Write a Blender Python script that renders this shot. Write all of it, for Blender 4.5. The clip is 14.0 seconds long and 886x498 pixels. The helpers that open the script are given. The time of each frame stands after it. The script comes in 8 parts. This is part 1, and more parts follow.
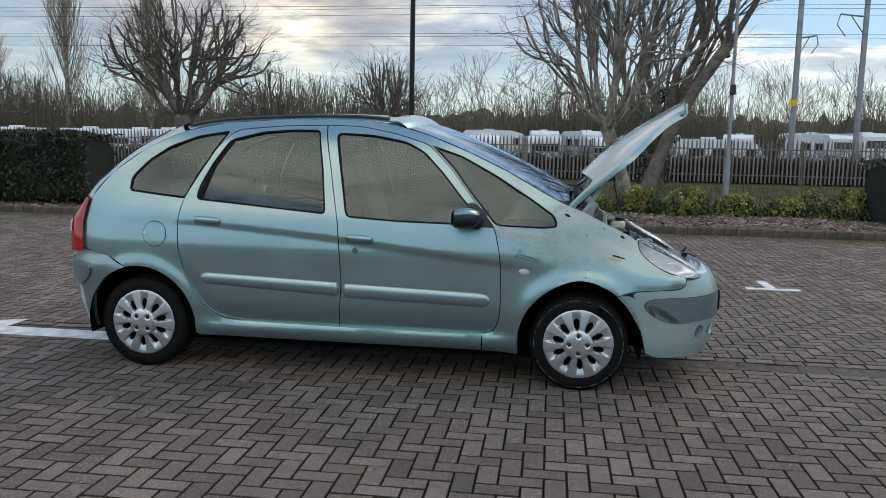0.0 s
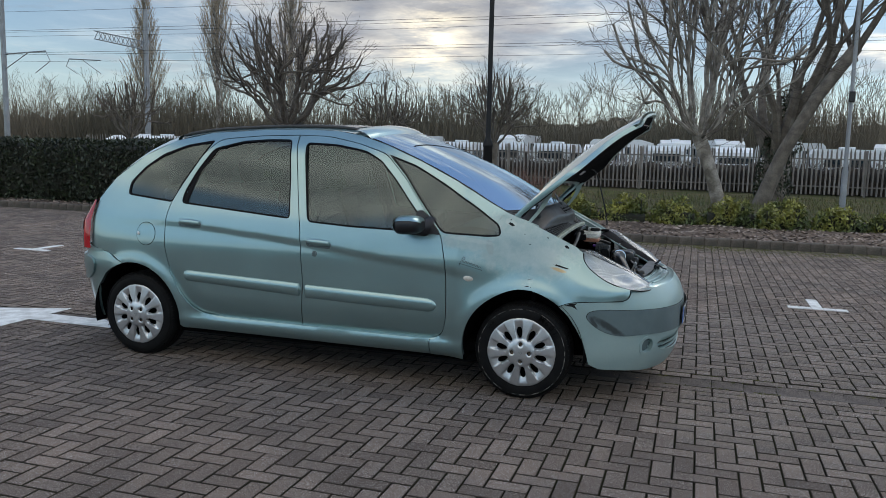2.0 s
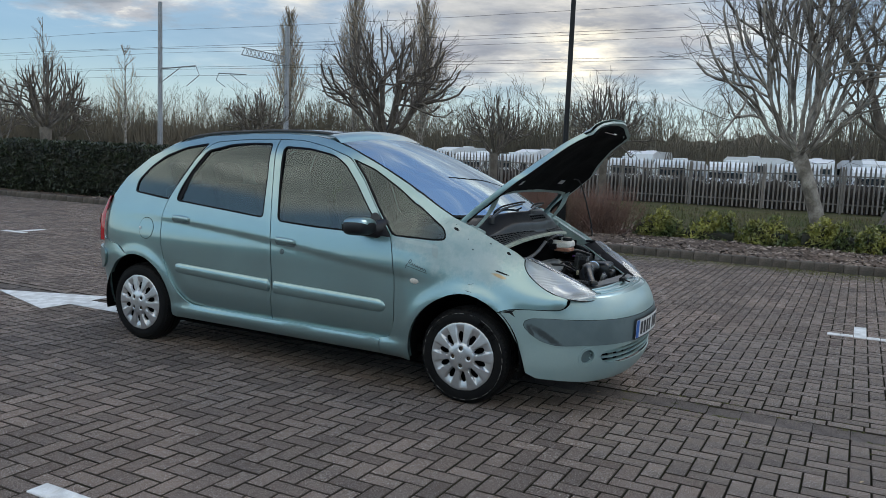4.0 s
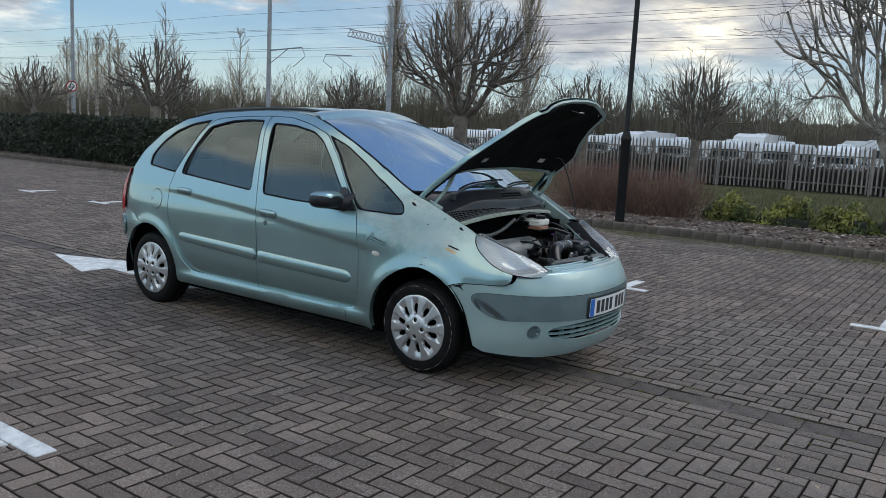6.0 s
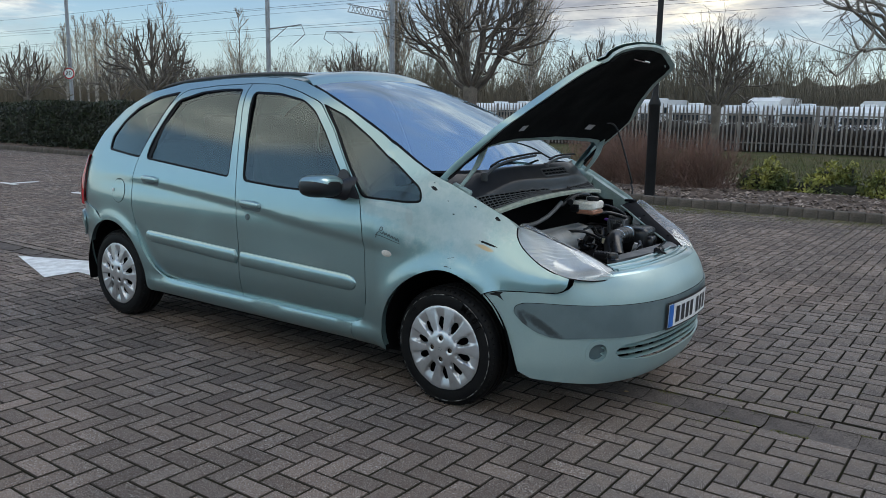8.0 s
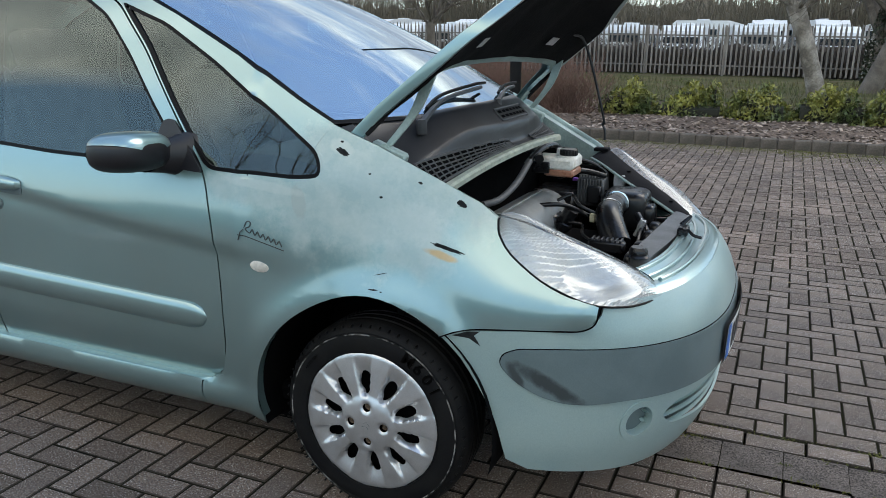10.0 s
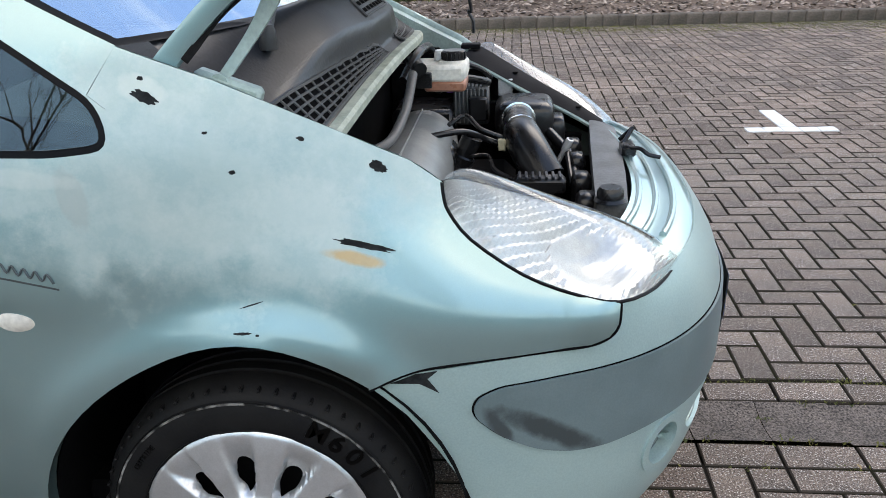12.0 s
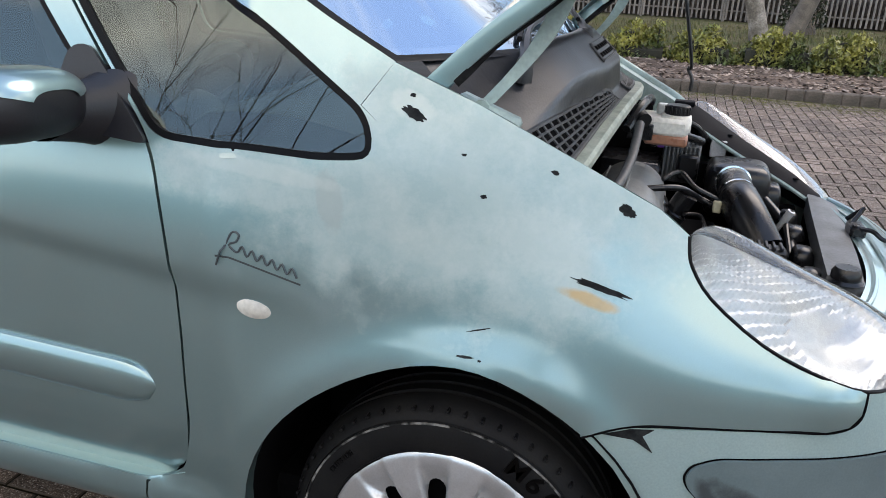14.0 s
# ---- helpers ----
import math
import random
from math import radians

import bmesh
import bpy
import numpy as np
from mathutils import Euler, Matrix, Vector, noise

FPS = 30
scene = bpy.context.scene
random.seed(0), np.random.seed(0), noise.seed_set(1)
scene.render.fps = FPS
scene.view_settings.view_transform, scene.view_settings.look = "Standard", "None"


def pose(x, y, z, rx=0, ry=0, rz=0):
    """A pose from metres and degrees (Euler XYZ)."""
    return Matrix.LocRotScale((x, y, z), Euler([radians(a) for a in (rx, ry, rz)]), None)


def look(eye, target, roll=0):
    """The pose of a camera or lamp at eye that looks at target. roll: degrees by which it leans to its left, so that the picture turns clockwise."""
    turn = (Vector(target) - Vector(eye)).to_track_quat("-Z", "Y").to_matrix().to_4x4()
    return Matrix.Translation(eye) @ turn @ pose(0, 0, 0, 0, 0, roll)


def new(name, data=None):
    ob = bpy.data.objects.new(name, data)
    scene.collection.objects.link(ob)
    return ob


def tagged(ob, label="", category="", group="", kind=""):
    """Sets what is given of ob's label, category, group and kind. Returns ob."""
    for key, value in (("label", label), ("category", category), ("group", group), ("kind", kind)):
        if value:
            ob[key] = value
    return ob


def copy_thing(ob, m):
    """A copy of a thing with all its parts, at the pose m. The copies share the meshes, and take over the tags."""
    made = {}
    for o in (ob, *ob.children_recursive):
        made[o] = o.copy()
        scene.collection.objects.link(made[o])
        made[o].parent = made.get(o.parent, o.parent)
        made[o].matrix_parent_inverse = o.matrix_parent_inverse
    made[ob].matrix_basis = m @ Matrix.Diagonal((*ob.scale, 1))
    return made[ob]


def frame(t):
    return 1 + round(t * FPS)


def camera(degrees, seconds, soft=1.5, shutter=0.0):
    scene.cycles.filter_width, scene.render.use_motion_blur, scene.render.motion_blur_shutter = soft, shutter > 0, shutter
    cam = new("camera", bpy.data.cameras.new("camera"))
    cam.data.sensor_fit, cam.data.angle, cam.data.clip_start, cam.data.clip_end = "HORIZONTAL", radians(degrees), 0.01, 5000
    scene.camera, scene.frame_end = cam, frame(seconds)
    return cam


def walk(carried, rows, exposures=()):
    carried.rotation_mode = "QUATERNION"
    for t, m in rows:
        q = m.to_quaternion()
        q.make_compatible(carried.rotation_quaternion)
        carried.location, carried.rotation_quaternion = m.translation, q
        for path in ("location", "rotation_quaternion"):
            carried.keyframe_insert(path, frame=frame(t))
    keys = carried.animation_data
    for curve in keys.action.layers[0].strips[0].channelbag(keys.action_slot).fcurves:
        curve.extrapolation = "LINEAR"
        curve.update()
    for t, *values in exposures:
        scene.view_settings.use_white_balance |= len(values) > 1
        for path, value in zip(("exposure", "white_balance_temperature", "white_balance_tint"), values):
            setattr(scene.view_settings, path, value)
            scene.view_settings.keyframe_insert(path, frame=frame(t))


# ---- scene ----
cam = camera(58.4, 14.0, soft=0.6)
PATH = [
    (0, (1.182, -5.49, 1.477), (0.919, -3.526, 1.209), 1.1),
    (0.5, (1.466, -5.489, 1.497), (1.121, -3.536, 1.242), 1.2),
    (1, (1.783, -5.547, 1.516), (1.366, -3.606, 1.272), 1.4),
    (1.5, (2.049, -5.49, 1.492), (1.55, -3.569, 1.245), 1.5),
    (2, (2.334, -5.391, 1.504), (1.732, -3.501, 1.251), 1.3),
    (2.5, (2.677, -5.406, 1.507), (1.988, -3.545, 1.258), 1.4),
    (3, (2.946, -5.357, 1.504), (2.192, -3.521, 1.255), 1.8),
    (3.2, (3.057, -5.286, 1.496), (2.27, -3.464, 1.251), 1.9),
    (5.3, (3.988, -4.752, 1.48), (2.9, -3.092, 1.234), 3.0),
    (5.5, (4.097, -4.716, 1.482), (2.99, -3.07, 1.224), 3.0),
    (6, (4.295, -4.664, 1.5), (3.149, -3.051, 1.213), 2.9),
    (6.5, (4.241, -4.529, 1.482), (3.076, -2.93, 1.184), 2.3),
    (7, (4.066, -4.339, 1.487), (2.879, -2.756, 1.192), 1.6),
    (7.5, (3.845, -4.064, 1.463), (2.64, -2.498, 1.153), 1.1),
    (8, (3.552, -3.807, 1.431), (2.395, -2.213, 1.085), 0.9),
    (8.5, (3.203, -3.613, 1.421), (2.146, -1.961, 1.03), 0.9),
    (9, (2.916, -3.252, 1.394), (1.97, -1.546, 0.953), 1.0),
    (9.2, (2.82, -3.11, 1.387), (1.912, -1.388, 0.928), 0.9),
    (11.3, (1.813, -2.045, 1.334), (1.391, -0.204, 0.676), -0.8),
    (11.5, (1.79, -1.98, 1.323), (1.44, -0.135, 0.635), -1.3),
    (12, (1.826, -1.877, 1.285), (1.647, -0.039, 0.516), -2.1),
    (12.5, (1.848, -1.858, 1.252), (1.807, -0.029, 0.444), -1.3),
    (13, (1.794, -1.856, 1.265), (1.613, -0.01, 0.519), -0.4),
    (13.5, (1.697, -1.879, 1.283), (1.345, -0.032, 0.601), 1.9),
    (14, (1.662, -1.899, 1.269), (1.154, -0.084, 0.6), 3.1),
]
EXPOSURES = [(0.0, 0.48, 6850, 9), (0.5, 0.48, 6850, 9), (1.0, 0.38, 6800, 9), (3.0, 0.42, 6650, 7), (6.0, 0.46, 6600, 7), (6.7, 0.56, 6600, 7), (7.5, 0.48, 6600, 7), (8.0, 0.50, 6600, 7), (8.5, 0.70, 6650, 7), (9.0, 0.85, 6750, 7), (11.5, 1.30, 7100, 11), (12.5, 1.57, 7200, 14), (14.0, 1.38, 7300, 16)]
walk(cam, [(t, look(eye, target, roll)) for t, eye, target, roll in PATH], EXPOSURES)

# ---- world and light ----
world = bpy.data.worlds.new("sky")
scene.world = world
world.use_nodes = True
wn = world.node_tree
wn.nodes.clear()


def wnode(kind, **kw):
    n = wn.nodes.new(kind)
    for k, v in kw.items():
        n.inputs[k].default_value = v
    return n


def wmath(op, a, b=None, c=None):
    n = wn.nodes.new("ShaderNodeMath")
    n.operation = op
    for i, s in enumerate((a, b, c)):
        if s is None:
            continue
        if isinstance(s, (int, float)):
            n.inputs[i].default_value = s
        else:
            wn.links.new(s, n.inputs[i])
    return n.outputs[0]


SUN_AZ, SUN_EL = radians(34), radians(48)
sky = wn.nodes.new("ShaderNodeTexSky")
sky.sky_type, sky.sun_disc = "NISHITA", False
sky.sun_elevation, sky.sun_rotation = SUN_EL, SUN_AZ
sky.air_density, sky.dust_density, sky.ozone_density = 1.0, 0.6, 1.5
tc = wn.nodes.new("ShaderNodeTexCoord")
sep = wn.nodes.new("ShaderNodeSeparateXYZ")
wn.links.new(tc.outputs["Generated"], sep.inputs[0])
den = wmath("ADD", wmath("MAXIMUM", sep.outputs["Z"], 0.0), 0.10)
com = wn.nodes.new("ShaderNodeCombineXYZ")
wn.links.new(wmath("DIVIDE", sep.outputs["X"], den), com.inputs[0])
wn.links.new(wmath("DIVIDE", sep.outputs["Y"], den), com.inputs[1])


def wnoise(scale, detail, rough, off):
    mp = wn.nodes.new("ShaderNodeMapping")
    mp.inputs["Location"].default_value = off
    wn.links.new(com.outputs[0], mp.inputs[0])
    n = wnode("ShaderNodeTexNoise", Scale=scale, Detail=detail, Roughness=rough, Distortion=0.25)
    wn.links.new(mp.outputs[0], n.inputs["Vector"])
    return n.outputs["Fac"]


def wramp(fac, stops):
    r = wn.nodes.new("ShaderNodeValToRGB")
    wn.links.new(fac, r.inputs[0])
    while len(r.color_ramp.elements) < len(stops):
        r.color_ramp.elements.new(0.5)
    for e, (p, c) in zip(r.color_ramp.elements, stops):
        e.position, e.color = p, (*c, 1)
    return r.outputs[0]


def wmix(fac, a, b):
    m = wn.nodes.new("ShaderNodeMix")
    m.data_type = "RGBA"
    for s, i in ((fac, 0), (a, 6), (b, 7)):
        if isinstance(s, (int, float)):
            m.inputs[i].default_value = s
        elif isinstance(s, tuple):
            m.inputs[i].default_value = (*s, 1)
        else:
            wn.links.new(s, m.inputs[i])
    return m.outputs[2]


def wscale(col, k):
    m = wn.nodes.new("ShaderNodeVectorMath")
    m.operation = "SCALE"
    wn.links.new(col, m.inputs[0])
    m.inputs["Scale"].default_value = k
    return m.outputs[0]


thick = wmath("ADD", wnoise(0.42, 8, 0.58, (1.3, 0.4, 0.0)), wmath("MULTIPLY", wmath("MAXIMUM", wmath("MULTIPLY", sep.outputs["Y"], -1.0), 0.0), 0.07))
cover = wramp(thick, [(0.475, (0, 0, 0)), (0.535, (1, 1, 1))])
puffs = wnoise(1.5, 8, 0.6, (4.0, 2.0, 0.0))
backlit = wramp(puffs, [(0.36, (0.38, 0.43, 0.52)), (0.49, (0.66, 0.69, 0.77)), (0.56, (1.20, 1.18, 1.12)), (0.66, (1.60, 1.55, 1.42))])
frontlit = wramp(puffs, [(0.34, (1.0, 1.04, 1.04)), (0.48, (1.5, 1.52, 1.48)), (0.60, (2.1, 2.08, 1.98)), (0.70, (2.3, 2.25, 2.12))])
away = wramp(wmath("MULTIPLY_ADD", sep.outputs["Y"], -0.5, 0.5), [(0.42, (0, 0, 0)), (0.78, (1, 1, 1))])
tone = wmix(away, backlit, frontlit)
low = wramp(wmath("ADD", sep.outputs["Z"], wmath("MULTIPLY", away, -0.29)), [(0.055, (0, 0, 0)), (0.12, (1, 1, 1))])
clear = wscale(sky.outputs[0], 0.085)
haze = wramp(sep.outputs["Z"], [(0.0, (0.90, 1.0, 1.0)), (0.07, (0.72, 0.98, 1.10)), (0.12, (0.46, 0.76, 1.07)), (0.20, (0.46, 0.74, 1.10)), (0.38, (0.52, 0.76, 1.08)), (0.52, (0.32, 0.52, 0.92)), (0.8, (0.34, 0.52, 0.88))])
clear = wmix(0.7, clear, haze)
clear = wmix(away, clear, wscale(clear, 1.55))
high = wramp(wmath("ADD", sep.outputs["Z"], wmath("MULTIPLY", away, -0.22)), [(0.55, (1, 1, 1)), (0.82, (0.12, 0.12, 0.12))])
fac = wmath("MULTIPLY", wmath("MULTIPLY", cover, low), high)
mixed = wmix(fac, clear, tone)
# thin cloud glows towards the veiled sun
dot = wn.nodes.new("ShaderNodeVectorMath")
dot.operation = "DOT_PRODUCT"
wn.links.new(tc.outputs["Generated"], dot.inputs[0])
dot.inputs[1].default_value = (math.sin(SUN_AZ) * math.cos(SUN_EL), math.cos(SUN_AZ) * math.cos(SUN_EL), math.sin(SUN_EL))
glow = wmath("ADD", wmath("MULTIPLY", wmath("POWER", wmath("MAXIMUM", dot.outputs["Value"], 0.0), 2.5), 0.55), 1.0)
warm = wmix(wmath("MULTIPLY", wmath("SUBTRACT", glow, 1.0), 0.40), (1.0, 1.0, 1.0), (1.0, 0.93, 0.83))
gm = wn.nodes.new("ShaderNodeVectorMath")
gm.operation = "SCALE"
wn.links.new(mixed, gm.inputs[0])
wn.links.new(glow, gm.inputs["Scale"])
gw = wn.nodes.new("ShaderNodeVectorMath")
gw.operation = "MULTIPLY"
wn.links.new(gm.outputs[0], gw.inputs[0])
wn.links.new(warm, gw.inputs[1])
mixed = gw.outputs[0]
# bright gap in the clouds, low beyond the railway
gap = wn.nodes.new("ShaderNodeVectorMath")
gap.operation = "DOT_PRODUCT"
wn.links.new(tc.outputs["Generated"], gap.inputs[0])
gap.inputs[1].default_value = Vector((-0.319, 0.938, 0.131)).normalized()
bank = wmath("MULTIPLY", wmath("POWER", wmath("MAXIMUM", gap.outputs["Value"], 0.0), 14.0), wmath("MULTIPLY", low, 0.85))
heavy = wramp(wnoise(1.7, 9, 0.62, (7.3, 2.2, 0.0)), [(0.38, (0.36, 0.39, 0.47)), (0.52, (0.55, 0.57, 0.64)), (0.60, (0.80, 0.80, 0.82)), (0.70, (1.25, 1.20, 1.10))])
mixed = wmix(bank, mixed, heavy)
spot = wmath("POWER", wmath("MAXIMUM", gap.outputs["Value"], 0.0), 900.0)
ragged = wramp(wnoise(3.0, 8, 0.65, (0.3, 1.4, 0.0)), [(0.40, (0.15, 0.15, 0.15)), (0.60, (1, 1, 1))])
mixed = wmix(wmath("MULTIPLY", spot, ragged), mixed, (2.0, 1.80, 1.45))
bg = wn.nodes.new("ShaderNodeBackground")
wn.links.new(mixed, bg.inputs[0])
bg.inputs[1].default_value = 0.62
wo = wn.nodes.new("ShaderNodeOutputWorld")
wn.links.new(bg.outputs[0], wo.inputs[0])

sun = new("sun", bpy.data.lights.new("sun", "SUN"))
sun.data.energy, sun.data.angle, sun.data.color = 0.75, radians(40), (1.0, 0.94, 0.85)
sd = Vector((math.sin(SUN_AZ) * math.cos(SUN_EL), math.cos(SUN_AZ) * math.cos(SUN_EL), math.sin(SUN_EL)))
sun.matrix_world = Matrix.Translation((0, 0, 30)) @ sd.to_track_quat("Z", "Y").to_matrix().to_4x4()


# ---- materials ----
def mat(name, col, col2=None, rough=0.6, metal=0.0, scale=6.0, fine=90.0, bump=0.15, coat=0.0, coat_ior=1.5, vary=0.12, spec=0.5, island=0.0, rnd=0.0, blend=(0.38, 0.62), fleck=None):
    """A surface of two tones in broad patches, with fine grain in tone, gloss and relief."""
    m = bpy.data.materials.new(name)
    m.use_nodes = True
    nt = m.node_tree
    p = nt.nodes["Principled BSDF"]
    tx = nt.nodes.new("ShaderNodeTexCoord")
    n1 = nt.nodes.new("ShaderNodeTexNoise")
    n1.inputs["Scale"].default_value, n1.inputs["Detail"].default_value = scale, 5
    n2 = nt.nodes.new("ShaderNodeTexNoise")
    n2.inputs["Scale"].default_value, n2.inputs["Detail"].default_value = fine, 4
    for n in (n1, n2):
        nt.links.new(tx.outputs["Object"], n.inputs["Vector"])
    r1 = nt.nodes.new("ShaderNodeMapRange")
    r1.inputs[1].default_value, r1.inputs[2].default_value = blend
    nt.links.new(n1.outputs["Fac"], r1.inputs[0])
    mx = nt.nodes.new("ShaderNodeMix")
    mx.data_type = "RGBA"
    mx.inputs[6].default_value, mx.inputs[7].default_value = (*col, 1), (*(col2 or tuple(c * 0.85 for c in col)), 1)
    nt.links.new(r1.outputs[0], mx.inputs[0])
    hs = nt.nodes.new("ShaderNodeHueSaturation")
    tone_out = mx.outputs[2]
    if fleck:
        n3 = nt.nodes.new("ShaderNodeTexNoise")
        n3.inputs["Scale"].default_value, n3.inputs["Detail"].default_value = 210, 1
        nt.links.new(tx.outputs["Object"], n3.inputs["Vector"])
        r3 = nt.nodes.new("ShaderNodeMapRange")
        r3.inputs[1].default_value, r3.inputs[2].default_value = 0.58, 0.66
        nt.links.new(n3.outputs["Fac"], r3.inputs[0])
        m3 = nt.nodes.new("ShaderNodeMix")
        m3.data_type = "RGBA"
        m3.inputs[7].default_value = (*fleck, 1)
        nt.links.new(r3.outputs[0], m3.inputs[0])
        nt.links.new(tone_out, m3.inputs[6])
        tone_out = m3.outputs[2]
    nt.links.new(tone_out, hs.inputs["Color"])
    rv = nt.nodes.new("ShaderNodeMapRange")
    rv.inputs[1].default_value, rv.inputs[2].default_value = 0.3, 0.7
    rv.inputs[3].default_value, rv.inputs[4].default_value = 1 - vary, 1 + vary
    nt.links.new(n2.outputs["Fac"], rv.inputs[0])
    val = rv.outputs[0]
    for src, amount in (("island", island), ("object", rnd)):
        if amount:
            if src == "island":
                s = nt.nodes.new("ShaderNodeNewGeometry").outputs["Random Per Island"]
            else:
                s = nt.nodes.new("ShaderNodeObjectInfo").outputs["Random"]
            a = nt.nodes.new("ShaderNodeMapRange")
            a.inputs[3].default_value, a.inputs[4].default_value = 1 - amount, 1 + amount
            nt.links.new(s, a.inputs[0])
            k = nt.nodes.new("ShaderNodeMath")
            k.operation = "MULTIPLY"
            nt.links.new(val, k.inputs[0])
            nt.links.new(a.outputs[0], k.inputs[1])
            val = k.outputs[0]
    nt.links.new(val, hs.inputs["Value"])
    nt.links.new(hs.outputs[0], p.inputs["Base Color"])
    rr = nt.nodes.new("ShaderNodeMapRange")
    rr.inputs[3].default_value, rr.inputs[4].default_value = max(0.02, rough - 0.08), min(1, rough + 0.08)
    nt.links.new(n1.outputs["Fac"], rr.inputs[0])
    nt.links.new(rr.outputs[0], p.inputs["Roughness"])
    p.inputs["Metallic"].default_value = metal
    p.inputs["Coat Weight"].default_value = coat
    p.inputs["Coat Roughness"].default_value = 0.10
    p.inputs["Coat IOR"].default_value = coat_ior
    p.inputs["Specular IOR Level"].default_value = spec
    if bump:
        b = nt.nodes.new("ShaderNodeBump")
        b.inputs["Strength"].default_value, b.inputs["Distance"].default_value = bump, 0.004
        nt.links.new(n2.outputs["Fac"], b.inputs["Height"])
        nt.links.new(b.outputs[0], p.inputs["Normal"])
    return m


def glass(name, tint, gloss=0.03, head_on=0.05, haze=0.0, coat=(0.95, 0.98, 1.0)):
    """Thin pane: tinted see-through with a mirror gloss that grows at a slant, alike from both sides."""
    m = bpy.data.materials.new(name)
    m.use_nodes = True
    nt = m.node_tree
    nt.nodes.clear()
    out = nt.nodes.new("ShaderNodeOutputMaterial")
    tr = nt.nodes.new("ShaderNodeBsdfTransparent")
    tr.inputs[0].default_value = (*tint, 1)
    gl = nt.nodes.new("ShaderNodeBsdfGlossy")
    gl.inputs["Roughness"].default_value = gloss
    gl.inputs["Color"].default_value = (*coat, 1)
    lw = nt.nodes.new("ShaderNodeLayerWeight")
    slant = nt.nodes.new("ShaderNodeMath")
    slant.operation, slant.inputs[1].default_value = "POWER", 4.0
    nt.links.new(lw.outputs["Facing"], slant.inputs[0])
    fr = nt.nodes.new("ShaderNodeMapRange")
    fr.inputs[3].default_value, fr.inputs[4].default_value = head_on, 1.0
    nt.links.new(slant.outputs[0], fr.inputs[0])
    mx = nt.nodes.new("ShaderNodeMixShader")
    nt.links.new(fr.outputs[0], mx.inputs[0])
    clear_side = tr.outputs[0]
    if haze:
        df = nt.nodes.new("ShaderNodeBsdfDiffuse")
        df.inputs[0].default_value = (0.82, 0.84, 0.84, 1)
        tx = nt.nodes.new("ShaderNodeTexCoord")
        nz = nt.nodes.new("ShaderNodeTexNoise")
        nz.inputs["Scale"].default_value, nz.inputs["Detail"].default_value = 70, 4
        nt.links.new(tx.outputs["Object"], nz.inputs["Vector"])
        k = nt.nodes.new("ShaderNodeMath")
        k.operation = "MULTIPLY"
        k.inputs[1].default_value = haze * 2
        nt.links.new(nz.outputs["Fac"], k.inputs[0])
        hz = nt.nodes.new("ShaderNodeMixShader")
        nt.links.new(k.outputs[0], hz.inputs[0])
        nt.links.new(clear_side, hz.inputs[1])
        nt.links.new(df.outputs[0], hz.inputs[2])
        clear_side = hz.outputs[0]
    nt.links.new(clear_side, mx.inputs[1])
    nt.links.new(gl.outputs[0], mx.inputs[2])
    nt.links.new(mx.outputs[0], out.inputs[0])
    return m


PAINT = (0.252, 0.378, 0.380)
m_paint = mat("aqua_metallic_paint", PAINT, (0.262, 0.395, 0.398), rough=0.34, metal=0.80, scale=3, fine=700, bump=0.02, coat=1.0, coat_ior=1.85, vary=0.04)


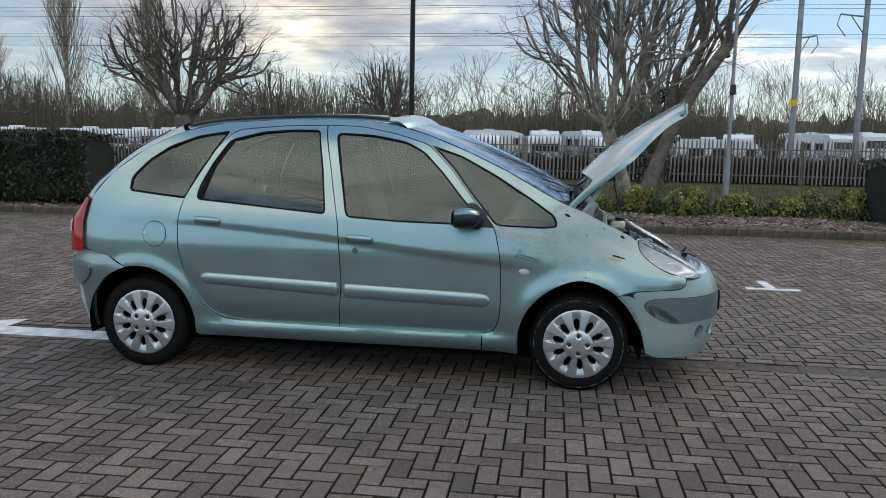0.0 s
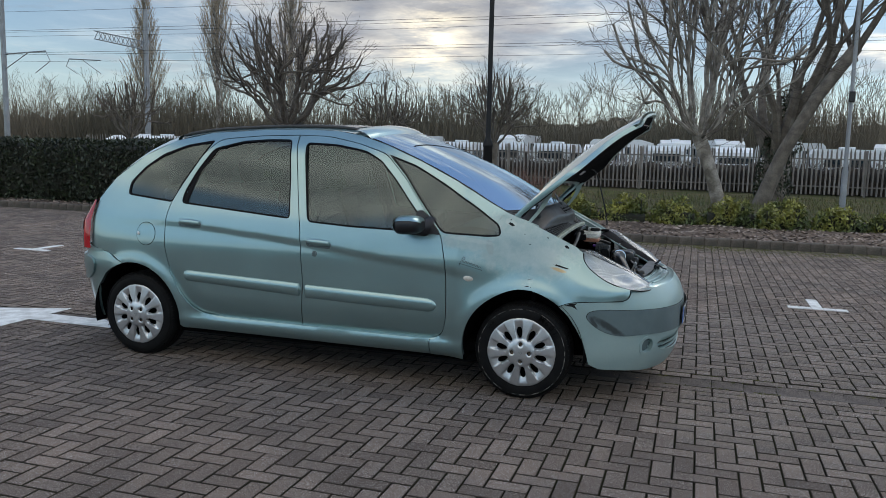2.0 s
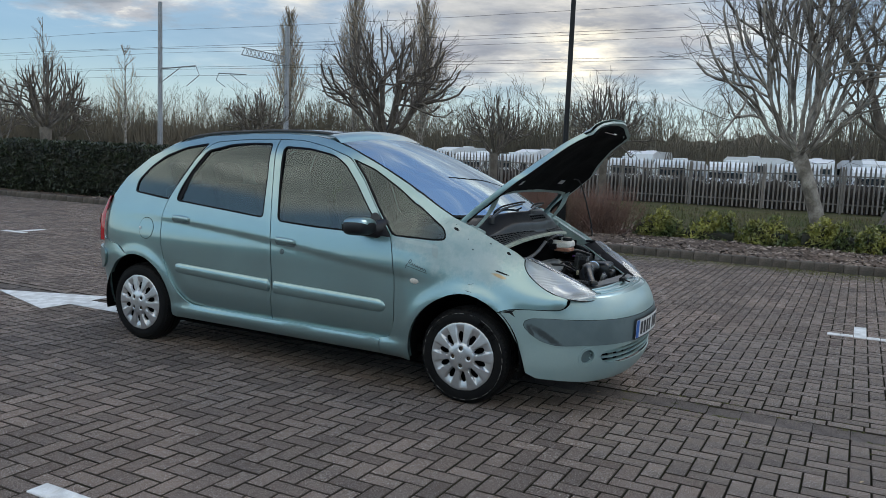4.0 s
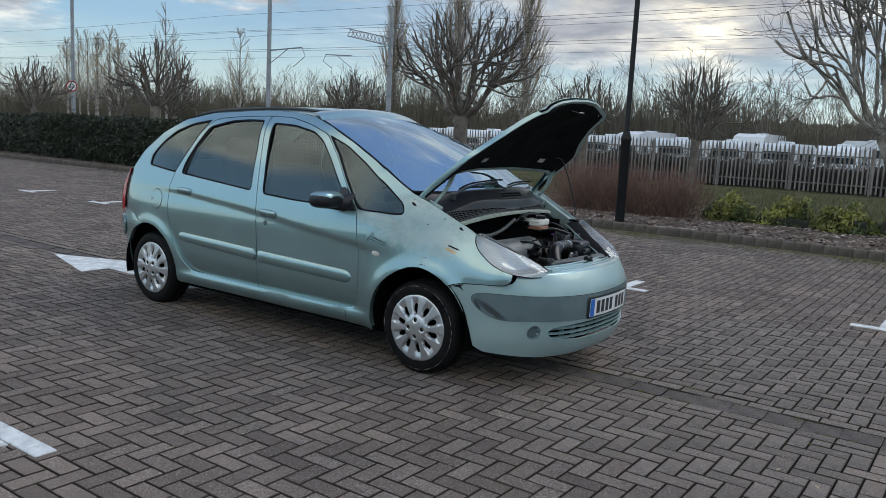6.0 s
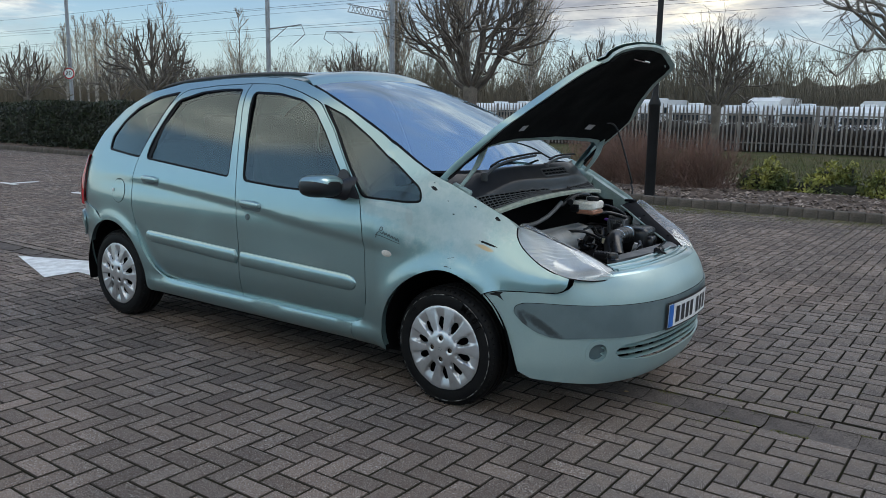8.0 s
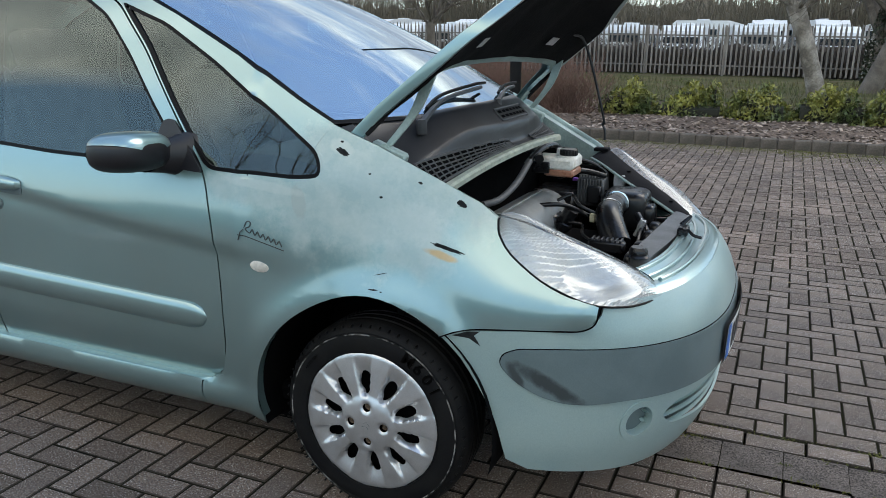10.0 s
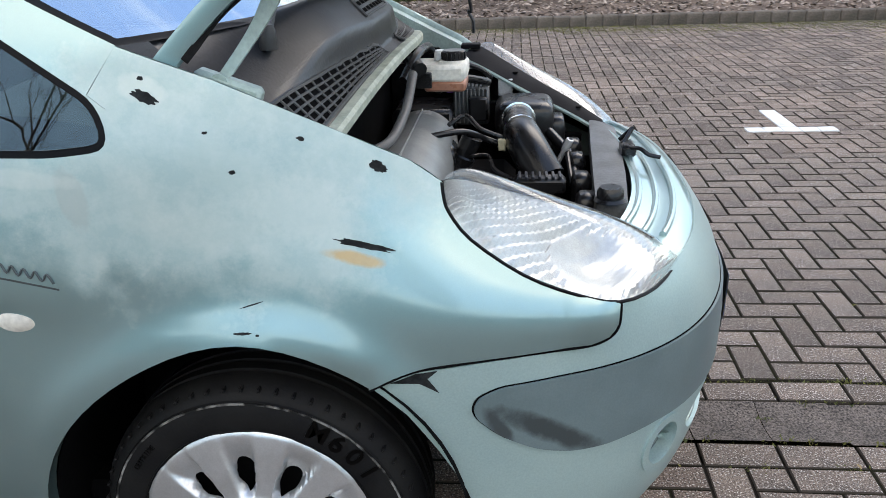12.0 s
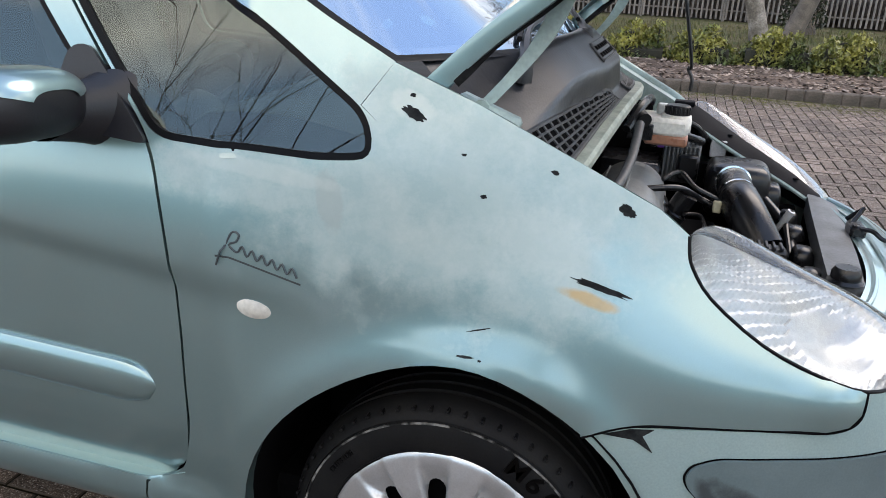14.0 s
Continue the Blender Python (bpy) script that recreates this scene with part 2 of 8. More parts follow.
def worn_paint():
    """The car's paint with peeled, chalky lacquer where the wing has weathered."""
    m = mat("weathered_wing_paint", PAINT, (0.262, 0.395, 0.398), rough=0.34, metal=0.80, scale=3, fine=700, bump=0.02, coat=1.0, coat_ior=1.85, vary=0.04)
    nt = m.node_tree
    p = nt.nodes["Principled BSDF"]
    base = p.inputs["Base Color"].links[0].from_socket
    tx = nt.nodes.new("ShaderNodeTexCoord")
    gone = []
    for centre, size in (((1.38, -0.75, 0.95), (0.36, 0.5, 0.20)), ((1.06, -0.8, 0.945), (0.22, 0.5, 0.062)), ((1.185, -0.8, 0.87), (0.05, 0.5, 0.11)), ((1.50, -0.75, 0.84), (0.14, 0.5, 0.10)), ((1.27, -0.75, 1.07), (0.12, 0.5, 0.07))):
        mp = nt.nodes.new("ShaderNodeVectorMath")
        mp.operation = "SUBTRACT"
        mp.inputs[1].default_value = centre
        nt.links.new(tx.outputs["Object"], mp.inputs[0])
        dv = nt.nodes.new("ShaderNodeVectorMath")
        dv.operation = "DIVIDE"
        dv.inputs[1].default_value = size
        nt.links.new(mp.outputs[0], dv.inputs[0])
        ln = nt.nodes.new("ShaderNodeVectorMath")
        ln.operation = "LENGTH"
        nt.links.new(dv.outputs[0], ln.inputs[0])
        gone.append(ln.outputs["Value"])
    a = gone[0]
    for b in gone[1:]:
        mn = nt.nodes.new("ShaderNodeMath")
        mn.operation = "MINIMUM"
        nt.links.new(a, mn.inputs[0])
        nt.links.new(b, mn.inputs[1])
        a = mn.outputs[0]
    nz = nt.nodes.new("ShaderNodeTexNoise")
    nz.inputs["Scale"].default_value, nz.inputs["Detail"].default_value, nz.inputs["Roughness"].default_value = 11, 12, 0.74
    nt.links.new(tx.outputs["Object"], nz.inputs["Vector"])
    ad = nt.nodes.new("ShaderNodeMath")
    ad.operation = "MULTIPLY_ADD"
    ad.inputs[1].default_value, ad.inputs[2].default_value = 1.9, -0.95
    nt.links.new(nz.outputs["Fac"], ad.inputs[0])
    sm = nt.nodes.new("ShaderNodeMath")
    sm.operation = "ADD"
    nt.links.new(a, sm.inputs[0])
    nt.links.new(ad.outputs[0], sm.inputs[1])
    r = nt.nodes.new("ShaderNodeMapRange")
    r.inputs[1].default_value, r.inputs[2].default_value, r.inputs[3].default_value, r.inputs[4].default_value = 0.66, 1.10, 0.50, 0.0
    nt.links.new(sm.outputs[0], r.inputs[0])
    mx = nt.nodes.new("ShaderNodeMix")
    mx.data_type = "RGBA"
    mot = nt.nodes.new("ShaderNodeTexNoise")
    mot.inputs["Scale"].default_value, mot.inputs["Detail"].default_value, mot.inputs["Roughness"].default_value = 16, 10, 0.75
    nt.links.new(tx.outputs["Object"], mot.inputs["Vector"])
    tone2 = nt.nodes.new("ShaderNodeValToRGB")
    nt.links.new(mot.outputs["Fac"], tone2.inputs[0])
    for e, (pos, c) in zip(tone2.color_ramp.elements, ((0.40, (0.37, 0.43, 0.42, 1)), (0.66, (0.56, 0.575, 0.54, 1)))):
        e.position, e.color = pos, c
    nt.links.new(tone2.outputs[0], mx.inputs[7])
    nt.links.new(r.outputs[0], mx.inputs[0])
    nt.links.new(base, mx.inputs[6])
    nt.links.new(mx.outputs[2], p.inputs["Base Color"])
    for key, worn in (("Coat Weight", 0.05), ("Metallic", 0.3)):
        q = nt.nodes.new("ShaderNodeMapRange")
        q.inputs[2].default_value, q.inputs[3].default_value, q.inputs[4].default_value = 0.50, p.inputs[key].default_value, worn
        nt.links.new(r.outputs[0], q.inputs[0])
        nt.links.new(q.outputs[0], p.inputs[key])
    return m


m_wing = worn_paint()
m_bumper = mat("faded_bumper_paint", (0.30, 0.41, 0.41), (0.34, 0.45, 0.44), rough=0.40, metal=0.35, scale=5, fine=300, bump=0.02, coat=0.25, vary=0.06)
m_primer = mat("grey_bumper_strip", (0.100, 0.138, 0.146), (0.125, 0.168, 0.176), rough=0.42, metal=0.1, scale=7, fine=300, bump=0.03, vary=0.06)
m_bay = mat("dark_bay_plastic", (0.007, 0.007, 0.008), (0.012, 0.012, 0.013), spec=0.4, rough=0.28, scale=12, fine=250, bump=0.05)


def smudge(m, centre, axis, size, col, strength=0.9, soft=0.9, ragged=26.0):
    """A rubbed or peeled patch with a ragged edge, on a material: an oval along axis."""
    nt = m.node_tree
    p = nt.nodes["Principled BSDF"]
    base = p.inputs["Base Color"].links[0].from_socket
    tx = nt.nodes.new("ShaderNodeTexCoord")
    d = nt.nodes.new("ShaderNodeVectorMath")
    d.operation = "SUBTRACT"
    d.inputs[1].default_value = centre
    nt.links.new(tx.outputs["Object"], d.inputs[0])
    ax = Vector((axis[0], 0, axis[1])).normalized()
    total = None
    for v, k in ((ax, size[0]), (Vector((-ax.z, 0, ax.x)), size[1]), (Vector((0, 1, 0)), 0.4)):
        q = nt.nodes.new("ShaderNodeVectorMath")
        q.operation = "DOT_PRODUCT"
        q.inputs[1].default_value = v / k
        nt.links.new(d.outputs[0], q.inputs[0])
        sq = nt.nodes.new("ShaderNodeMath")
        sq.operation = "MULTIPLY_ADD"
        nt.links.new(q.outputs["Value"], sq.inputs[0])
        nt.links.new(q.outputs["Value"], sq.inputs[1])
        if total:
            nt.links.new(total, sq.inputs[2])
        else:
            sq.inputs[2].default_value = 0
        total = sq.outputs[0]
    nz = nt.nodes.new("ShaderNodeTexNoise")
    nz.inputs["Scale"].default_value, nz.inputs["Detail"].default_value, nz.inputs["Roughness"].default_value = ragged, 8, 0.7
    nt.links.new(tx.outputs["Object"], nz.inputs["Vector"])
    sm = nt.nodes.new("ShaderNodeMath")
    sm.operation = "MULTIPLY_ADD"
    sm.inputs[1].default_value = 1.8
    nt.links.new(nz.outputs["Fac"], sm.inputs[0])
    nt.links.new(total, sm.inputs[2])
    r = nt.nodes.new("ShaderNodeMapRange")
    r.inputs[1].default_value, r.inputs[2].default_value, r.inputs[3].default_value, r.inputs[4].default_value = 1.65 - soft / 2, 1.65 + soft / 2, strength, 0.0
    nt.links.new(sm.outputs[0], r.inputs[0])
    mx = nt.nodes.new("ShaderNodeMix")
    mx.data_type = "RGBA"
    mx.inputs[7].default_value = (*col, 1)
    nt.links.new(r.outputs[0], mx.inputs[0])
    nt.links.new(base, mx.inputs[6])
    nt.links.new(mx.outputs[2], p.inputs["Base Color"])


smudge(m_wing, (1.580, -0.74, 0.803), (0.96, -0.27), (0.050, 0.011), (0.46, 0.31, 0.14))
CHALK = (0.50, 0.54, 0.505)
smudge(m_wing, (1.172, -0.80, 0.915), (0.25, -1.0), (0.062, 0.024), (0.33, 0.375, 0.36), 0.65, 0.35, 24.0)
smudge(m_wing, (1.285, -0.75, 1.070), (1.0, -0.5), (0.042, 0.022), CHALK, 0.50, 0.50, 34.0)
smudge(m_wing, (1.500, -0.75, 0.880), (1.0, -0.35), (0.100, 0.055), CHALK, 0.42, 0.90, 90.0)
smudge(m_wing, (1.395, -0.75, 0.955), (1.0, -0.45), (0.070, 0.036), (0.36, 0.44, 0.425), 0.45, 0.35, 20.0)
smudge(m_wing, (1.060, -0.80, 0.955), (1.0, -0.12), (0.140, 0.016), CHALK, 0.40, 0.50, 40.0)
smudge(m_wing, (1.360, -0.75, 0.860), (1.0, -0.2), (0.110, 0.035), CHALK, 0.25, 0.80, 60.0)
smudge(m_primer, (1.885, -0.70, 0.485), (0.20, -0.125), (0.115, 0.022), (0.030, 0.036, 0.038))
smudge(m_primer, (1.80, -0.75, 0.505), (0.05, -0.08), (0.045, 0.014), (0.035, 0.042, 0.045))
m_black = mat("black_plastic", (0.018, 0.019, 0.021), (0.028, 0.028, 0.03), rough=0.45, scale=12, fine=250, bump=0.08)
m_rubber = mat("tyre_rubber", (0.0055, 0.0055, 0.0062), (0.0095, 0.0093, 0.0092), spec=0.12, rough=0.58, scale=9, fine=220, bump=0.12)
# Near-black: the shade of cavities, gaps and the underside is put into it.
m_dark = mat("cavity_shade_black", (0.004, 0.004, 0.0045), rough=0.9, spec=0.05, scale=8, fine=80, bump=0.05)
m_alloy = mat("silver_wheel_paint", (0.62, 0.63, 0.64), (0.52, 0.52, 0.52), rough=0.34, metal=0.8, scale=14, fine=300, bump=0.02, vary=0.05)
m_chrome = mat("bright_metal", (0.8, 0.82, 0.84), rough=0.12, metal=1.0, scale=20, fine=200, bump=0.0)
m_red = mat("red_lamp_plastic", (0.45, 0.012, 0.018), rough=0.12, scale=10, fine=200, bump=0.02, coat=0.5)
m_white = mat("white_plastic", (0.75, 0.76, 0.76), rough=0.35, scale=8, fine=120, bump=0.03)
m_seat = mat("grey_seat_cloth", (0.10, 0.105, 0.115), (0.07, 0.075, 0.085), rough=0.9, scale=20, fine=400, bump=0.2)
m_glass = glass("window_glass", (0.50, 0.60, 0.57), gloss=0.003, head_on=0.09, coat=(0.86, 0.97, 0.97))
m_screen = glass("windscreen_glass", (0.55, 0.66, 0.74), gloss=0.004, head_on=0.50, coat=(0.68, 0.84, 1.0))
m_lens = glass("lamp_lens", (0.95, 0.96, 0.96), gloss=0.03, head_on=0.05, haze=0.09)
BRICK = dict(rough=0.88, spec=0.2, fine=190, bump=0.9, vary=0.75, fleck=(0.40, 0.37, 0.34))
m_brick = mat("paving_brick", (0.163, 0.121, 0.098), (0.113, 0.087, 0.073), scale=1.2, island=0.27, **BRICK)
m_joint = mat("sandy_joint", (0.012, 0.0105, 0.009), (0.018, 0.0175, 0.011), spec=0.0, rough=0.95, scale=2, fine=120, bump=0.4)
m_paintmark = mat("white_road_paint", (0.72, 0.73, 0.72), (0.5, 0.5, 0.49), rough=0.7, scale=9, fine=180, bump=0.3)
m_channel = mat("channel_stone", (0.120, 0.100, 0.088), (0.080, 0.068, 0.061), rough=0.85, spec=0.25, scale=6, fine=170, bump=0.9, vary=0.9, rnd=0.12)
m_kerb = mat("concrete_kerb", (0.150, 0.125, 0.106), (0.085, 0.074, 0.062), spec=0.15, rough=0.9, scale=5, fine=120, bump=0.5, vary=0.25, rnd=0.15)
m_mulch = mat("bark_mulch", (0.150, 0.112, 0.090), (0.085, 0.064, 0.052), spec=0.08, rough=0.95, scale=3, fine=60, bump=0.9, vary=0.5)
m_grass = mat("winter_grass", (0.060, 0.068, 0.026), (0.098, 0.084, 0.050), rough=0.95, spec=0.05, scale=0.8, fine=40, bump=0.8, vary=0.5)
m_bark = mat("grey_bark", (0.165, 0.140, 0.118), (0.095, 0.080, 0.067), rough=0.9, scale=4, fine=50, bump=0.7, vary=0.3)
m_bark2 = mat("pale_bark", (0.34, 0.31, 0.27), (0.13, 0.112, 0.092), rough=0.9, scale=4, fine=50, bump=0.7, vary=0.3)
m_twig = mat("twigs", (0.085, 0.068, 0.055), (0.06, 0.05, 0.045), rough=0.9, scale=2, fine=30, bump=0.0)
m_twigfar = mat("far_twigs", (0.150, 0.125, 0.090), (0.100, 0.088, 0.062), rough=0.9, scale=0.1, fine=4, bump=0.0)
m_hedge = mat("dark_hedge_leaf", (0.022, 0.032, 0.011), (0.013, 0.019, 0.008), rough=0.5, scale=1.5, fine=20, bump=0.0, island=0.4)
m_shrub = mat("yellow_green_leaf", (0.26, 0.25, 0.055), (0.065, 0.088, 0.024), rough=0.5, scale=2.2, fine=20, bump=0.0, island=0.4)
m_redtwig = mat("red_brown_twigs", (0.21, 0.118, 0.090), (0.15, 0.092, 0.070), rough=0.9, scale=2, fine=30, bump=0.0)
m_galv = mat("galvanised_steel", (0.30, 0.31, 0.33), (0.24, 0.25, 0.26), rough=0.55, metal=0.4, scale=2, fine=40, bump=0.05)
m_pale = mat("weathered_fence_steel", (0.25, 0.225, 0.205), (0.17, 0.152, 0.138), rough=0.8, metal=0.1, scale=1.5, fine=30, bump=0.1, rnd=0.25)
m_post = mat("black_lamp_post", (0.008, 0.008, 0.009), (0.013, 0.013, 0.014), spec=0.2, rough=0.4, scale=3, fine=60, bump=0.05)
m_van = mat("white_van_paint", (0.72, 0.74, 0.76), (0.62, 0.64, 0.66), rough=0.35, scale=0.7, fine=20, bump=0.0)
m_vanglass = mat("dark_van_glass", (0.02, 0.03, 0.04), rough=0.1, scale=1, fine=10, bump=0.0)
m_yellow = mat("yellow_plastic", (0.75, 0.5, 0.03), rough=0.5)
m_blue = mat("blue_plastic", (0.02, 0.14, 0.5), rough=0.35)
m_liner = mat("bonnet_liner_felt", (0.006, 0.006, 0.0065), (0.011, 0.011, 0.011), spec=0.1, rough=0.95, scale=10, fine=90, bump=0.6, vary=0.3)
m_flange = mat("thin_inner_paint", (0.34, 0.44, 0.42), (0.26, 0.33, 0.31), rough=0.5, metal=0.1, scale=9, fine=120, bump=0.04)
m_engine = mat("cast_alloy", (0.55, 0.56, 0.57), (0.40, 0.40, 0.41), rough=0.38, metal=0.3, scale=10, fine=200, bump=0.2)
m_tank = mat("milky_tank_plastic", (0.66, 0.64, 0.58), (0.5, 0.47, 0.42), rough=0.4, scale=10, fine=120, bump=0.02)
m_orange = mat("amber_fluid", (0.36, 0.17, 0.11), rough=0.3, scale=10, fine=100, bump=0.0)


# ---- mesh helpers ----
from mathutils import geometry


class Geo:
    """Vertices and faces that grow into one mesh."""

    def __init__(self):
        self.v, self.f = [], []

    def add(self, verts, faces, m=None):
        o = len(self.v)
        self.v += [tuple(m @ Vector(p)) for p in verts] if m else [tuple(p) for p in verts]
        self.f += [tuple(i + o for i in f) for f in faces]
        return self

    def moved(self, m):
        return Geo().add(self.v, self.f, m)

    def mirrored(self):
        g = Geo()
        g.v = [(x, -y, z) for x, y, z in self.v]
        g.f = [f[::-1] for f in self.f]
        return g


def mesh_of(name, geo, material, sharp=38):
    me = bpy.data.meshes.new(name)
    me.from_pydata(geo.v, [], geo.f)
    me.polygons.foreach_set("use_smooth", [sharp > 0] * len(me.polygons))
    if sharp > 0:
        me.set_sharp_from_angle(angle=radians(sharp))
    me.materials.append(material)
    me.update()
    return me


def part(name, geo, material, parent=None, label="", sharp=38):
    ob = new(name, mesh_of(name, geo, material, sharp))
    ob.parent = parent
    return tagged(ob, label)


def thing(name, label, category, group="", kind="", at=(0, 0, 0)):
    ob = new(name)
    ob.location = at
    return tagged(ob, label, category, group, kind)


def grid(nu, nv, fn, geo=None, close=False):
    geo = geo or Geo()
    vs = [fn(i / (nu - (0 if close else 1)), j / (nv - 1)) for i in range(nu) for j in range(nv)]
    fs = []
    for i in range(nu if close else nu - 1):
        for j in range(nv - 1):
            a, b = i * nv + j, ((i + 1) % nu) * nv + j
            fs.append((a, b, b + 1, a + 1))
    return geo.add(vs, fs)


def tube(pts, r, n=8, geo=None, caps=True):
    """A round bar along points; r is one radius or one for each point."""
    geo = geo or Geo()
    pts = [Vector(p) for p in pts]
    rs = r if isinstance(r, (list, tuple)) else [r] * len(pts)
    vs, fs, side = [], [], None
    for i, p in enumerate(pts):
        d = (pts[min(i + 1, len(pts) - 1)] - pts[max(i - 1, 0)]).normalized()
        if side is None:
            side = d.orthogonal().normalized()
        side = (side - d * side.dot(d)).normalized()
        up = d.cross(side)
        for k in range(n):
            a = 2 * math.pi * k / n
            vs.append(p + (side * math.cos(a) + up * math.sin(a)) * rs[i])
    for i in range(len(pts) - 1):
        for k in range(n):
            a, b = i * n + k, i * n + (k + 1) % n
            fs.append((a, b, b + n, a + n))
    if caps:
        fs.append(tuple(range(n))[::-1])
        fs.append(tuple((len(pts) - 1) * n + k for k in range(n)))
    return geo.add(vs, fs)


def lathe(profile, n=32, m=None, geo=None):
    """Turns (radius, height) pairs about the z axis."""
    geo = geo or Geo()
    vs = [(r * math.cos(2 * math.pi * k / n), r * math.sin(2 * math.pi * k / n), h) for r, h in profile for k in range(n)]
    fs = []
    for i in range(len(profile) - 1):
        for k in range(n):
            a, b = i * n + k, i * n + (k + 1) % n
            fs.append((a, b, b + n, a + n))
    return geo.add(vs, fs, m)


def cbox(c, s, b=0.005, m=None, geo=None):
    """A box with chamfered edges: centre, size, chamfer."""
    geo = geo or Geo()
    h = [x / 2 for x in s]
    b = min(b, *[x * 0.45 for x in h])
    vs, idx = [], {}
    for sx in (-1, 1):
        for sy in (-1, 1):
            for sz in (-1, 1):
                for ax in range(3):
                    q = [sx * h[0], sy * h[1], sz * h[2]]
                    sg = (sx, sy, sz)
                    for o in range(3):
                        if o != ax:
                            q[o] -= sg[o] * b
                    idx[sx, sy, sz, ax] = len(vs)
                    vs.append(Vector(q) + Vector(c))
    fs = []
    for ax in range(3):
        o1, o2 = [o for o in range(3) if o != ax]
        for s0 in (-1, 1):
            loop = []
            for a, d in ((-1, -1), (1, -1), (1, 1), (-1, 1)):
                k = [0, 0, 0]
                k[ax], k[o1], k[o2] = s0, a, d
                loop.append(idx[(*k, ax)])
            fs.append(tuple(loop))
        for a in (-1, 1):
            for d in (-1, 1):
                e = []
                for s0, first in ((-1, o1), (1, o1), (1, o2), (-1, o2)):
                    k = [0, 0, 0]
                    k[ax], k[o1], k[o2] = s0, a, d
                    e.append(idx[(*k, first)])
                fs.append(tuple(e))
    for sx in (-1, 1):
        for sy in (-1, 1):
            for sz in (-1, 1):
                fs.append(tuple(idx[sx, sy, sz, ax] for ax in range(3)))
    out = []
    for f in fs:
        p = [vs[i] for i in f]
        n = (p[1] - p[0]).cross(p[2] - p[0])
        out.append(f if n.dot((p[0] + p[2]) / 2 - Vector(c)) > 0 else f[::-1])
    return geo.add(vs, out, m)


def spline(pts, n=6, closed=False):
    """A smooth curve through points (Catmull-Rom)."""
    P = [Vector(p) for p in pts]
    k = len(P)
    out = []
    for i in range(k if closed else k - 1):
        p1, p2 = P[i], P[(i + 1) % k]
        p0 = P[i - 1] if closed or i else p1
        p3 = P[(i + 2) % k] if closed or i + 2 < k else p2
        for j in range(n):
            t = j / n
            out.append(0.5 * (2 * p1 + (p2 - p0) * t + (2 * p0 - 5 * p1 + 4 * p2 - p3) * t * t + (3 * p1 - p0 - 3 * p2 + p3) * t ** 3))
    if not closed:
        out.append(P[-1])
    return out


def fillet(pts, r=0.02, n=4, tight=()):
    """A closed outline with its corners rounded; those numbered in tight stay nearly sharp."""
    P = [Vector(p) for p in pts]
    out = []
    for i, p in enumerate(P):
        a, b = P[i - 1] - p, P[(i + 1) % len(P)] - p
        k = min(0.004 if i in tight else r, a.length * 0.48, b.length * 0.48)
        q0, q1 = p + a.normalized() * k, p + b.normalized() * k
        for j in range(n + 1):
            t = j / n
            out.append(q0 * (1 - t) ** 2 + p * 2 * t * (1 - t) + q1 * t * t)
    return out


def inside(x, y, poly):
    c = False
    j = len(poly) - 1
    for i in range(len(poly)):
        xi, yi, xj, yj = poly[i][0], poly[i][1], poly[j][0], poly[j][1]
        if (yi > y) != (yj > y) and x < (xj - xi) * (y - yi) / (yj - yi) + xi:
            c = not c
        j = i
    return c


def area(poly):
    return 0.5 * sum(poly[i - 1][0] * poly[i][1] - poly[i][0] * poly[i - 1][1] for i in range(len(poly)))


def grown(poly, d):
    """The outline moved outwards by d (inwards if negative)."""
    s = 1 if area(poly) > 0 else -1
    P = [Vector((p[0], p[1])) for p in poly]
    P = [p for i, p in enumerate(P) if (p - P[i - 1]).length > 1e-5]
    out = []
    for i, p in enumerate(P):
        a, b = (p - P[i - 1]).normalized(), (P[(i + 1) % len(P)] - p).normalized()
        n = Vector((a.y + b.y, -a.x - b.x))
        if n.length < 1e-4:
            n = Vector((a.y, -a.x))
        n.normalize()
        k = max(0.5, n.dot(Vector((a.y, -a.x))))
        out.append(p + n * (s * d / k))
    return out


def divided(poly, step):
    out = []
    for i, p in enumerate(poly):
        q = poly[(i + 1) % len(poly)]
        p, q = Vector((p[0], p[1])), Vector((q[0], q[1]))
        k = max(1, math.ceil((q - p).length / step))
        out += [p.lerp(q, j / k) for j in range(k)]
    return out


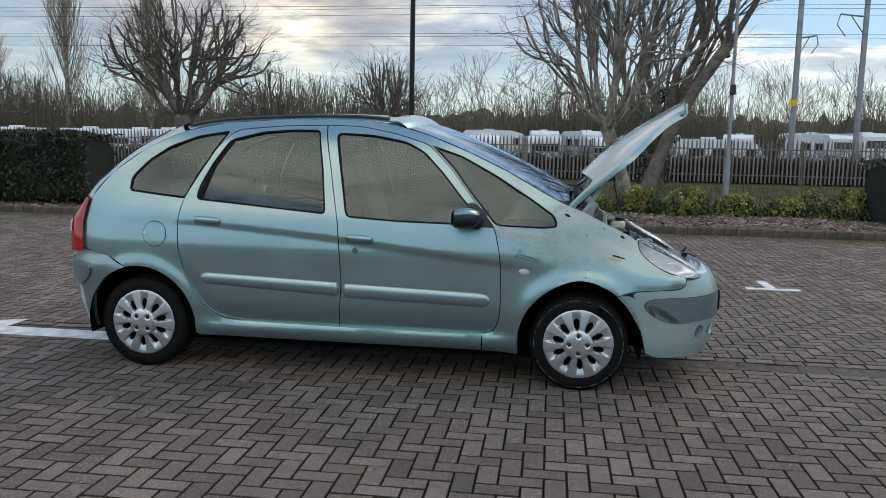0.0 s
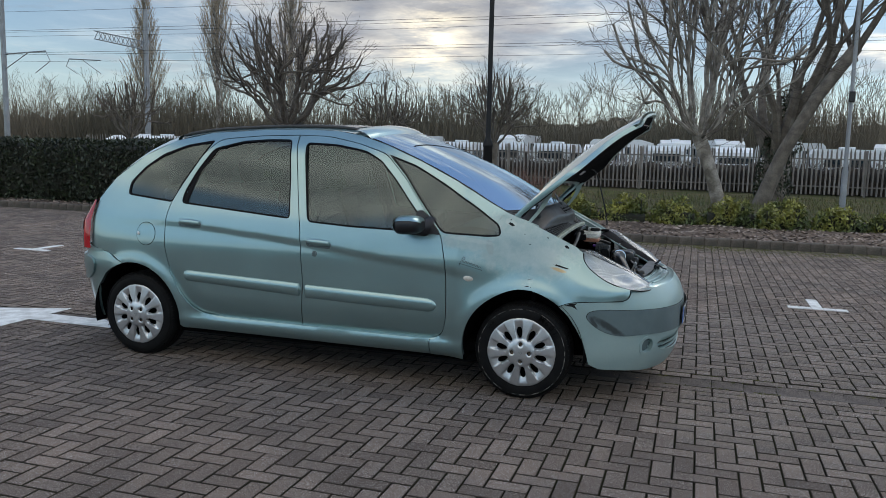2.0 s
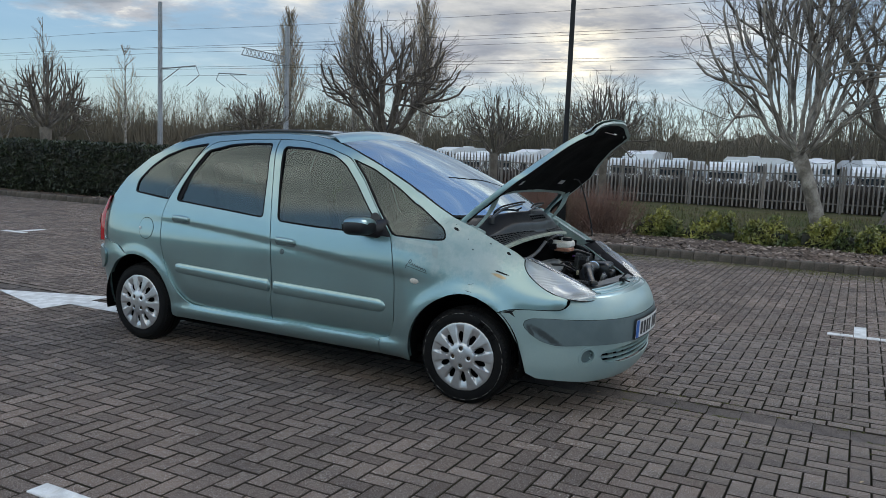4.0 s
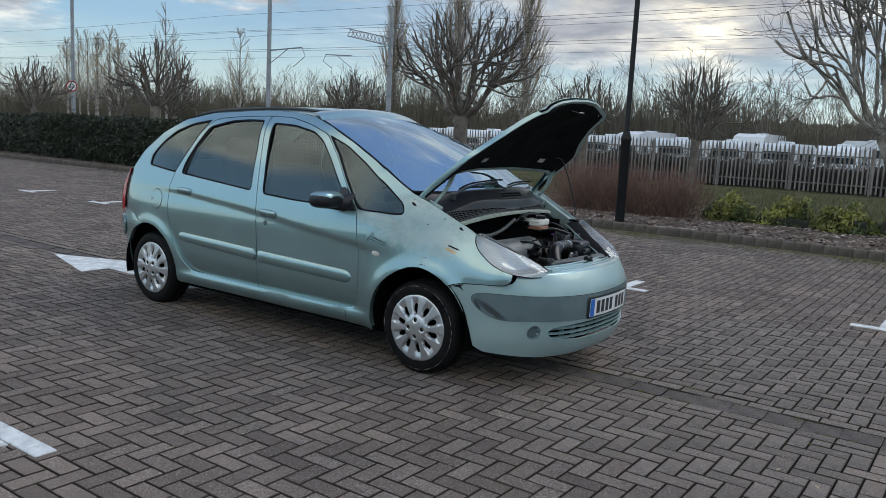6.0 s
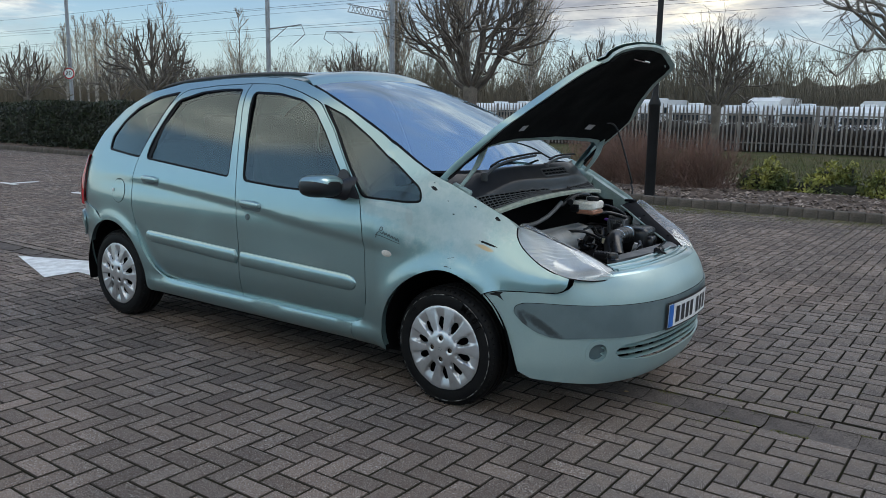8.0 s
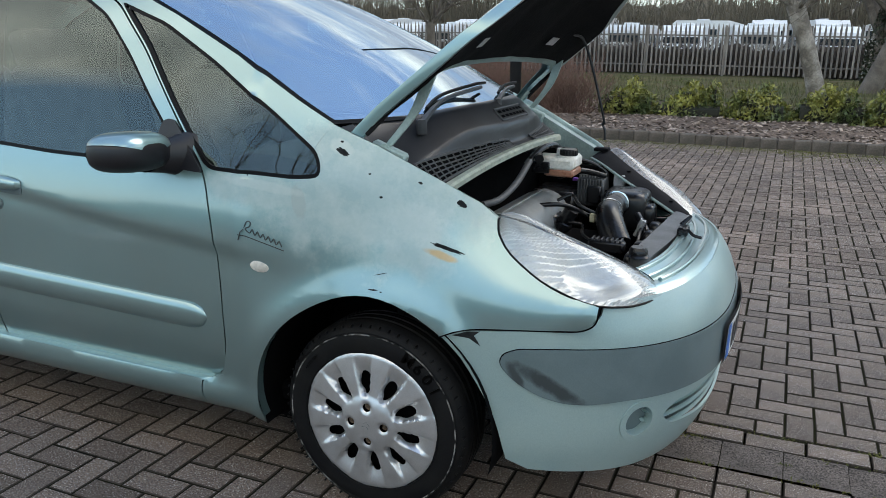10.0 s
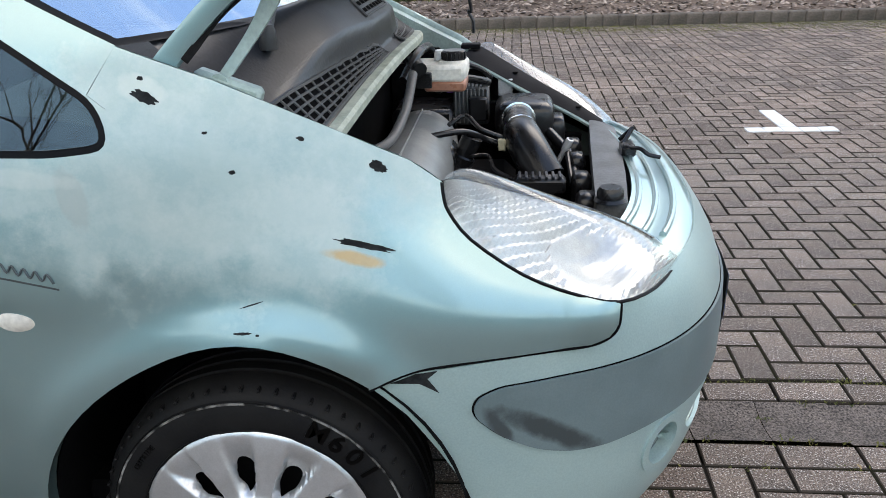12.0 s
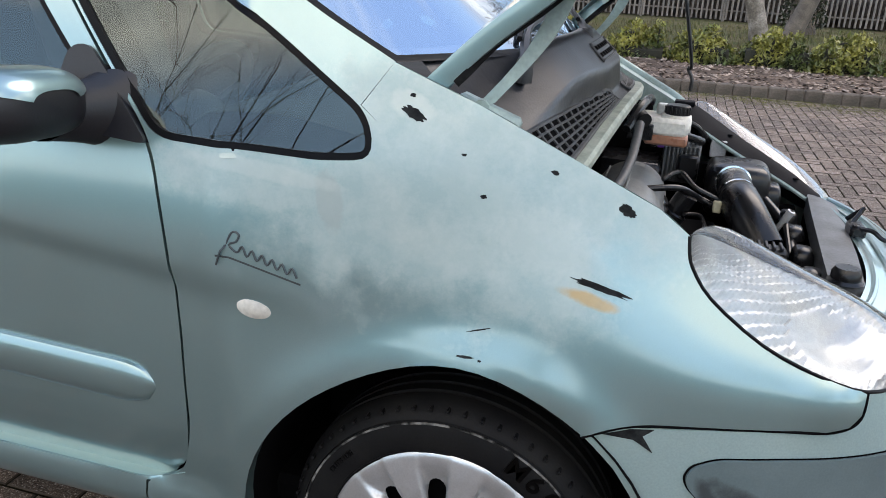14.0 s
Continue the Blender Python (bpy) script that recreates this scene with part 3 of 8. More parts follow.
def panel(poly, fn, step=0.035, thick=0.006, holes=(), out=(0, -1, 0), geo=None):
    """A sheet with the outline poly (and holes) in a surface's own u, v, bent onto the surface fn and given a thickness."""
    geo = geo or Geo()
    loops = [divided(poly, step)] + [divided(h, step) for h in holes]
    pts, edges = [], []
    for lp in loops:
        o = len(pts)
        pts += lp
        edges += [(o + i, o + (i + 1) % len(lp)) for i in range(len(lp))]
    us, vs = [p.x for p in loops[0]], [p.y for p in loops[0]]
    border = np.array([(p.x, p.y) for p in pts])
    u = min(us) + step * 0.5
    while u < max(us):
        v = min(vs) + step * 0.5
        while v < max(vs):
            if inside(u, v, loops[0]) and not any(inside(u, v, h) for h in loops[1:]):
                if np.min(np.hypot(border[:, 0] - u, border[:, 1] - v)) > step * 0.45:
                    pts.append(Vector((u, v)))
            v += step
        u += step
    V, _, F, *_ = geometry.delaunay_2d_cdt(pts, edges, [], 0, 1e-6)
    faces = []
    for f in F:
        cx, cy = sum(V[i].x for i in f) / len(f), sum(V[i].y for i in f) / len(f)
        if inside(cx, cy, loops[0]) and not any(inside(cx, cy, h) for h in loops[1:]):
            faces.append(tuple(f))
    used = sorted({i for f in faces for i in f})
    ren = {i: k for k, i in enumerate(used)}
    faces = [tuple(ren[i] for i in f) for f in faces]
    P, N = [], []
    e = 0.003
    for i in used:
        a, b = V[i].x, V[i].y
        p = Vector(fn(a, b))
        n = (Vector(fn(a + e, b)) - Vector(fn(a - e, b))).cross(Vector(fn(a, b + e)) - Vector(fn(a, b - e)))
        P.append(p)
        N.append(n.normalized() if n.length > 1e-12 else Vector(out))
    flip = sum(n.dot(Vector(out)) for n in N) < 0
    if flip:
        N = [-n for n in N]
        faces = [f[::-1] for f in faces]
    k = len(P)
    once = {}
    for f in faces:
        for a, b in zip(f, f[1:] + f[:1]):
            if (b, a) in once:
                del once[b, a]
            else:
                once[a, b] = 1
    allf = list(faces)
    if thick:
        allf += [tuple(i + k for i in f[::-1]) for f in faces]
        allf += [(b, a, a + k, b + k) for a, b in once]
        P = P + [p - n * thick for p, n in zip(P, N)]
    return geo.add(P, allf)


# ---- the site: ground, kerb, planting bed ----
g = grid(41, 41, lambda u, v: ((u - 0.5) * 900, (v - 0.5) * 900, -0.09))
tagged(part("ground", g, m_grass), "rough winter grass reaching to the horizon", "ground", kind="structure")

PAVE_X0, PAVE_X1, PAVE_Y0, PAVE_Y1 = -34.0, 11.0, -8.4, 8.27
g = Geo()
grid(60, 30, lambda u, v: (-60 + 100 * u, -40 + 39.80 * v, -0.0034), g)
grid(60, 20, lambda u, v: (-60 + 100 * u, 0.18 + 8.09 * v, -0.0034), g)
grid(60, 2, lambda u, v: (-60 + 100 * u, -0.21 + 0.40 * v, -0.05), g)
tagged(part("pavement", g, m_joint), "brown block paving with dark sandy joints", "pavement", kind="structure")


def bed_z(x, y):
    k = min(1.0, max(0.0, (y - 8.40) / 1.5))
    return 0.07 + 0.06 * k + 0.03 * noise.noise((x * 1.3, y * 1.3, 0.0)) + 0.012 * noise.noise((x * 9, y * 9, 3.0))


g = grid(420, 60, lambda u, v: (-34 + 50 * u, 8.38 + 5.2 * v, bed_z(-34 + 50 * u, 8.38 + 5.2 * v)))
tagged(part("planting_bed", g, m_mulch), "planting bed of dark brown bark mulch", "planting bed", kind="structure")
g = grid(120, 40, lambda u, v: (-60 + 110 * u, 13.5 + 16 * v, 0.10 + 0.05 * noise.noise((u * 30, v * 8, 1.0)) - 0.08 * v))
tagged(part("grass_verge", g, m_grass), "patchy green grass strip before the fence", "grass", kind="structure")
g = grid(60, 20, lambda u, v: (-90 + 190 * u, 29.4 + 70 * v, -0.02 - 0.02 * v))
tagged(part("storage_yard", g, m_kerb), "grey hardstanding behind the fence", "ground", kind="structure")

# bark chips lying on the bed
random.seed(5)
g = Geo()
for _ in range(15000):
    x, y = random.uniform(-14, 9), 8.42 + 4.5 * random.random() ** 1.6
    s, t = random.uniform(0.015, 0.05), random.uniform(0.010, 0.024)
    m = Matrix.Translation((x, y, bed_z(x, y) + 0.006)) @ Euler((random.uniform(-0.5, 0.5), random.uniform(-0.5, 0.5), random.uniform(0, 6))).to_matrix().to_4x4()
    g.add([(-s, -t, 0), (s, -t * 0.6, 0.002), (s * 0.8, t, 0), (-s, t * 0.8, 0.004), (0, 0, 0.009)], [(0, 1, 4), (1, 2, 4), (2, 3, 4), (3, 0, 4)], m)
m_chip = mat("bark_chip", (0.36, 0.29, 0.245), (0.14, 0.105, 0.085), spec=0.1, rough=0.95, scale=2, fine=40, bump=0.2, island=0.5)
tagged(part("bark_chips", g, m_chip, sharp=0), "loose bark chips on the planting bed", "bark mulch", kind="stuff")


# ---- leaves and hedges ----
def leaf_cloud(boxes, count, size, seed, geo=None, lift=0.0):
    """Small folded leaves near the surface of rounded boxes (x0, x1, y0, y1, z0, z1)."""
    rng = random.Random(seed)
    geo = geo or Geo()
    vol = [(b[1] - b[0]) * (b[5] - b[4]) + (b[1] - b[0]) * (b[3] - b[2]) for b in boxes]
    for b, w in zip(boxes, vol):
        cx, cy, cz = (b[0] + b[1]) / 2, (b[2] + b[3]) / 2, (b[4] + b[5]) / 2
        for _ in range(int(count * w / sum(vol))):
            f = rng.random()
            x = rng.uniform(b[0], b[1])
            if f < 0.5:
                y, z = b[2] + abs(rng.gauss(0, 0.07)), rng.uniform(b[4], b[5])
            elif f < 0.85:
                y, z = rng.uniform(b[2], b[3]), b[5] - abs(rng.gauss(0, 0.06))
            else:
                y, z = b[3] - abs(rng.gauss(0, 0.07)), rng.uniform(b[4], b[5])
            if b[1] - b[0] < 1.8:
                d = Vector((rng.gauss(0, 1), rng.gauss(0, 1), abs(rng.gauss(0, 1)) + 0.02)).normalized() * (1 - 0.16 * abs(rng.gauss(0, 1)))
                x, y, z = cx + d.x * (b[1] - b[0]) * 0.56, cy + d.y * (b[3] - b[2]) * 0.56, b[4] + d.z * (b[5] - b[4])
            bulge = 0.10 * noise.noise((x * 1.7, y * 1.7, z * 1.7 + seed)) + 0.05 * noise.noise((x * 5, y * 5, z * 5))
            x, y, z = x + bulge, y - bulge * (1 if y < cy else -1), z + bulge * (0.9 if f >= 0.5 else 0.3)
            s = size * rng.uniform(0.6, 1.35)
            m = Matrix.Translation((x, y, z + lift)) @ Euler((rng.uniform(-1.3, 1.3), rng.uniform(-1.3, 1.3), rng.uniform(0, 6.3))).to_matrix().to_4x4()
            geo.add([(-s, 0, 0), (0, -s * 0.42, s * 0.12), (s, 0, 0), (0, s * 0.42, s * 0.12)], [(0, 1, 2), (0, 2, 3)], m)
    return geo


def hedge_core(b, seed):
    d = 0.10 if b[1] - b[0] > 1.8 else 0.17
    x0, x1, y0, y1, z0, z1 = b[0] + d, b[1] - d, b[2] + d, b[3] - d, b[4], b[5] - d

    def fn(u, v):
        a = 2 * math.pi * v
        c, s = math.cos(a), math.sin(a)
        ny, nz = math.copysign(abs(c) ** 0.5, c), math.copysign(abs(s) ** 0.5, s)
        x = x0 + (x1 - x0) * u
        k = 1 + 0.12 * noise.noise((x * 2, a * 1.5, seed))
        return (x, (y0 + y1) / 2 + ny * (y1 - y0) / 2 * k, max(z0, (z0 + z1) / 2 + nz * (z1 - z0) / 2 * k))

    nu = max(6, int((x1 - x0) / 0.3))
    g = grid(nu, 17, fn)
    g.f.append(tuple(range(17))[::-1])
    g.f.append(tuple((nu - 1) * 17 + i for i in range(17)))
    return g


# Solid near-black core: the shade behind the leaves is put into its colour.
m_hedgecore = mat("hedge_core_shade", (0.02, 0.02, 0.012), rough=0.9, scale=3, fine=30, bump=0.6)


def hedge(name, boxes, count, size, seed, leaf, label, group=""):
    t = thing(name, label, "hedge", group, at=(boxes[0][0], boxes[0][2], 0))
    off = Matrix.Translation((-boxes[0][0], -boxes[0][2], 0))
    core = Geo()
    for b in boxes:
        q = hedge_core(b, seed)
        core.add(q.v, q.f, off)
    part("dark_core", core, m_hedgecore, t)
    part("leaves", leaf_cloud(boxes, count, size, seed).moved(off), leaf, t, sharp=0)
    return t


hedge("tall_hedge", [(-22.5, -7.9, 9.1, 10.4, 0.1, 1.50)], 26000, 0.05, 1, m_hedge, "tall clipped dark green evergreen hedge in the bed")
hedge("tall_hedge", [(-40, -22.7, 9.2, 10.6, 0.1, 1.42)], 12000, 0.06, 2, m_hedge, "tall dark green hedge beyond the bed's end")
hedge("tall_hedge", [(7.2, 12.5, 9.6, 11.2, 0.1, 1.30)], 9000, 0.05, 3, m_hedge, "dark green clipped hedge block in the bed")
hedge("low_shrub", [(-8.1, -6.6, 10.2, 11.2, 0.1, 0.92)], 2200, 0.045, 4, m_shrub, "low yellow-green shrub beside the tall hedge")
rs = random.Random(8)
x = -0.55
for i in range(9):
    w = rs.uniform(0.85, 1.15)
    lumps = [(x - 0.05, x + w + 0.05, 10.55, 11.5, 0.04, rs.uniform(0.46, 0.56))]
    for k in range(4):
        lw, lx = rs.uniform(0.35, 0.6), x + rs.uniform(-0.05, w - 0.35)
        ly = rs.uniform(10.45, 11.0)
        lumps.append((lx, lx + lw, ly, ly + rs.uniform(0.4, 0.55), 0.12, rs.uniform(0.48, 0.74)))
    hedge("low_shrub", lumps, 3000, 0.042, 20 + i, m_shrub, "low yellow-green evergreen shrub in bark mulch", "row of low shrubs")
    x += w + rs.uniform(-0.05, 0.06)

# grass blades on the verge
rs = random.Random(6)
g = Geo()
for _ in range(16000):
    gx, gy = rs.uniform(-10, 14), 11.6 + 12 * rs.random() ** 1.7
    h, a = rs.uniform(0.05, 0.16), rs.uniform(0, 6.28)
    w, l = 0.012, rs.gauss(0, 0.05)
    g.add([(gx - w * math.cos(a), gy - w * math.sin(a), 0.06), (gx + w * math.cos(a), gy + w * math.sin(a), 0.06), (gx + l, gy + l * 0.5, 0.1 + h)], [(0, 1, 2)])
m_blade = mat("grass_blade", (0.085, 0.10, 0.030), (0.13, 0.11, 0.055), rough=0.8, scale=1.2, fine=20, bump=0.0, island=0.4)
tagged(part("grass_blades", g, m_blade, sharp=0), "rough uneven grass on the verge", "grass", kind="stuff")


# ---- bare trees ----
def grow(geo, p, d, length, r, depth, rng, bend=0.12, fork=3, spread=0.55, up=0.25, n=5, shrink=0.66, fine=None, twig_r=0.006):
    pts, rad = [Vector(p)], [r]
    d = Vector(d).normalized()
    steps = 3 if depth else 2
    r1 = max(r * 0.62, twig_r)
    for i in range(steps):
        d = (d + Vector((rng.gauss(0, bend), rng.gauss(0, bend), rng.gauss(0, bend) + up * 0.12))).normalized()
        pts.append(pts[-1] + d * length / steps)
        rad.append(r + (r1 - r) * (i + 1) / steps)
    tube(pts, rad, n if r > 0.03 else (4 if r > 0.012 else 3), (fine if fine is not None and r < 0.03 else geo), caps=False)
    if depth <= 0:
        return
    for k in range(fork):
        q = pts[-1] if k < 2 else pts[rng.randint(1, steps)]
        a = rng.uniform(0, 2 * math.pi)
        o = d.orthogonal().normalized()
        o = (o * math.cos(a) + d.cross(o) * math.sin(a))
        nd = (d + o * spread * rng.uniform(0.6, 1.3) + Vector((0, 0, up))).normalized()
        grow(geo, q, nd, length * shrink * rng.uniform(0.75, 1.2), r1 * rng.uniform(0.65, 0.9), depth - 1, rng, bend, fork, spread, up, n, shrink, fine, twig_r)


def bare_tree(name, at, label, seed, trunk_h, trunk_r, limbs, limb_len, depth, spread, up, lean=(0, 0), fork=3, bark=None, shoots=0, shoot_len=1.2, shrink=0.66, group="", tilt=0.75, knob=False):
    rng = random.Random(seed)
    t = thing(name, label, "tree", group, at=at)
    wood, fine = Geo(), Geo()
    top = Vector((lean[0], lean[1], trunk_h))
    pts = [Vector((0, 0, -0.1)), Vector((lean[0] * 0.25, lean[1] * 0.25, trunk_h * 0.35)), Vector((lean[0] * 0.6, lean[1] * 0.6, trunk_h * 0.7)), top]
    tube(pts, [trunk_r * 1.35, trunk_r, trunk_r * 0.92, trunk_r * 0.95], 10, wood)
    for i in range(limbs):
        a = 2 * math.pi * (i + rng.uniform(-0.3, 0.3)) / limbs
        s = tilt * rng.uniform(0.45, 1.15)
        d = Vector((math.cos(a) * s, math.sin(a) * s, 1.0)).normalized()
        grow(wood, top - Vector((0, 0, rng.uniform(0, trunk_h * 0.12))), d, limb_len * rng.uniform(0.8, 1.2), trunk_r * rng.uniform(0.42, 0.6), depth, rng, 0.10, fork, spread, up, 6, shrink, fine)
    for i in range(shoots):
        a = rng.uniform(0, 2 * math.pi)
        s = rng.uniform(0.1, 1.2)
        q = top + Vector((math.cos(a) * 0.1, math.sin(a) * 0.1, rng.uniform(-0.5, 0.2)))
        grow(wood, q, (math.cos(a) * s, math.sin(a) * s, 1), shoot_len * rng.uniform(0.5, 1.3), 0.014, 1, rng, 0.12, 2, 0.4, 0.2, 4, 0.6, fine)
    part("trunk", wood, bark or m_bark, t)
    part("crown", fine, m_twig, t, sharp=0)
    return t


def pollard(at, label, seed, trunk_h, trunk_r, rx, rz, limbs, stubs, twigs, lean=(0, 0), bark=None, group="", twig_len=0.4, name="pollarded_tree"):
    """A tree cut back to a dome: thick limbs fan from the crown, fork into blunt upright branches, and carry fine new twigs."""
    rng = random.Random(seed)
    t = thing(name, label, "tree", group, at=at)
    wood, fine = Geo(), Geo()
    top = Vector((lean[0], lean[1], trunk_h))
    tube([(0, 0, -0.1), (lean[0] * 0.22, lean[1] * 0.2, trunk_h * 0.3), (lean[0] * 0.6, lean[1] * 0.6, trunk_h * 0.68), top, top + Vector((lean[0] * 0.1, 0, 0.12))], [trunk_r * 1.4, trunk_r * 1.02, trunk_r * 0.92, trunk_r * 1.05, trunk_r * 0.7], 12, wood)

    def sprout(p, d, r, n, length):
        for _ in range(n):
            q = (d + Vector((rng.gauss(0, 0.6), rng.gauss(0, 0.6), rng.gauss(0, 0.35)))).normalized()
            grow(fine, p, q, length * rng.uniform(0.4, 1.3), r, 1, rng, 0.16, 3, 0.5, 0.1, 3, 0.6, fine, 0.0035)

    def bough(p0, d0, p3, r0, r1, blunt):
        """A curve that leaves along d0 and bends upwards to p3."""
        L = (p3 - p0).length
        p1 = p0 + d0 * L * 0.42
        p2 = p3 - (Vector((0, 0, 1)) * 0.75 + (p3 - p0).normalized() * 0.5).normalized() * L * 0.35
        n = 7
        pts = []
        for i in range(n + 1):
            s = i / n
            q = p0 * (1 - s) ** 3 + p1 * 3 * s * (1 - s) ** 2 + p2 * 3 * s * s * (1 - s) + p3 * s ** 3
            if 0 < i < n:
                q += Vector((rng.gauss(0, 0.022), rng.gauss(0, 0.022), rng.gauss(0, 0.015)))
            pts.append(q)
        rad = [r0 + (r1 - r0) * i / n for i in range(n + 1)]
        if blunt:
            e = (pts[-1] - pts[-2]).normalized()
            pts += [pts[-1] + e * 0.04, pts[-1] + e * 0.06]
            rad += [r1 * 1.05, r1 * 0.7]
        tube(pts, rad, 7 if r0 > 0.05 else 5, wood)
        return pts, rad

    for i in range(limbs):
        a = 2.4 * i + rng.uniform(-0.3, 0.3)
        tilt = radians(5 + 52 * math.sqrt((i + 0.4) / limbs) + rng.uniform(-5, 5))
        reach = rng.uniform(0.42, 0.55)
        out = Vector((math.cos(a) * math.sin(tilt), math.sin(a) * math.sin(tilt), math.cos(tilt)))
        end = top + Vector((out.x * rx, out.y * rx, out.z * rz)) * reach
        r = trunk_r * rng.uniform(0.24, 0.36)
        d0 = (out + Vector((out.x, out.y, 0)) * 0.12).normalized()
        pts, rad = bough(top - Vector((0, 0, rng.uniform(0.0, 0.18))), d0, end, r, r * 0.72, False)
        for k in range(stubs):
            b = a + rng.gauss(0, 0.42)
            tl = max(0.04, tilt + rng.gauss(0, 0.26))
            tip = top + Vector((math.cos(b) * math.sin(tl) * rx, math.sin(b) * math.sin(tl) * rx, math.cos(tl) * rz)) * rng.uniform(0.80, 1.04)
            j = rng.choice((4, 5, 6, 7, 7))
            e = (pts[j] - pts[j - 1]).normalized()
            q, w = bough(pts[j], e, tip, rad[j] * rng.uniform(0.55, 0.8), 0.022 * rng.uniform(0.75, 1.35), True)
            sprout(q[-2], (q[-2] - q[-3]).normalized(), 0.007, max(1, twigs // 2), twig_len * 0.8)
            for _ in range(twigs):
                m = rng.randint(3, 6)
                sprout(q[m], ((q[m] - q[m - 1]).normalized() + Vector((math.cos(b), math.sin(b), 0)) * 0.5).normalized(), 0.007, 1, twig_len)
    part("trunk", wood, bark or m_bark, t)
    part("crown", fine, m_twig, t, sharp=0)
    return t


pollard((2.85, 11.7, 0.1), "bare pollarded tree with a pale leaning trunk", 3, 1.75, 0.14, 2.3, 3.9, 14, 6, 4, lean=(-0.55, 0), bark=m_bark2, group="trees of the bed", twig_len=0.7)
pollard((-7.4, 12.3, 0.1), "bare pollarded tree with stubby dark limbs", 11, 1.85, 0.17, 2.3, 2.85, 15, 6, 4, group="trees of the bed", twig_len=0.45)
pollard((-4.85, 23.0, 0.0), "small bare pollarded tree with upright shoots", 21, 1.7, 0.15, 1.75, 2.5, 12, 6, 3, group="trees before the fence", twig_len=0.6)
pollard((-25.8, 16.0, 0.0), "bare pollarded tree standing behind the hedge", 31, 2.0, 0.22, 2.3, 2.7, 13, 6, 2, group="trees behind the hedge")
bare_tree("tall_tree", (4.6, 22.0, 0.0), "tall bare tree with several dark stems", 41, 1.2, 0.34, 6, 3.4, 5, 0.5, 0.28, fork=3, shrink=0.70, tilt=0.5, group="trees before the fence")
bare_tree("tall_tree", (4.1, 20.0, 0.0), "bare leaning tree with one long stem", 43, 4.6, 0.19, 3, 2.8, 5, 0.5, 0.25, lean=(2.3, 0.2), fork=3, shrink=0.70, tilt=0.6, group="trees before the fence")
for k, (px, py) in enumerate(((-9.6, 24.0), (-20.0, 22.0), (-31.5, 21.0), (-34.0, 15.0), (-41.0, 24.0))):
    pollard((px, py, 0.0), "bare pollarded tree behind the clipped hedge", 47 + 3 * k, 1.7, 0.16, 1.7 + 0.1 * k, 2.3, 12, 5, 2, group="trees behind the hedge")
# ivy on the tall tree's foot
ivy = thing("ivy", "dark green ivy climbing a bare tree trunk", "climbing plant", at=(4.6, 22.0, 0))
part("leaves", leaf_cloud([(-0.5, 0.5, -0.5, 0.5, 0.2, 2.6), (-0.2, 0.7, -0.4, 0.3, 1.5, 3.6)], 2600, 0.06, 44), m_hedge, ivy, sharp=0)
# trees across the car park, which the windows mirror
bare_tree("bare_tree", (-6.0, -15.5, 0.0), "bare spreading tree across the car park", 71, 2.6, 0.12, 5, 2.8, 4, 0.85, 0.06, shoots=0, shrink=0.70, tilt=1.1, group="trees across the car park")
bare_tree("bare_tree", (5.0, -14.5, 0.0), "bare spreading tree across the car park", 73, 2.0, 0.17, 7, 1.7, 3, 0.5, 0.3, shrink=0.72, group="trees across the car park")
bare_tree("bare_tree", (10.5, -12.0, 0.0), "bare spreading tree across the car park", 75, 2.0, 0.17, 7, 1.7, 3, 0.5, 0.3, shrink=0.72, group="trees across the car park")
hedge("tall_hedge", [(-16, 16, -19, -17.6, 0.0, 1.5)], 9000, 0.08, 9, m_hedge, "dark green hedge along the car park's other side")

# red-brown bush beside the lamp post
rng = random.Random(91)
for bx, by, k in ((-3.0, 10.5, 1.0), (-2.1, 10.3, 1.05), (-1.15, 10.5, 1.0)):
    t = thing("twiggy_bush", "bare red-brown twiggy bush in bark mulch", "bush", "row of bare bushes", at=(bx, by, 0.1))
    g = Geo()
    for i in range(340):
        a, s = rng.uniform(0, 6.28), rng.uniform(0.05, 1.7)
        base = Vector((rng.gauss(0, 0.24), rng.gauss(0, 0.2), 0))
        grow(g, base, (math.cos(a) * s, math.sin(a) * s, 1), 0.42 * k * rng.uniform(0.6, 1.2), 0.007, 2, rng, 0.14, 2, 0.45, 0.25, 3, 0.72, None, 0.0025)
    part("growth", g, m_redtwig, t, sharp=0)

# ---- palisade fence ----
FENCE_Y = 27.5


def fence_bay():
    t = thing("fence_panel", "weathered steel palisade fence panel on posts", "fence", "palisade fence", at=(0, 0, 0))
    top = Geo()
    w = 0.068
    prof = [(-w / 2, 0.0), (-w / 6, -0.022), (w / 6, -0.022), (w / 2, 0.0)]
    vs = [(x, y, 0.05) for x, y in prof] + [(x, y, 1.62) for x, y in prof] + [(-w / 4, -0.01, 1.72), (0, -0.02, 1.80), (w / 4, -0.01, 1.72)]
    top.add(vs, [(0, 1, 5, 4), (1, 2, 6, 5), (2, 3, 7, 6), (4, 5, 8), (5, 9, 8), (5, 6, 9), (6, 10, 9), (6, 7, 10)])
    me = mesh_of("pale", top, m_pale, 0)
    for i in range(17):
        o = new("pale", me)
        o.parent, o.location = t, (0.16 * i + 0.08, -0.04, random.uniform(-0.02, 0.02))
        o.rotation_euler = (random.uniform(-0.01, 0.01), random.uniform(-0.012, 0.012), 0)
    part("rail", cbox((1.36, 0, 0.35), (2.72, 0.05, 0.05), 0.006), m_pale, t)
    part("rail", cbox((1.36, 0, 1.38), (2.72, 0.05, 0.05), 0.006), m_pale, t)
    part("post", cbox((0, 0.05, 0.85), (0.08, 0.10, 1.75), 0.008), m_pale, t)
    return t


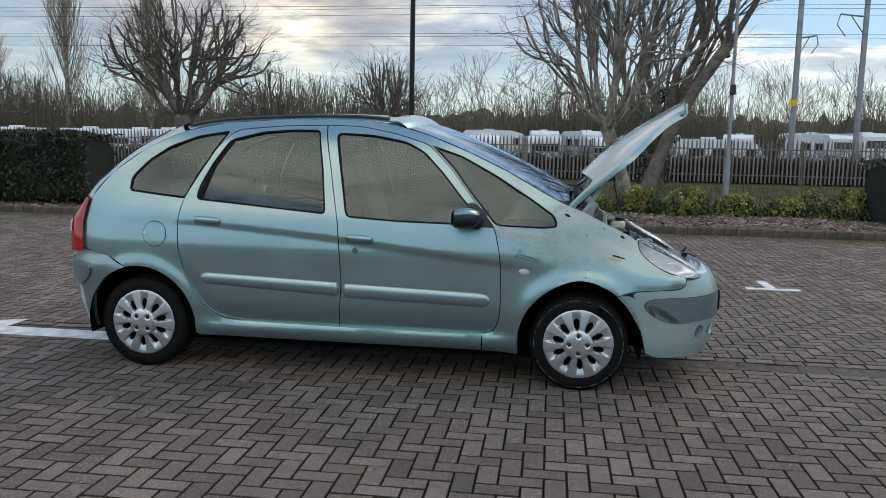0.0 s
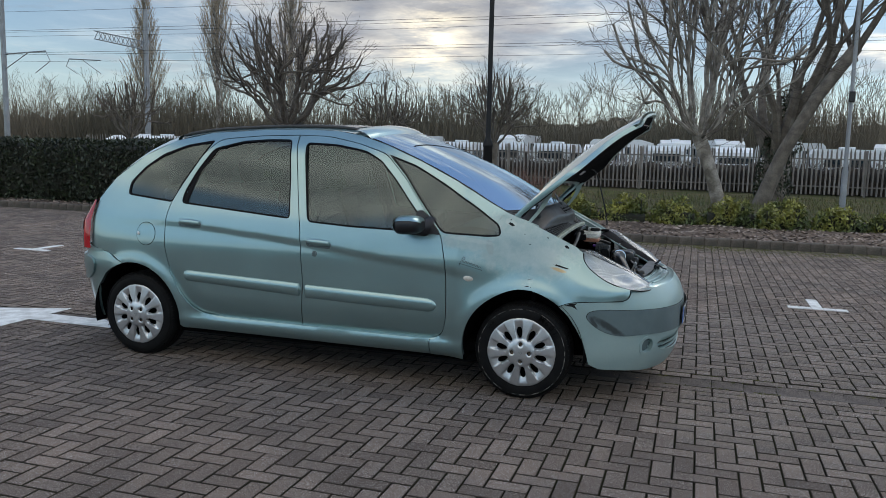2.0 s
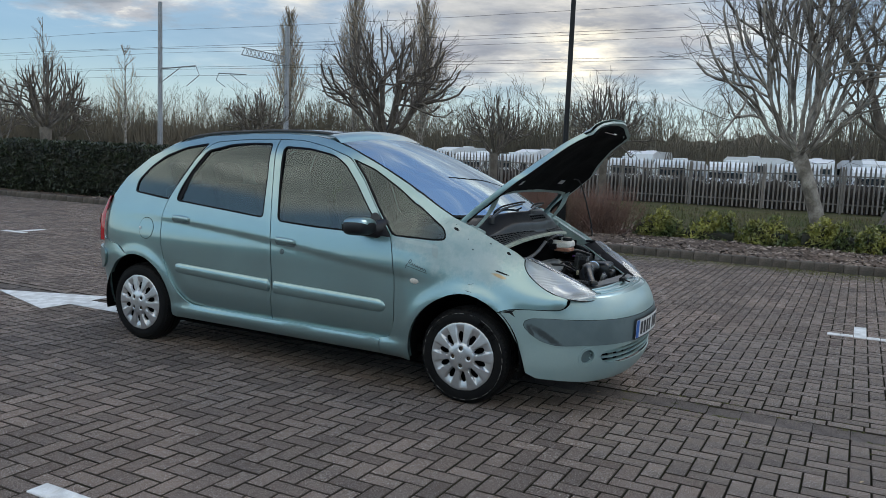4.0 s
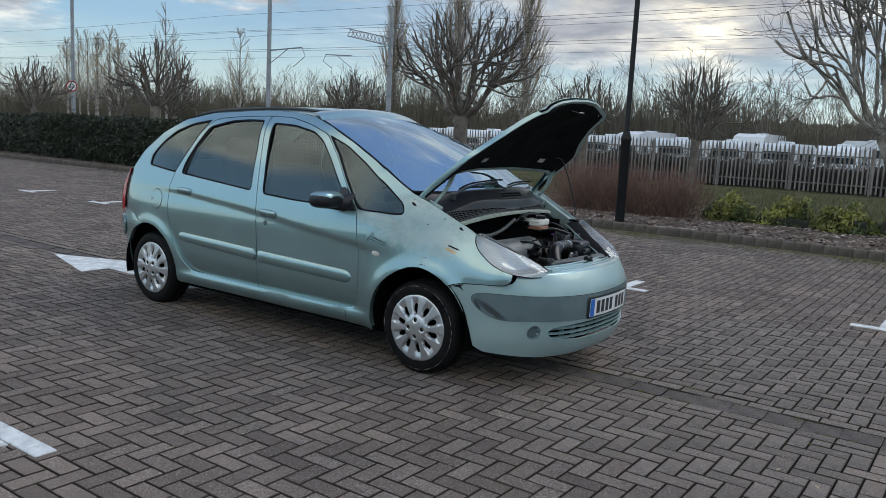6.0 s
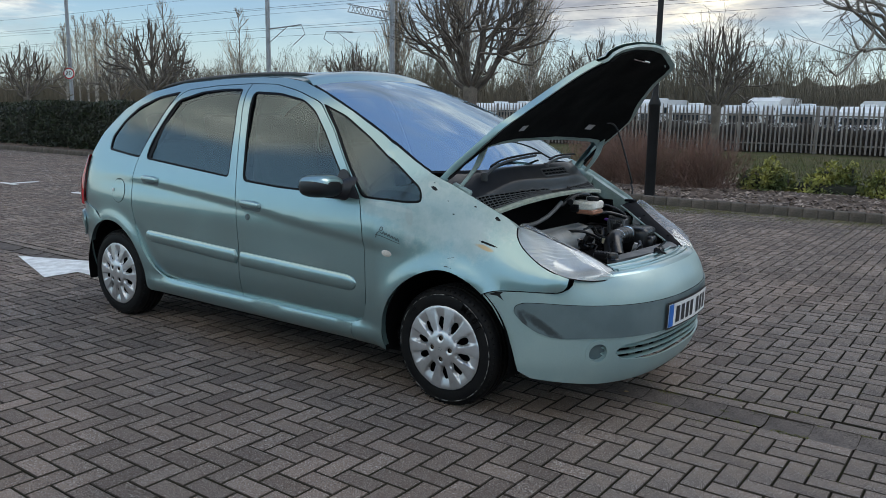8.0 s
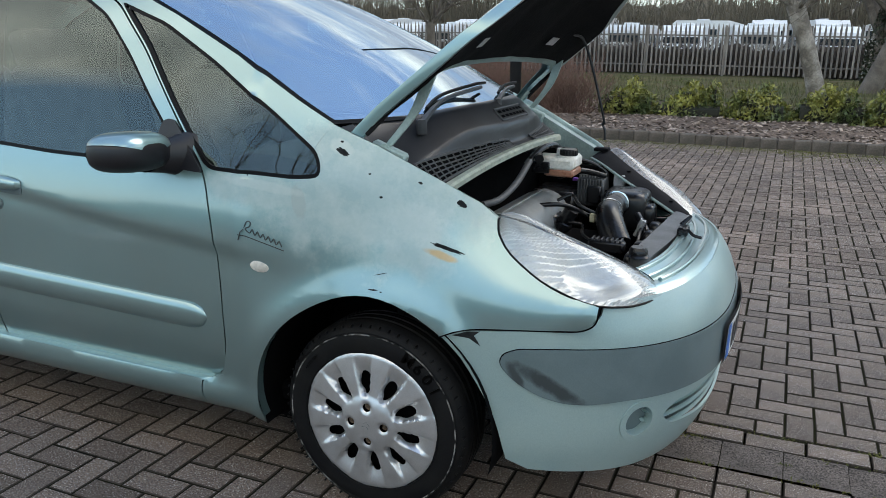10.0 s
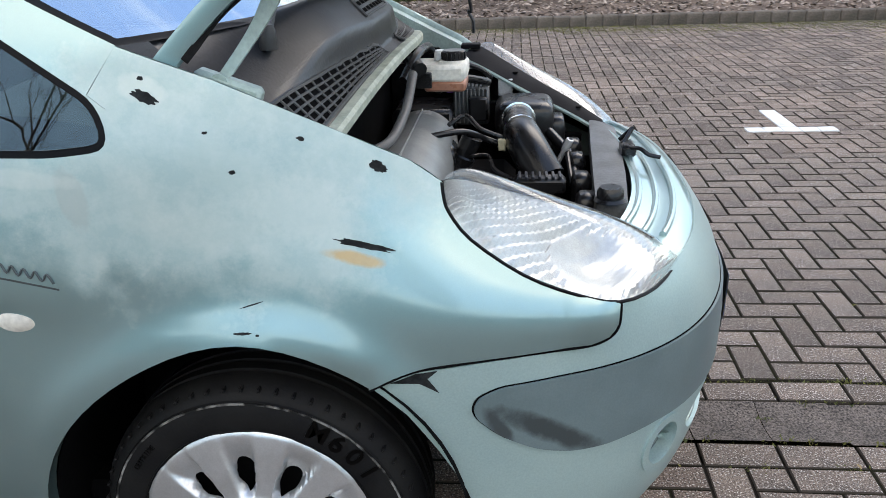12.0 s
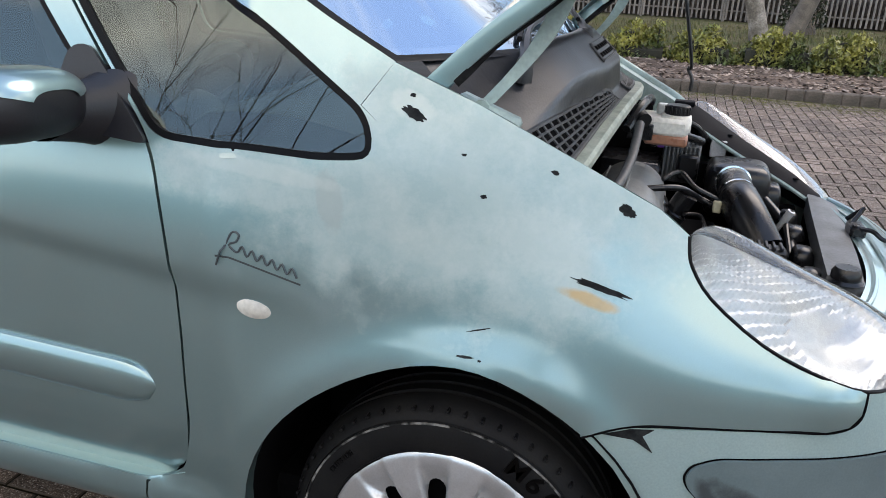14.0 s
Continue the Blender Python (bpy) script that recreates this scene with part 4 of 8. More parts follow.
bay = fence_bay()
bay.location = (-27.12, FENCE_Y, 0.03)
for i in range(1, 20):
    copy_thing(bay, pose(-27.12 + 2.72 * i, FENCE_Y + 0.02 * math.sin(i * 2.1), 0.03))


# ---- lamp posts, railway masts and wires ----
def post(name, at, label, profile, material, n=12):
    t = thing(name, label, "post", at=at)
    part("shaft", lathe(profile, n), material, t)
    return t


t = post("lamp_post", (-1.32, 8.62, 0.08), "black tapered steel lamp post in the bed", [(0.085, 0), (0.085, 1.45), (0.095, 1.47), (0.095, 1.50), (0.06, 1.60), (0.047, 1.64), (0.040, 6.5), (0.0, 6.5)], m_post)
part("base_plate", lathe([(0.0, 0.03), (0.14, 0.03), (0.15, 0.0), (0.0, 0.0)], 16), m_post, t)
t = post("lamp_post", (5.75, 16.2, 0.05), "galvanised lamp post behind the low shrubs", [(0.075, 0), (0.075, 1.1), (0.05, 1.2), (0.042, 7.0), (0, 7.0)], m_galv)
part("sign_box", cbox((0, -0.07, 2.9), (0.14, 0.10, 0.26), 0.015), m_black, t)


def mast(at, h, r, label):
    return post("railway_mast", at, label, [(r * 1.15, 0), (r, 0.5), (r * 0.8, h), (0, h)], m_galv, 8)


def arm(t, x0, x1, z, drop):
    """A cantilever with insulators and a hanging registration arm."""
    g = Geo()
    tube([(x0, 0, z), (x1, 0, z + 0.15)], 0.045, 6, g)
    tube([(x0, 0, z - 1.0), (x1 * 0.6 + x0 * 0.4, 0, z + 0.1)], 0.03, 6, g)
    tube([(x1, 0, z + 0.15), (x1 + 0.1 * (x1 - x0), 0, z - drop * 0.4), (x0 + 0.75 * (x1 - x0), 0, z - drop)], 0.03, 6, g)
    part("cantilever", g, m_galv, t)


t = mast((14.0, 40.0, 0), 12, 0.17, "grey steel railway mast with a cantilever")
arm(t, 0, 0.9, 7.3, 0.8)
part("notice", cbox((-0.1, -0.2, 3.9), (0.45, 0.03, 0.35), 0.01), m_yellow, t, "yellow notice plate")
t = mast((17.3, 40.0, 0), 12, 0.17, "grey steel railway mast with a cantilever")
arm(t, 0, -1.3, 8.4, 1.0)
t = mast((-41.1, 36.0, 0), 11.5, 0.18, "grey steel railway mast with a cantilever")
arm(t, 0, 3.4, 6.9, 1.2)
t = mast((-37.9, 46.0, 0), 11.3, 0.22, "grey steel railway mast carrying a lattice beam")
g = Geo()
for z in (8.3, 8.9):
    for y in (-0.25, 0.25):
        tube([(-4.5, y, z + 0.9), (0.1, y, z)], 0.04, 5, g)
for i in range(12):
    x = -4.5 + 4.5 * i / 11
    zz = 9.2 - 0.9 * i / 11 - 0.0
    tube([(x, -0.25, zz), (x + 0.35, -0.25, zz + 0.55)], 0.03, 4, g)
    tube([(x, 0.25, zz + 0.55), (x + 0.35, 0.25, zz)], 0.03, 4, g)
part("lattice_beam", g, m_galv, t)
arm(t, -4.2, -7.2, 7.6, 1.0)
t = mast((-57.0, 30.0, 0), 12, 0.16, "tall grey post with a round speed sign")
part("sign", lathe([(0.0, 0.02), (0.42, 0.02), (0.42, -0.02), (0, -0.02)], 24, pose(0.15, -0.2, 3.75, 90, 0, 40)), m_white, t, "white round sign with a red ring")
part("ring", lathe([(0.34, 0.03), (0.43, 0.03), (0.43, 0.0), (0.34, 0.0)], 24, pose(0.16, -0.215, 3.75, 90, 0, 40)), m_red, t)
cu = bpy.data.curves.new("numerals", "FONT")
cu.body, cu.size, cu.align_x, cu.align_y, cu.extrude = "20", 0.46, "CENTER", "CENTER", 0.004
tmp = bpy.data.objects.new("numerals", cu)
me = bpy.data.meshes.new_from_object(tmp)
part("sign_numerals", Geo().add([v.co for v in me.vertices], [tuple(p.vertices) for p in me.polygons], pose(0.163, -0.235, 3.75, 90, 0, 40)), m_black, t, "black numerals", sharp=0)
bpy.data.objects.remove(tmp)
bpy.data.curves.remove(cu)
bpy.data.meshes.remove(me)

for y, z, sag in ((40, 9.0, 0.2), (40, 7.4, 0.1), (36, 7.0, 0.05), (40, 10.4, 0.2), (46, 7.6, 0.1), (46, 9.6, 0.2), (36, 8.4, 0.05)):
    pts = []
    for i in range(41):
        x = -130 + 6.5 * i
        pts.append((x, y, z - sag * math.sin(math.pi * ((x + 200) % 50) / 50)))
    tagged(part("overhead_wire", tube(pts, 0.012, 4, caps=False), m_black, sharp=0), "thin dark overhead railway wire between masts", "wire", "overhead wires")


# ---- caravans and vans behind the fence ----
def van(L, H, D, name, label, cat):
    t = thing(name, label, cat, "parked white vehicles")
    prof = [(-L / 2, 0.45), (-L / 2, H - 0.25), (-L / 2 + 0.25, H), (L * 0.18, H), (L * 0.34, H - 0.25), (L * 0.36, H * 0.70), (L * 0.42, H * 0.52), (L / 2, H * 0.42), (L / 2, 0.45)]
    k = len(prof)
    g = Geo()
    g.add([(x, -D / 2, z) for x, z in prof] + [(x, D / 2, z) for x, z in prof], [tuple(range(k)), tuple(range(2 * k - 1, k - 1, -1))] + [((i + 1) % k, i, i + k, (i + 1) % k + k) for i in range(k)])
    part("body", g, m_van, t, sharp=20)
    for s in (-1, 1):
        for x, w in ((-L * 0.30, L * 0.15), (-L * 0.05, L * 0.18), (L * 0.26, L * 0.10)):
            part("window", cbox((x, s * (D / 2 + 0.01), H * 0.66), (w, 0.04, H * 0.2), 0.015), m_vanglass, t)
        for x in (-L * 0.28, L * 0.33):
            part("wheel", lathe([(0, 0.1), (0.2, 0.1), (0.32, 0.08), (0.32, -0.1), (0, -0.1)], 16, pose(x, s * (D / 2 - 0.1), 0.32, 90, 0, 0)), m_rubber, t)
    part("rear_window", cbox((-L / 2 - 0.01, 0, H * 0.70), (0.04, D * 0.7, H * 0.2), 0.015), m_vanglass, t)
    part("windscreen", cbox((L * 0.395, 0, H * 0.61), (0.05, D * 0.84, H * 0.24), 0.02, Matrix.Translation((L * 0.0, 0, 0))), m_vanglass, t)
    part("roof_hatch", cbox((-L * 0.15, 0, H + 0.05), (L * 0.14, 0.6, 0.12), 0.04), m_van, t)
    return t


rs = random.Random(12)
protos = [van(5.6, 2.45, 2.1, "motorhome", "white motorhome parked behind the fence", "motorhome"), van(4.6, 1.84, 1.8, "van", "white van parked behind the fence", "van"), van(6.2, 2.65, 2.2, "motorhome", "large white motorhome parked in the yard", "motorhome")]
protos[0].location = (-3.0, 58.0, 0)
protos[1].location = (9.5, 35.5, 0)
protos[2].location = (22.0, 60.0, 0)
for i in range(9, 22):
    copy_thing(protos[1], pose(-56 + 2.75 * i + rs.uniform(-0.5, 0.5) + (1.5 if i > 10 else 0), 36 + rs.uniform(-1, 1), 0, 0, 0, rs.choice((90, 270)) + rs.uniform(-8, 8)))
for i in range(26):
    if rs.random() < 0.55:
        p = protos[0] if rs.random() < 0.7 else protos[2]
        if i < 11:
            continue
        copy_thing(p, pose(-74 + 3.9 * i + rs.uniform(-0.8, 0.8), 57 + rs.uniform(-3, 4), 0, 0, 0, rs.choice((90, 270, 270, 250, 110, 180)) + rs.uniform(-6, 6)))

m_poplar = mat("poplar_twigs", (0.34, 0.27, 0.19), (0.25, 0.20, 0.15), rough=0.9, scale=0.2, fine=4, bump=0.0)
# ---- far woods ----
rng = random.Random(77)
for k in range(3):
    wood = Geo()
    for i in range(110):
        x = -150 + 0.66 * (3 * i + k) + rng.uniform(-2.5, 2.5)
        y = 66 + 7 * k + rng.uniform(-4, 6)
        h = rng.uniform(6.0, 10.5)
        d = Vector((rng.gauss(0, 0.06), rng.gauss(0, 0.06), 1))
        grow(wood, (x, y, -0.2), d, h * 0.34, 0.085, 4, rng, 0.10, 3, 0.6, 0.22, 4, 0.70, None, 0.013)
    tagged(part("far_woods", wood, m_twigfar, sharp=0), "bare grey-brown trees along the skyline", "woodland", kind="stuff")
g = Geo()
for i in range(24000):
    x, y = rng.uniform(-150, 60), 62 + rng.uniform(-4, 12)
    h = (2.6 + 3.6 * rng.random() ** 1.7) * (1 + 0.5 * noise.noise((x * 0.07, 0, 0)))
    b = Vector((x, y, 0))
    tube([b, b + Vector((rng.gauss(0, 0.15), 0, h * 0.6)), b + Vector((rng.gauss(0, 0.4), 0, h))], [0.05, 0.035, 0.012], 3, g, caps=False)
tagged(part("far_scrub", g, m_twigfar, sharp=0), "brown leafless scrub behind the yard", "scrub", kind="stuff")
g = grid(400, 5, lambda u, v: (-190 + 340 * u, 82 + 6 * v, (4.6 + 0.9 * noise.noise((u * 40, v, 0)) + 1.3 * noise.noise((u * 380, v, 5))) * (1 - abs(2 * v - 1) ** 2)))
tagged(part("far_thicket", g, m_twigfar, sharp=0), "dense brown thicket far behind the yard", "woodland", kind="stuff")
# brambles behind the fence
g = Geo()
for i in range(7000):
    x, y = rng.uniform(-27, 26), FENCE_Y + 0.5 + abs(rng.gauss(0, 0.5))
    b = Vector((x, y, 0))
    h = rng.uniform(0.6, 1.45)
    tube([b, b + Vector((rng.gauss(0, 0.15), rng.gauss(0, 0.1), h * 0.6)), b + Vector((rng.gauss(0, 0.45), rng.gauss(0, 0.2), h))], [0.02, 0.015, 0.006], 3, g, caps=False)
tagged(part("brambles", g, m_twig, sharp=0), "tangled brown brambles behind the palisade fence", "brambles", kind="stuff")
g = grid(300, 5, lambda u, v: (-27 + 55 * u, FENCE_Y + 1.0 + 0.8 * v, (1.05 + 0.25 * noise.noise((u * 60, v, 0)) + 0.15 * noise.noise((u * 200, v, 5))) * (1 - abs(2 * v - 1) ** 3)))
tagged(part("bramble_bank", g, m_twig, sharp=0), "dense bramble bank behind the fence", "brambles", kind="stuff")
# slender poplars
for x, y, h in ((-49.0, 60, 15), (-41, 60, 18), (-33.3, 60, 17)):
    t = thing("poplar", "tall slender bare pale-brown poplar", "tree", "poplars", at=(x, y, 0))
    w, f = Geo(), Geo()
    tube([(0, 0, -0.2), (0, 0, h * 0.5), (0, 0, h)], [0.22, 0.14, 0.02], 6, w)
    for i in range(230):
        z = h * (0.10 + 0.88 * rng.random() ** 0.8)
        a = rng.uniform(0, 6.28)
        grow(w, (0, 0, z), (0.42 * math.cos(a), 0.42 * math.sin(a), 1), (1.9 + 0.10 * h) * (1.05 - z / h) + 0.6, 0.03, 1, rng, 0.06, 3, 0.25, 0.4, 4, 0.7, f, 0.012)
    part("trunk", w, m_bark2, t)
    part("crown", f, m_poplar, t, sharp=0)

# slim bare birches beyond the hedge
rng = random.Random(19)
for x, y, h in [(-62 - 3.2 * k + rng.uniform(-1, 1), 44 + rng.uniform(-6, 10), rng.uniform(9, 13)) for k in range(12)]:
    t = thing("birch_tree", "slim bare pale-stemmed birch tree", "tree", "birches", at=(x, y, 0))
    w, f = Geo(), Geo()
    lean = rng.gauss(0, 0.3)
    tube([(0, 0, -0.2), (lean * 0.5, 0, h * 0.5), (lean, 0, h)], [0.13, 0.08, 0.015], 6, w)
    for i in range(34):
        z = h * (0.22 + 0.75 * rng.random())
        a = rng.uniform(0, 6.28)
        grow(w, (lean * z / h, 0, z), (0.75 * math.cos(a), 0.75 * math.sin(a), 1), 2.3 * (1.12 - z / h), 0.032, 2, rng, 0.08, 3, 0.35, 0.3, 4, 0.7, f, 0.009)
    part("trunk", w, m_bark2, t)
    part("crown", f, m_poplar, t, sharp=0)


# ---- the car: x forward, y to its left, z up; axles at x = -1.38 and 1.38 ----
def smooth(xs, ys, x):
    """Cubic interpolation through (xs, ys)."""
    if x <= xs[0]:
        return ys[0]
    if x >= xs[-1]:
        return ys[-1]
    i = max(j for j in range(len(xs) - 1) if xs[j] <= x)
    h = xs[i + 1] - xs[i]
    t = (x - xs[i]) / h
    k = len(xs) - 1

    def slope(j):
        a, b = max(j - 1, 0), min(j + 1, k)
        return (ys[b] - ys[a]) / (xs[b] - xs[a])

    return (2 * t ** 3 - 3 * t * t + 1) * ys[i] + (t ** 3 - 2 * t * t + t) * slope(i) * h + (3 * t * t - 2 * t ** 3) * ys[i + 1] + (t ** 3 - t * t) * slope(i + 1) * h


SIDE_Z = (0.10, 0.17, 0.25, 0.35, 0.5, 0.7, 0.82, 0.95, 1.05, 1.3, 1.5, 1.62)
SIDE_W = (0.70, 0.765, 0.80, 0.822, 0.84, 0.848, 0.85, 0.83, 0.805, 0.725, 0.635, 0.50)
NOSE_X = (1.0, 1.3, 1.6, 1.75, 1.9, 2.0, 2.1)
NOSE_Z = (0.3, 0.55, 0.7, 0.85, 1.0)
NOSE_IN = ((0, 0.012, 0.02, 0.045, 0.09, 0.15, 0.25), (0, 0.02, 0.05, 0.068, 0.105, 0.16, 0.26), (0.008, 0.03, 0.065, 0.085, 0.115, 0.135, 0.32), (0.012, 0.045, 0.105, 0.15, 0.22, 0.30, 0.42), (0.01, 0.04, 0.125, 0.19, 0.28, 0.36, 0.5))


def crease_z(x):
    return smooth((-1.7, -1.1, -0.5, 0.0, 0.4, 0.9, 1.1), (0.945, 0.955, 0.916, 0.873, 0.823, 0.770, 0.745), x)


def half_width(x, z):
    """Half the body's width at a place along it and a height."""
    w = smooth(SIDE_Z, SIDE_W, z)
    if x > 1.0:
        w -= smooth(NOSE_Z, [smooth(NOSE_X, r, x) for r in NOSE_IN], z)
    if x < -1.2:
        w -= smooth((-2.05, -1.95, -1.8, -1.6, -1.2), (0.45, 0.22, 0.09, 0.035, 0.0), x)
    d = crease_z(x) - z
    fade = min(1.0, max(0.0, (1.15 - x) / 0.2)) * min(1.0, max(0.0, (x + 1.75) / 0.95))
    if fade and d > -0.012:
        k = min(1.0, (d + 0.012) / 0.036)
        w -= 0.011 * fade * k * k * (3 - 2 * k) * math.exp(-max(0, d - 0.024) / 0.28)
    for cx in (-1.38, 1.38):
        r = math.hypot(x - cx, z - 0.30)
        if 0.3 < r < 0.6:
            w += 0.016 * math.exp(-((r - 0.375) / 0.05) ** 2)
    return w


def side(off=0.0):
    return lambda x, z: (x, -(half_width(x, z) + off), z)


def skin(off=0.0):
    """The side with its sill, which swells out below the doors and rolls under."""
    def fn(x, z):
        w = half_width(x, z)
        if z < 0.335:
            k = min(1.0, max(0.0, (x + 1.06) / 0.16)) * min(1.0, max(0.0, (1.06 - x) / 0.16))
            t = min(1.15, (0.335 - z) / 0.115)
            w += k * (half_width(x, 0.335) + 0.016 * math.sin(math.pi * min(1.0, 0.95 * t)) ** 0.7 - 0.040 * t ** 3 - w)
        return (x, -(w + off), z)

    return fn


LOWER = [Vector(p) for p in ((-1.10, 0.70), (-1.08, 0.641), (-1.012, 0.497), (-0.944, 0.402), (-0.852, 0.348), (-0.74, 0.337), (-0.09, 0.329), (0.81, 0.326), (0.90, 0.345))]


def door_skin(off=0.0):
    """The doors' skin, tucked in along the lower edge so that the sill stands proud."""
    def fn(x, z):
        w = half_width(x, z)
        if z < 0.70:
            p = Vector((x, z))
            d = min((p - geometry.intersect_point_line(p, a, b)[0].to_2d()).length if 0 < geometry.intersect_point_line(p, a, b)[1] < 1 else min((p - a).length, (p - b).length) for a, b in zip(LOWER, LOWER[1:]))
            w -= 0.019 * max(0.0, 1 - d / 0.15) ** 1.6 * min(1.0, (0.70 - z) / 0.16)
        return (x, -(w + off), z)

    return fn


def arch(cx, r, a0, a1, n=16, cz=0.30):
    out = []
    for i in range(n + 1):
        a = radians(a0 + (a1 - a0) * i / n)
        out.append((cx + r * math.cos(a), cz + r * math.sin(a) + (0.016 * max(0.0, math.sin(a)) ** 14 if cx > 0 else 0.0)))
    return out


car = thing("car", "faded aqua green family car with open bonnet on brick paving", "car")


def both(name, geo, material, parent=None, label="", sharp=38, parents=None):
    """The same part on the near and the far side."""
    a = part(name, geo, material, (parents or (parent, parent))[0] or car, label, sharp)
    b = part(name, geo.mirrored(), material, (parents or (parent, parent))[1] or car, label, sharp)
    return a, b


# outlines in the side view
QGLASS = fillet([(-1.47, 1.13), (-1.465, 1.22), (-1.36, 1.33), (-1.23, 1.418), (-1.05, 1.487), (-0.84, 1.524), (-1.015, 1.232), (-1.078, 1.093)], 0.03)
RWIN = fillet([(-1.012, 1.090), (-0.999, 1.17), (-0.93, 1.315), (-0.83, 1.468), (-0.62, 1.522), (-0.437, 1.537), (-0.258, 1.538), (-0.206, 1.293), (-0.171, 1.023)], 0.035)
RDOOR = fillet([(-0.227, 1.566), (-0.518, 1.556), (-0.80, 1.528), (-0.90, 1.43), (-1.03, 1.204), (-1.095, 1.08), (-1.119, 0.958), (-1.111, 0.783), (-1.076, 0.641), (-1.008, 0.499), (-0.94, 0.405), (-0.85, 0.352), (-0.74, 0.341), (-0.445, 0.336), (-0.087, 0.333), (-0.066, 0.613), (-0.092, 0.958), (-0.160, 1.294)], 0.05, tight=(0, 14))
FDOOR = fillet([(-0.222, 1.566), (-0.007, 1.562), (0.22, 1.522), (0.439, 1.458), (0.589, 1.313), (0.719, 1.149), (0.862, 0.978), (0.899, 0.812), (0.907, 0.648), (0.908, 0.464), (0.88, 0.358), (0.81, 0.330), (0.4, 0.330), (-0.084, 0.333), (-0.063, 0.613), (-0.089, 0.958), (-0.157, 1.294)], 0.05, tight=(0, 13))
FWIN = fillet([(-0.152, 1.522), (0.078, 1.513), (0.297, 1.476), (0.415, 1.417), (0.539, 1.295), (0.65, 1.164), (0.812, 0.985), (0.266, 0.993), (-0.047, 1.010), (-0.082, 1.194)], 0.04)
FQUART = fillet([(0.446, 1.462), (0.652, 1.396), (0.863, 1.286), (1.07, 1.158), (1.222, 1.055), (1.238, 0.985), (1.144, 0.976), (0.868, 0.986), (0.719, 1.160), (0.589, 1.324)], 0.035)
DOORS = [p for p in ((-0.007, 1.565), (0.22, 1.525), (0.443, 1.461), (0.592, 1.316), (0.722, 1.152), (0.866, 0.981), (0.903, 0.812), (0.911, 0.648), (0.912, 0.464), (0.884, 0.356), (0.81, 0.326), (0.4, 0.326), (-0.09, 0.329), (-0.445, 0.332), (-0.74, 0.337), (-0.852, 0.348), (-0.944, 0.402), (-1.012, 0.497), (-1.080, 0.641), (-1.115, 0.783), (-1.123, 0.958), (-1.098, 1.082), (-1.033, 1.207), (-0.903, 1.433), (-0.802, 1.532), (-0.518, 1.560), (-0.227, 1.570))]
DOORS = fillet(DOORS, 0.05)
ROOF_EDGE = [(-1.736, 1.093), (-1.605, 1.241), (-1.388, 1.40), (-1.148, 1.515), (-0.9, 1.572), (-0.5, 1.600), (-0.2, 1.606), (0.02, 1.600), (0.21, 1.575), (0.433, 1.513), (0.685, 1.416), (0.93, 1.304), (1.136, 1.190), (1.25, 1.132)]
TAIL_EDGE = [(-1.787, 0.757), (-1.778, 0.929), (-1.736, 1.093)]

# side frame with pillars, quarter panel and sill
outline = [(-1.787, 0.757), (-1.604, 0.722)] + arch(-1.38, 0.365, 104, -8, 22) + [(-0.99, 0.232), (0.80, 0.222), (0.80, 0.322), (0.885, 0.35), (0.916, 0.46), (0.915, 0.65), (0.907, 0.812), (0.872, 0.972), (1.144, 0.967), (1.240, 0.974), (1.250, 1.03), (1.205, 1.066), (1.25, 1.132)] + ROOF_EDGE[-2::-1] + [(-1.778, 0.929)]
g = panel(outline, skin(), 0.027, 0.008, [DOORS, QGLASS, grown(FQUART, -0.002)])
both("side_frame", g, m_wing)
ledge_line = spline(LOWER[1:], 6)
g = grid(len(ledge_line), 3, lambda u, v: (lambda p: Vector(skin(-0.001)(p.x, p.y - 0.004)).lerp(Vector(door_skin(-0.004)(p.x, p.y + 0.003)), v))(ledge_line[int(round(u * (len(ledge_line) - 1)))]))
both("sill_step", g, m_paint)
# near-black inner shell, the shut lines' shade put into its colour, and door trims
hole_r, hole_f = grown(RWIN, 0.004), grown(FWIN, 0.004)
g = panel(grown(DOORS, 0.02), side(-0.030), 0.06, 0.05, [hole_r, hole_f])
both("door_lining", g, m_dark)
# doors, their lower edges reaching behind the sill
def tucked(poly):
    return [Vector((p.x - (0.010 if p.x < -0.80 and p.y < 0.66 else 0.0), p.y - 0.014 * min(1.0, max(0.0, (0.44 - p.y) / 0.06)))) if p.x < 0.86 else p for p in grown(poly, -0.0012)]


gr = panel(tucked(RDOOR), door_skin(), 0.019, 0.018, [RWIN])
gf = panel(tucked(FDOOR), door_skin(), 0.019, 0.018, [FWIN])
rear_doors = both("rear_door", gr, m_paint)
front_doors = both("front_door", gf, m_paint)


def fair(poly, off):
    """An evenly curved surface through a window's outline."""
    rows = [(1, x, z, x * x, z * z, x * z) for x, z in [(p[0], p[1]) for p in poly]]
    k = np.linalg.lstsq(np.array(rows), np.array([half_width(p[0], p[1]) for p in poly]), rcond=None)[0]
    return lambda x, z: (x, -(float(k[0] + k[1] * x + k[2] * z + k[3] * x * x + k[4] * z * z + k[5] * x * z) + off), z)


m_seal = mat("black_window_seal", (0.004, 0.004, 0.005), spec=0.10, rough=0.35, scale=10, fine=200, bump=0.03)
m_inner = bpy.data.materials.new("inner_glass_face")
m_inner.use_nodes = True
m_inner.node_tree.nodes.clear()
inner = m_inner.node_tree.nodes.new("ShaderNodeBsdfTransparent")
inner.inputs[0].default_value = (0.50, 0.60, 0.57, 1)
m_inner.node_tree.links.new(inner.outputs[0], m_inner.node_tree.nodes.new("ShaderNodeOutputMaterial").inputs[0])


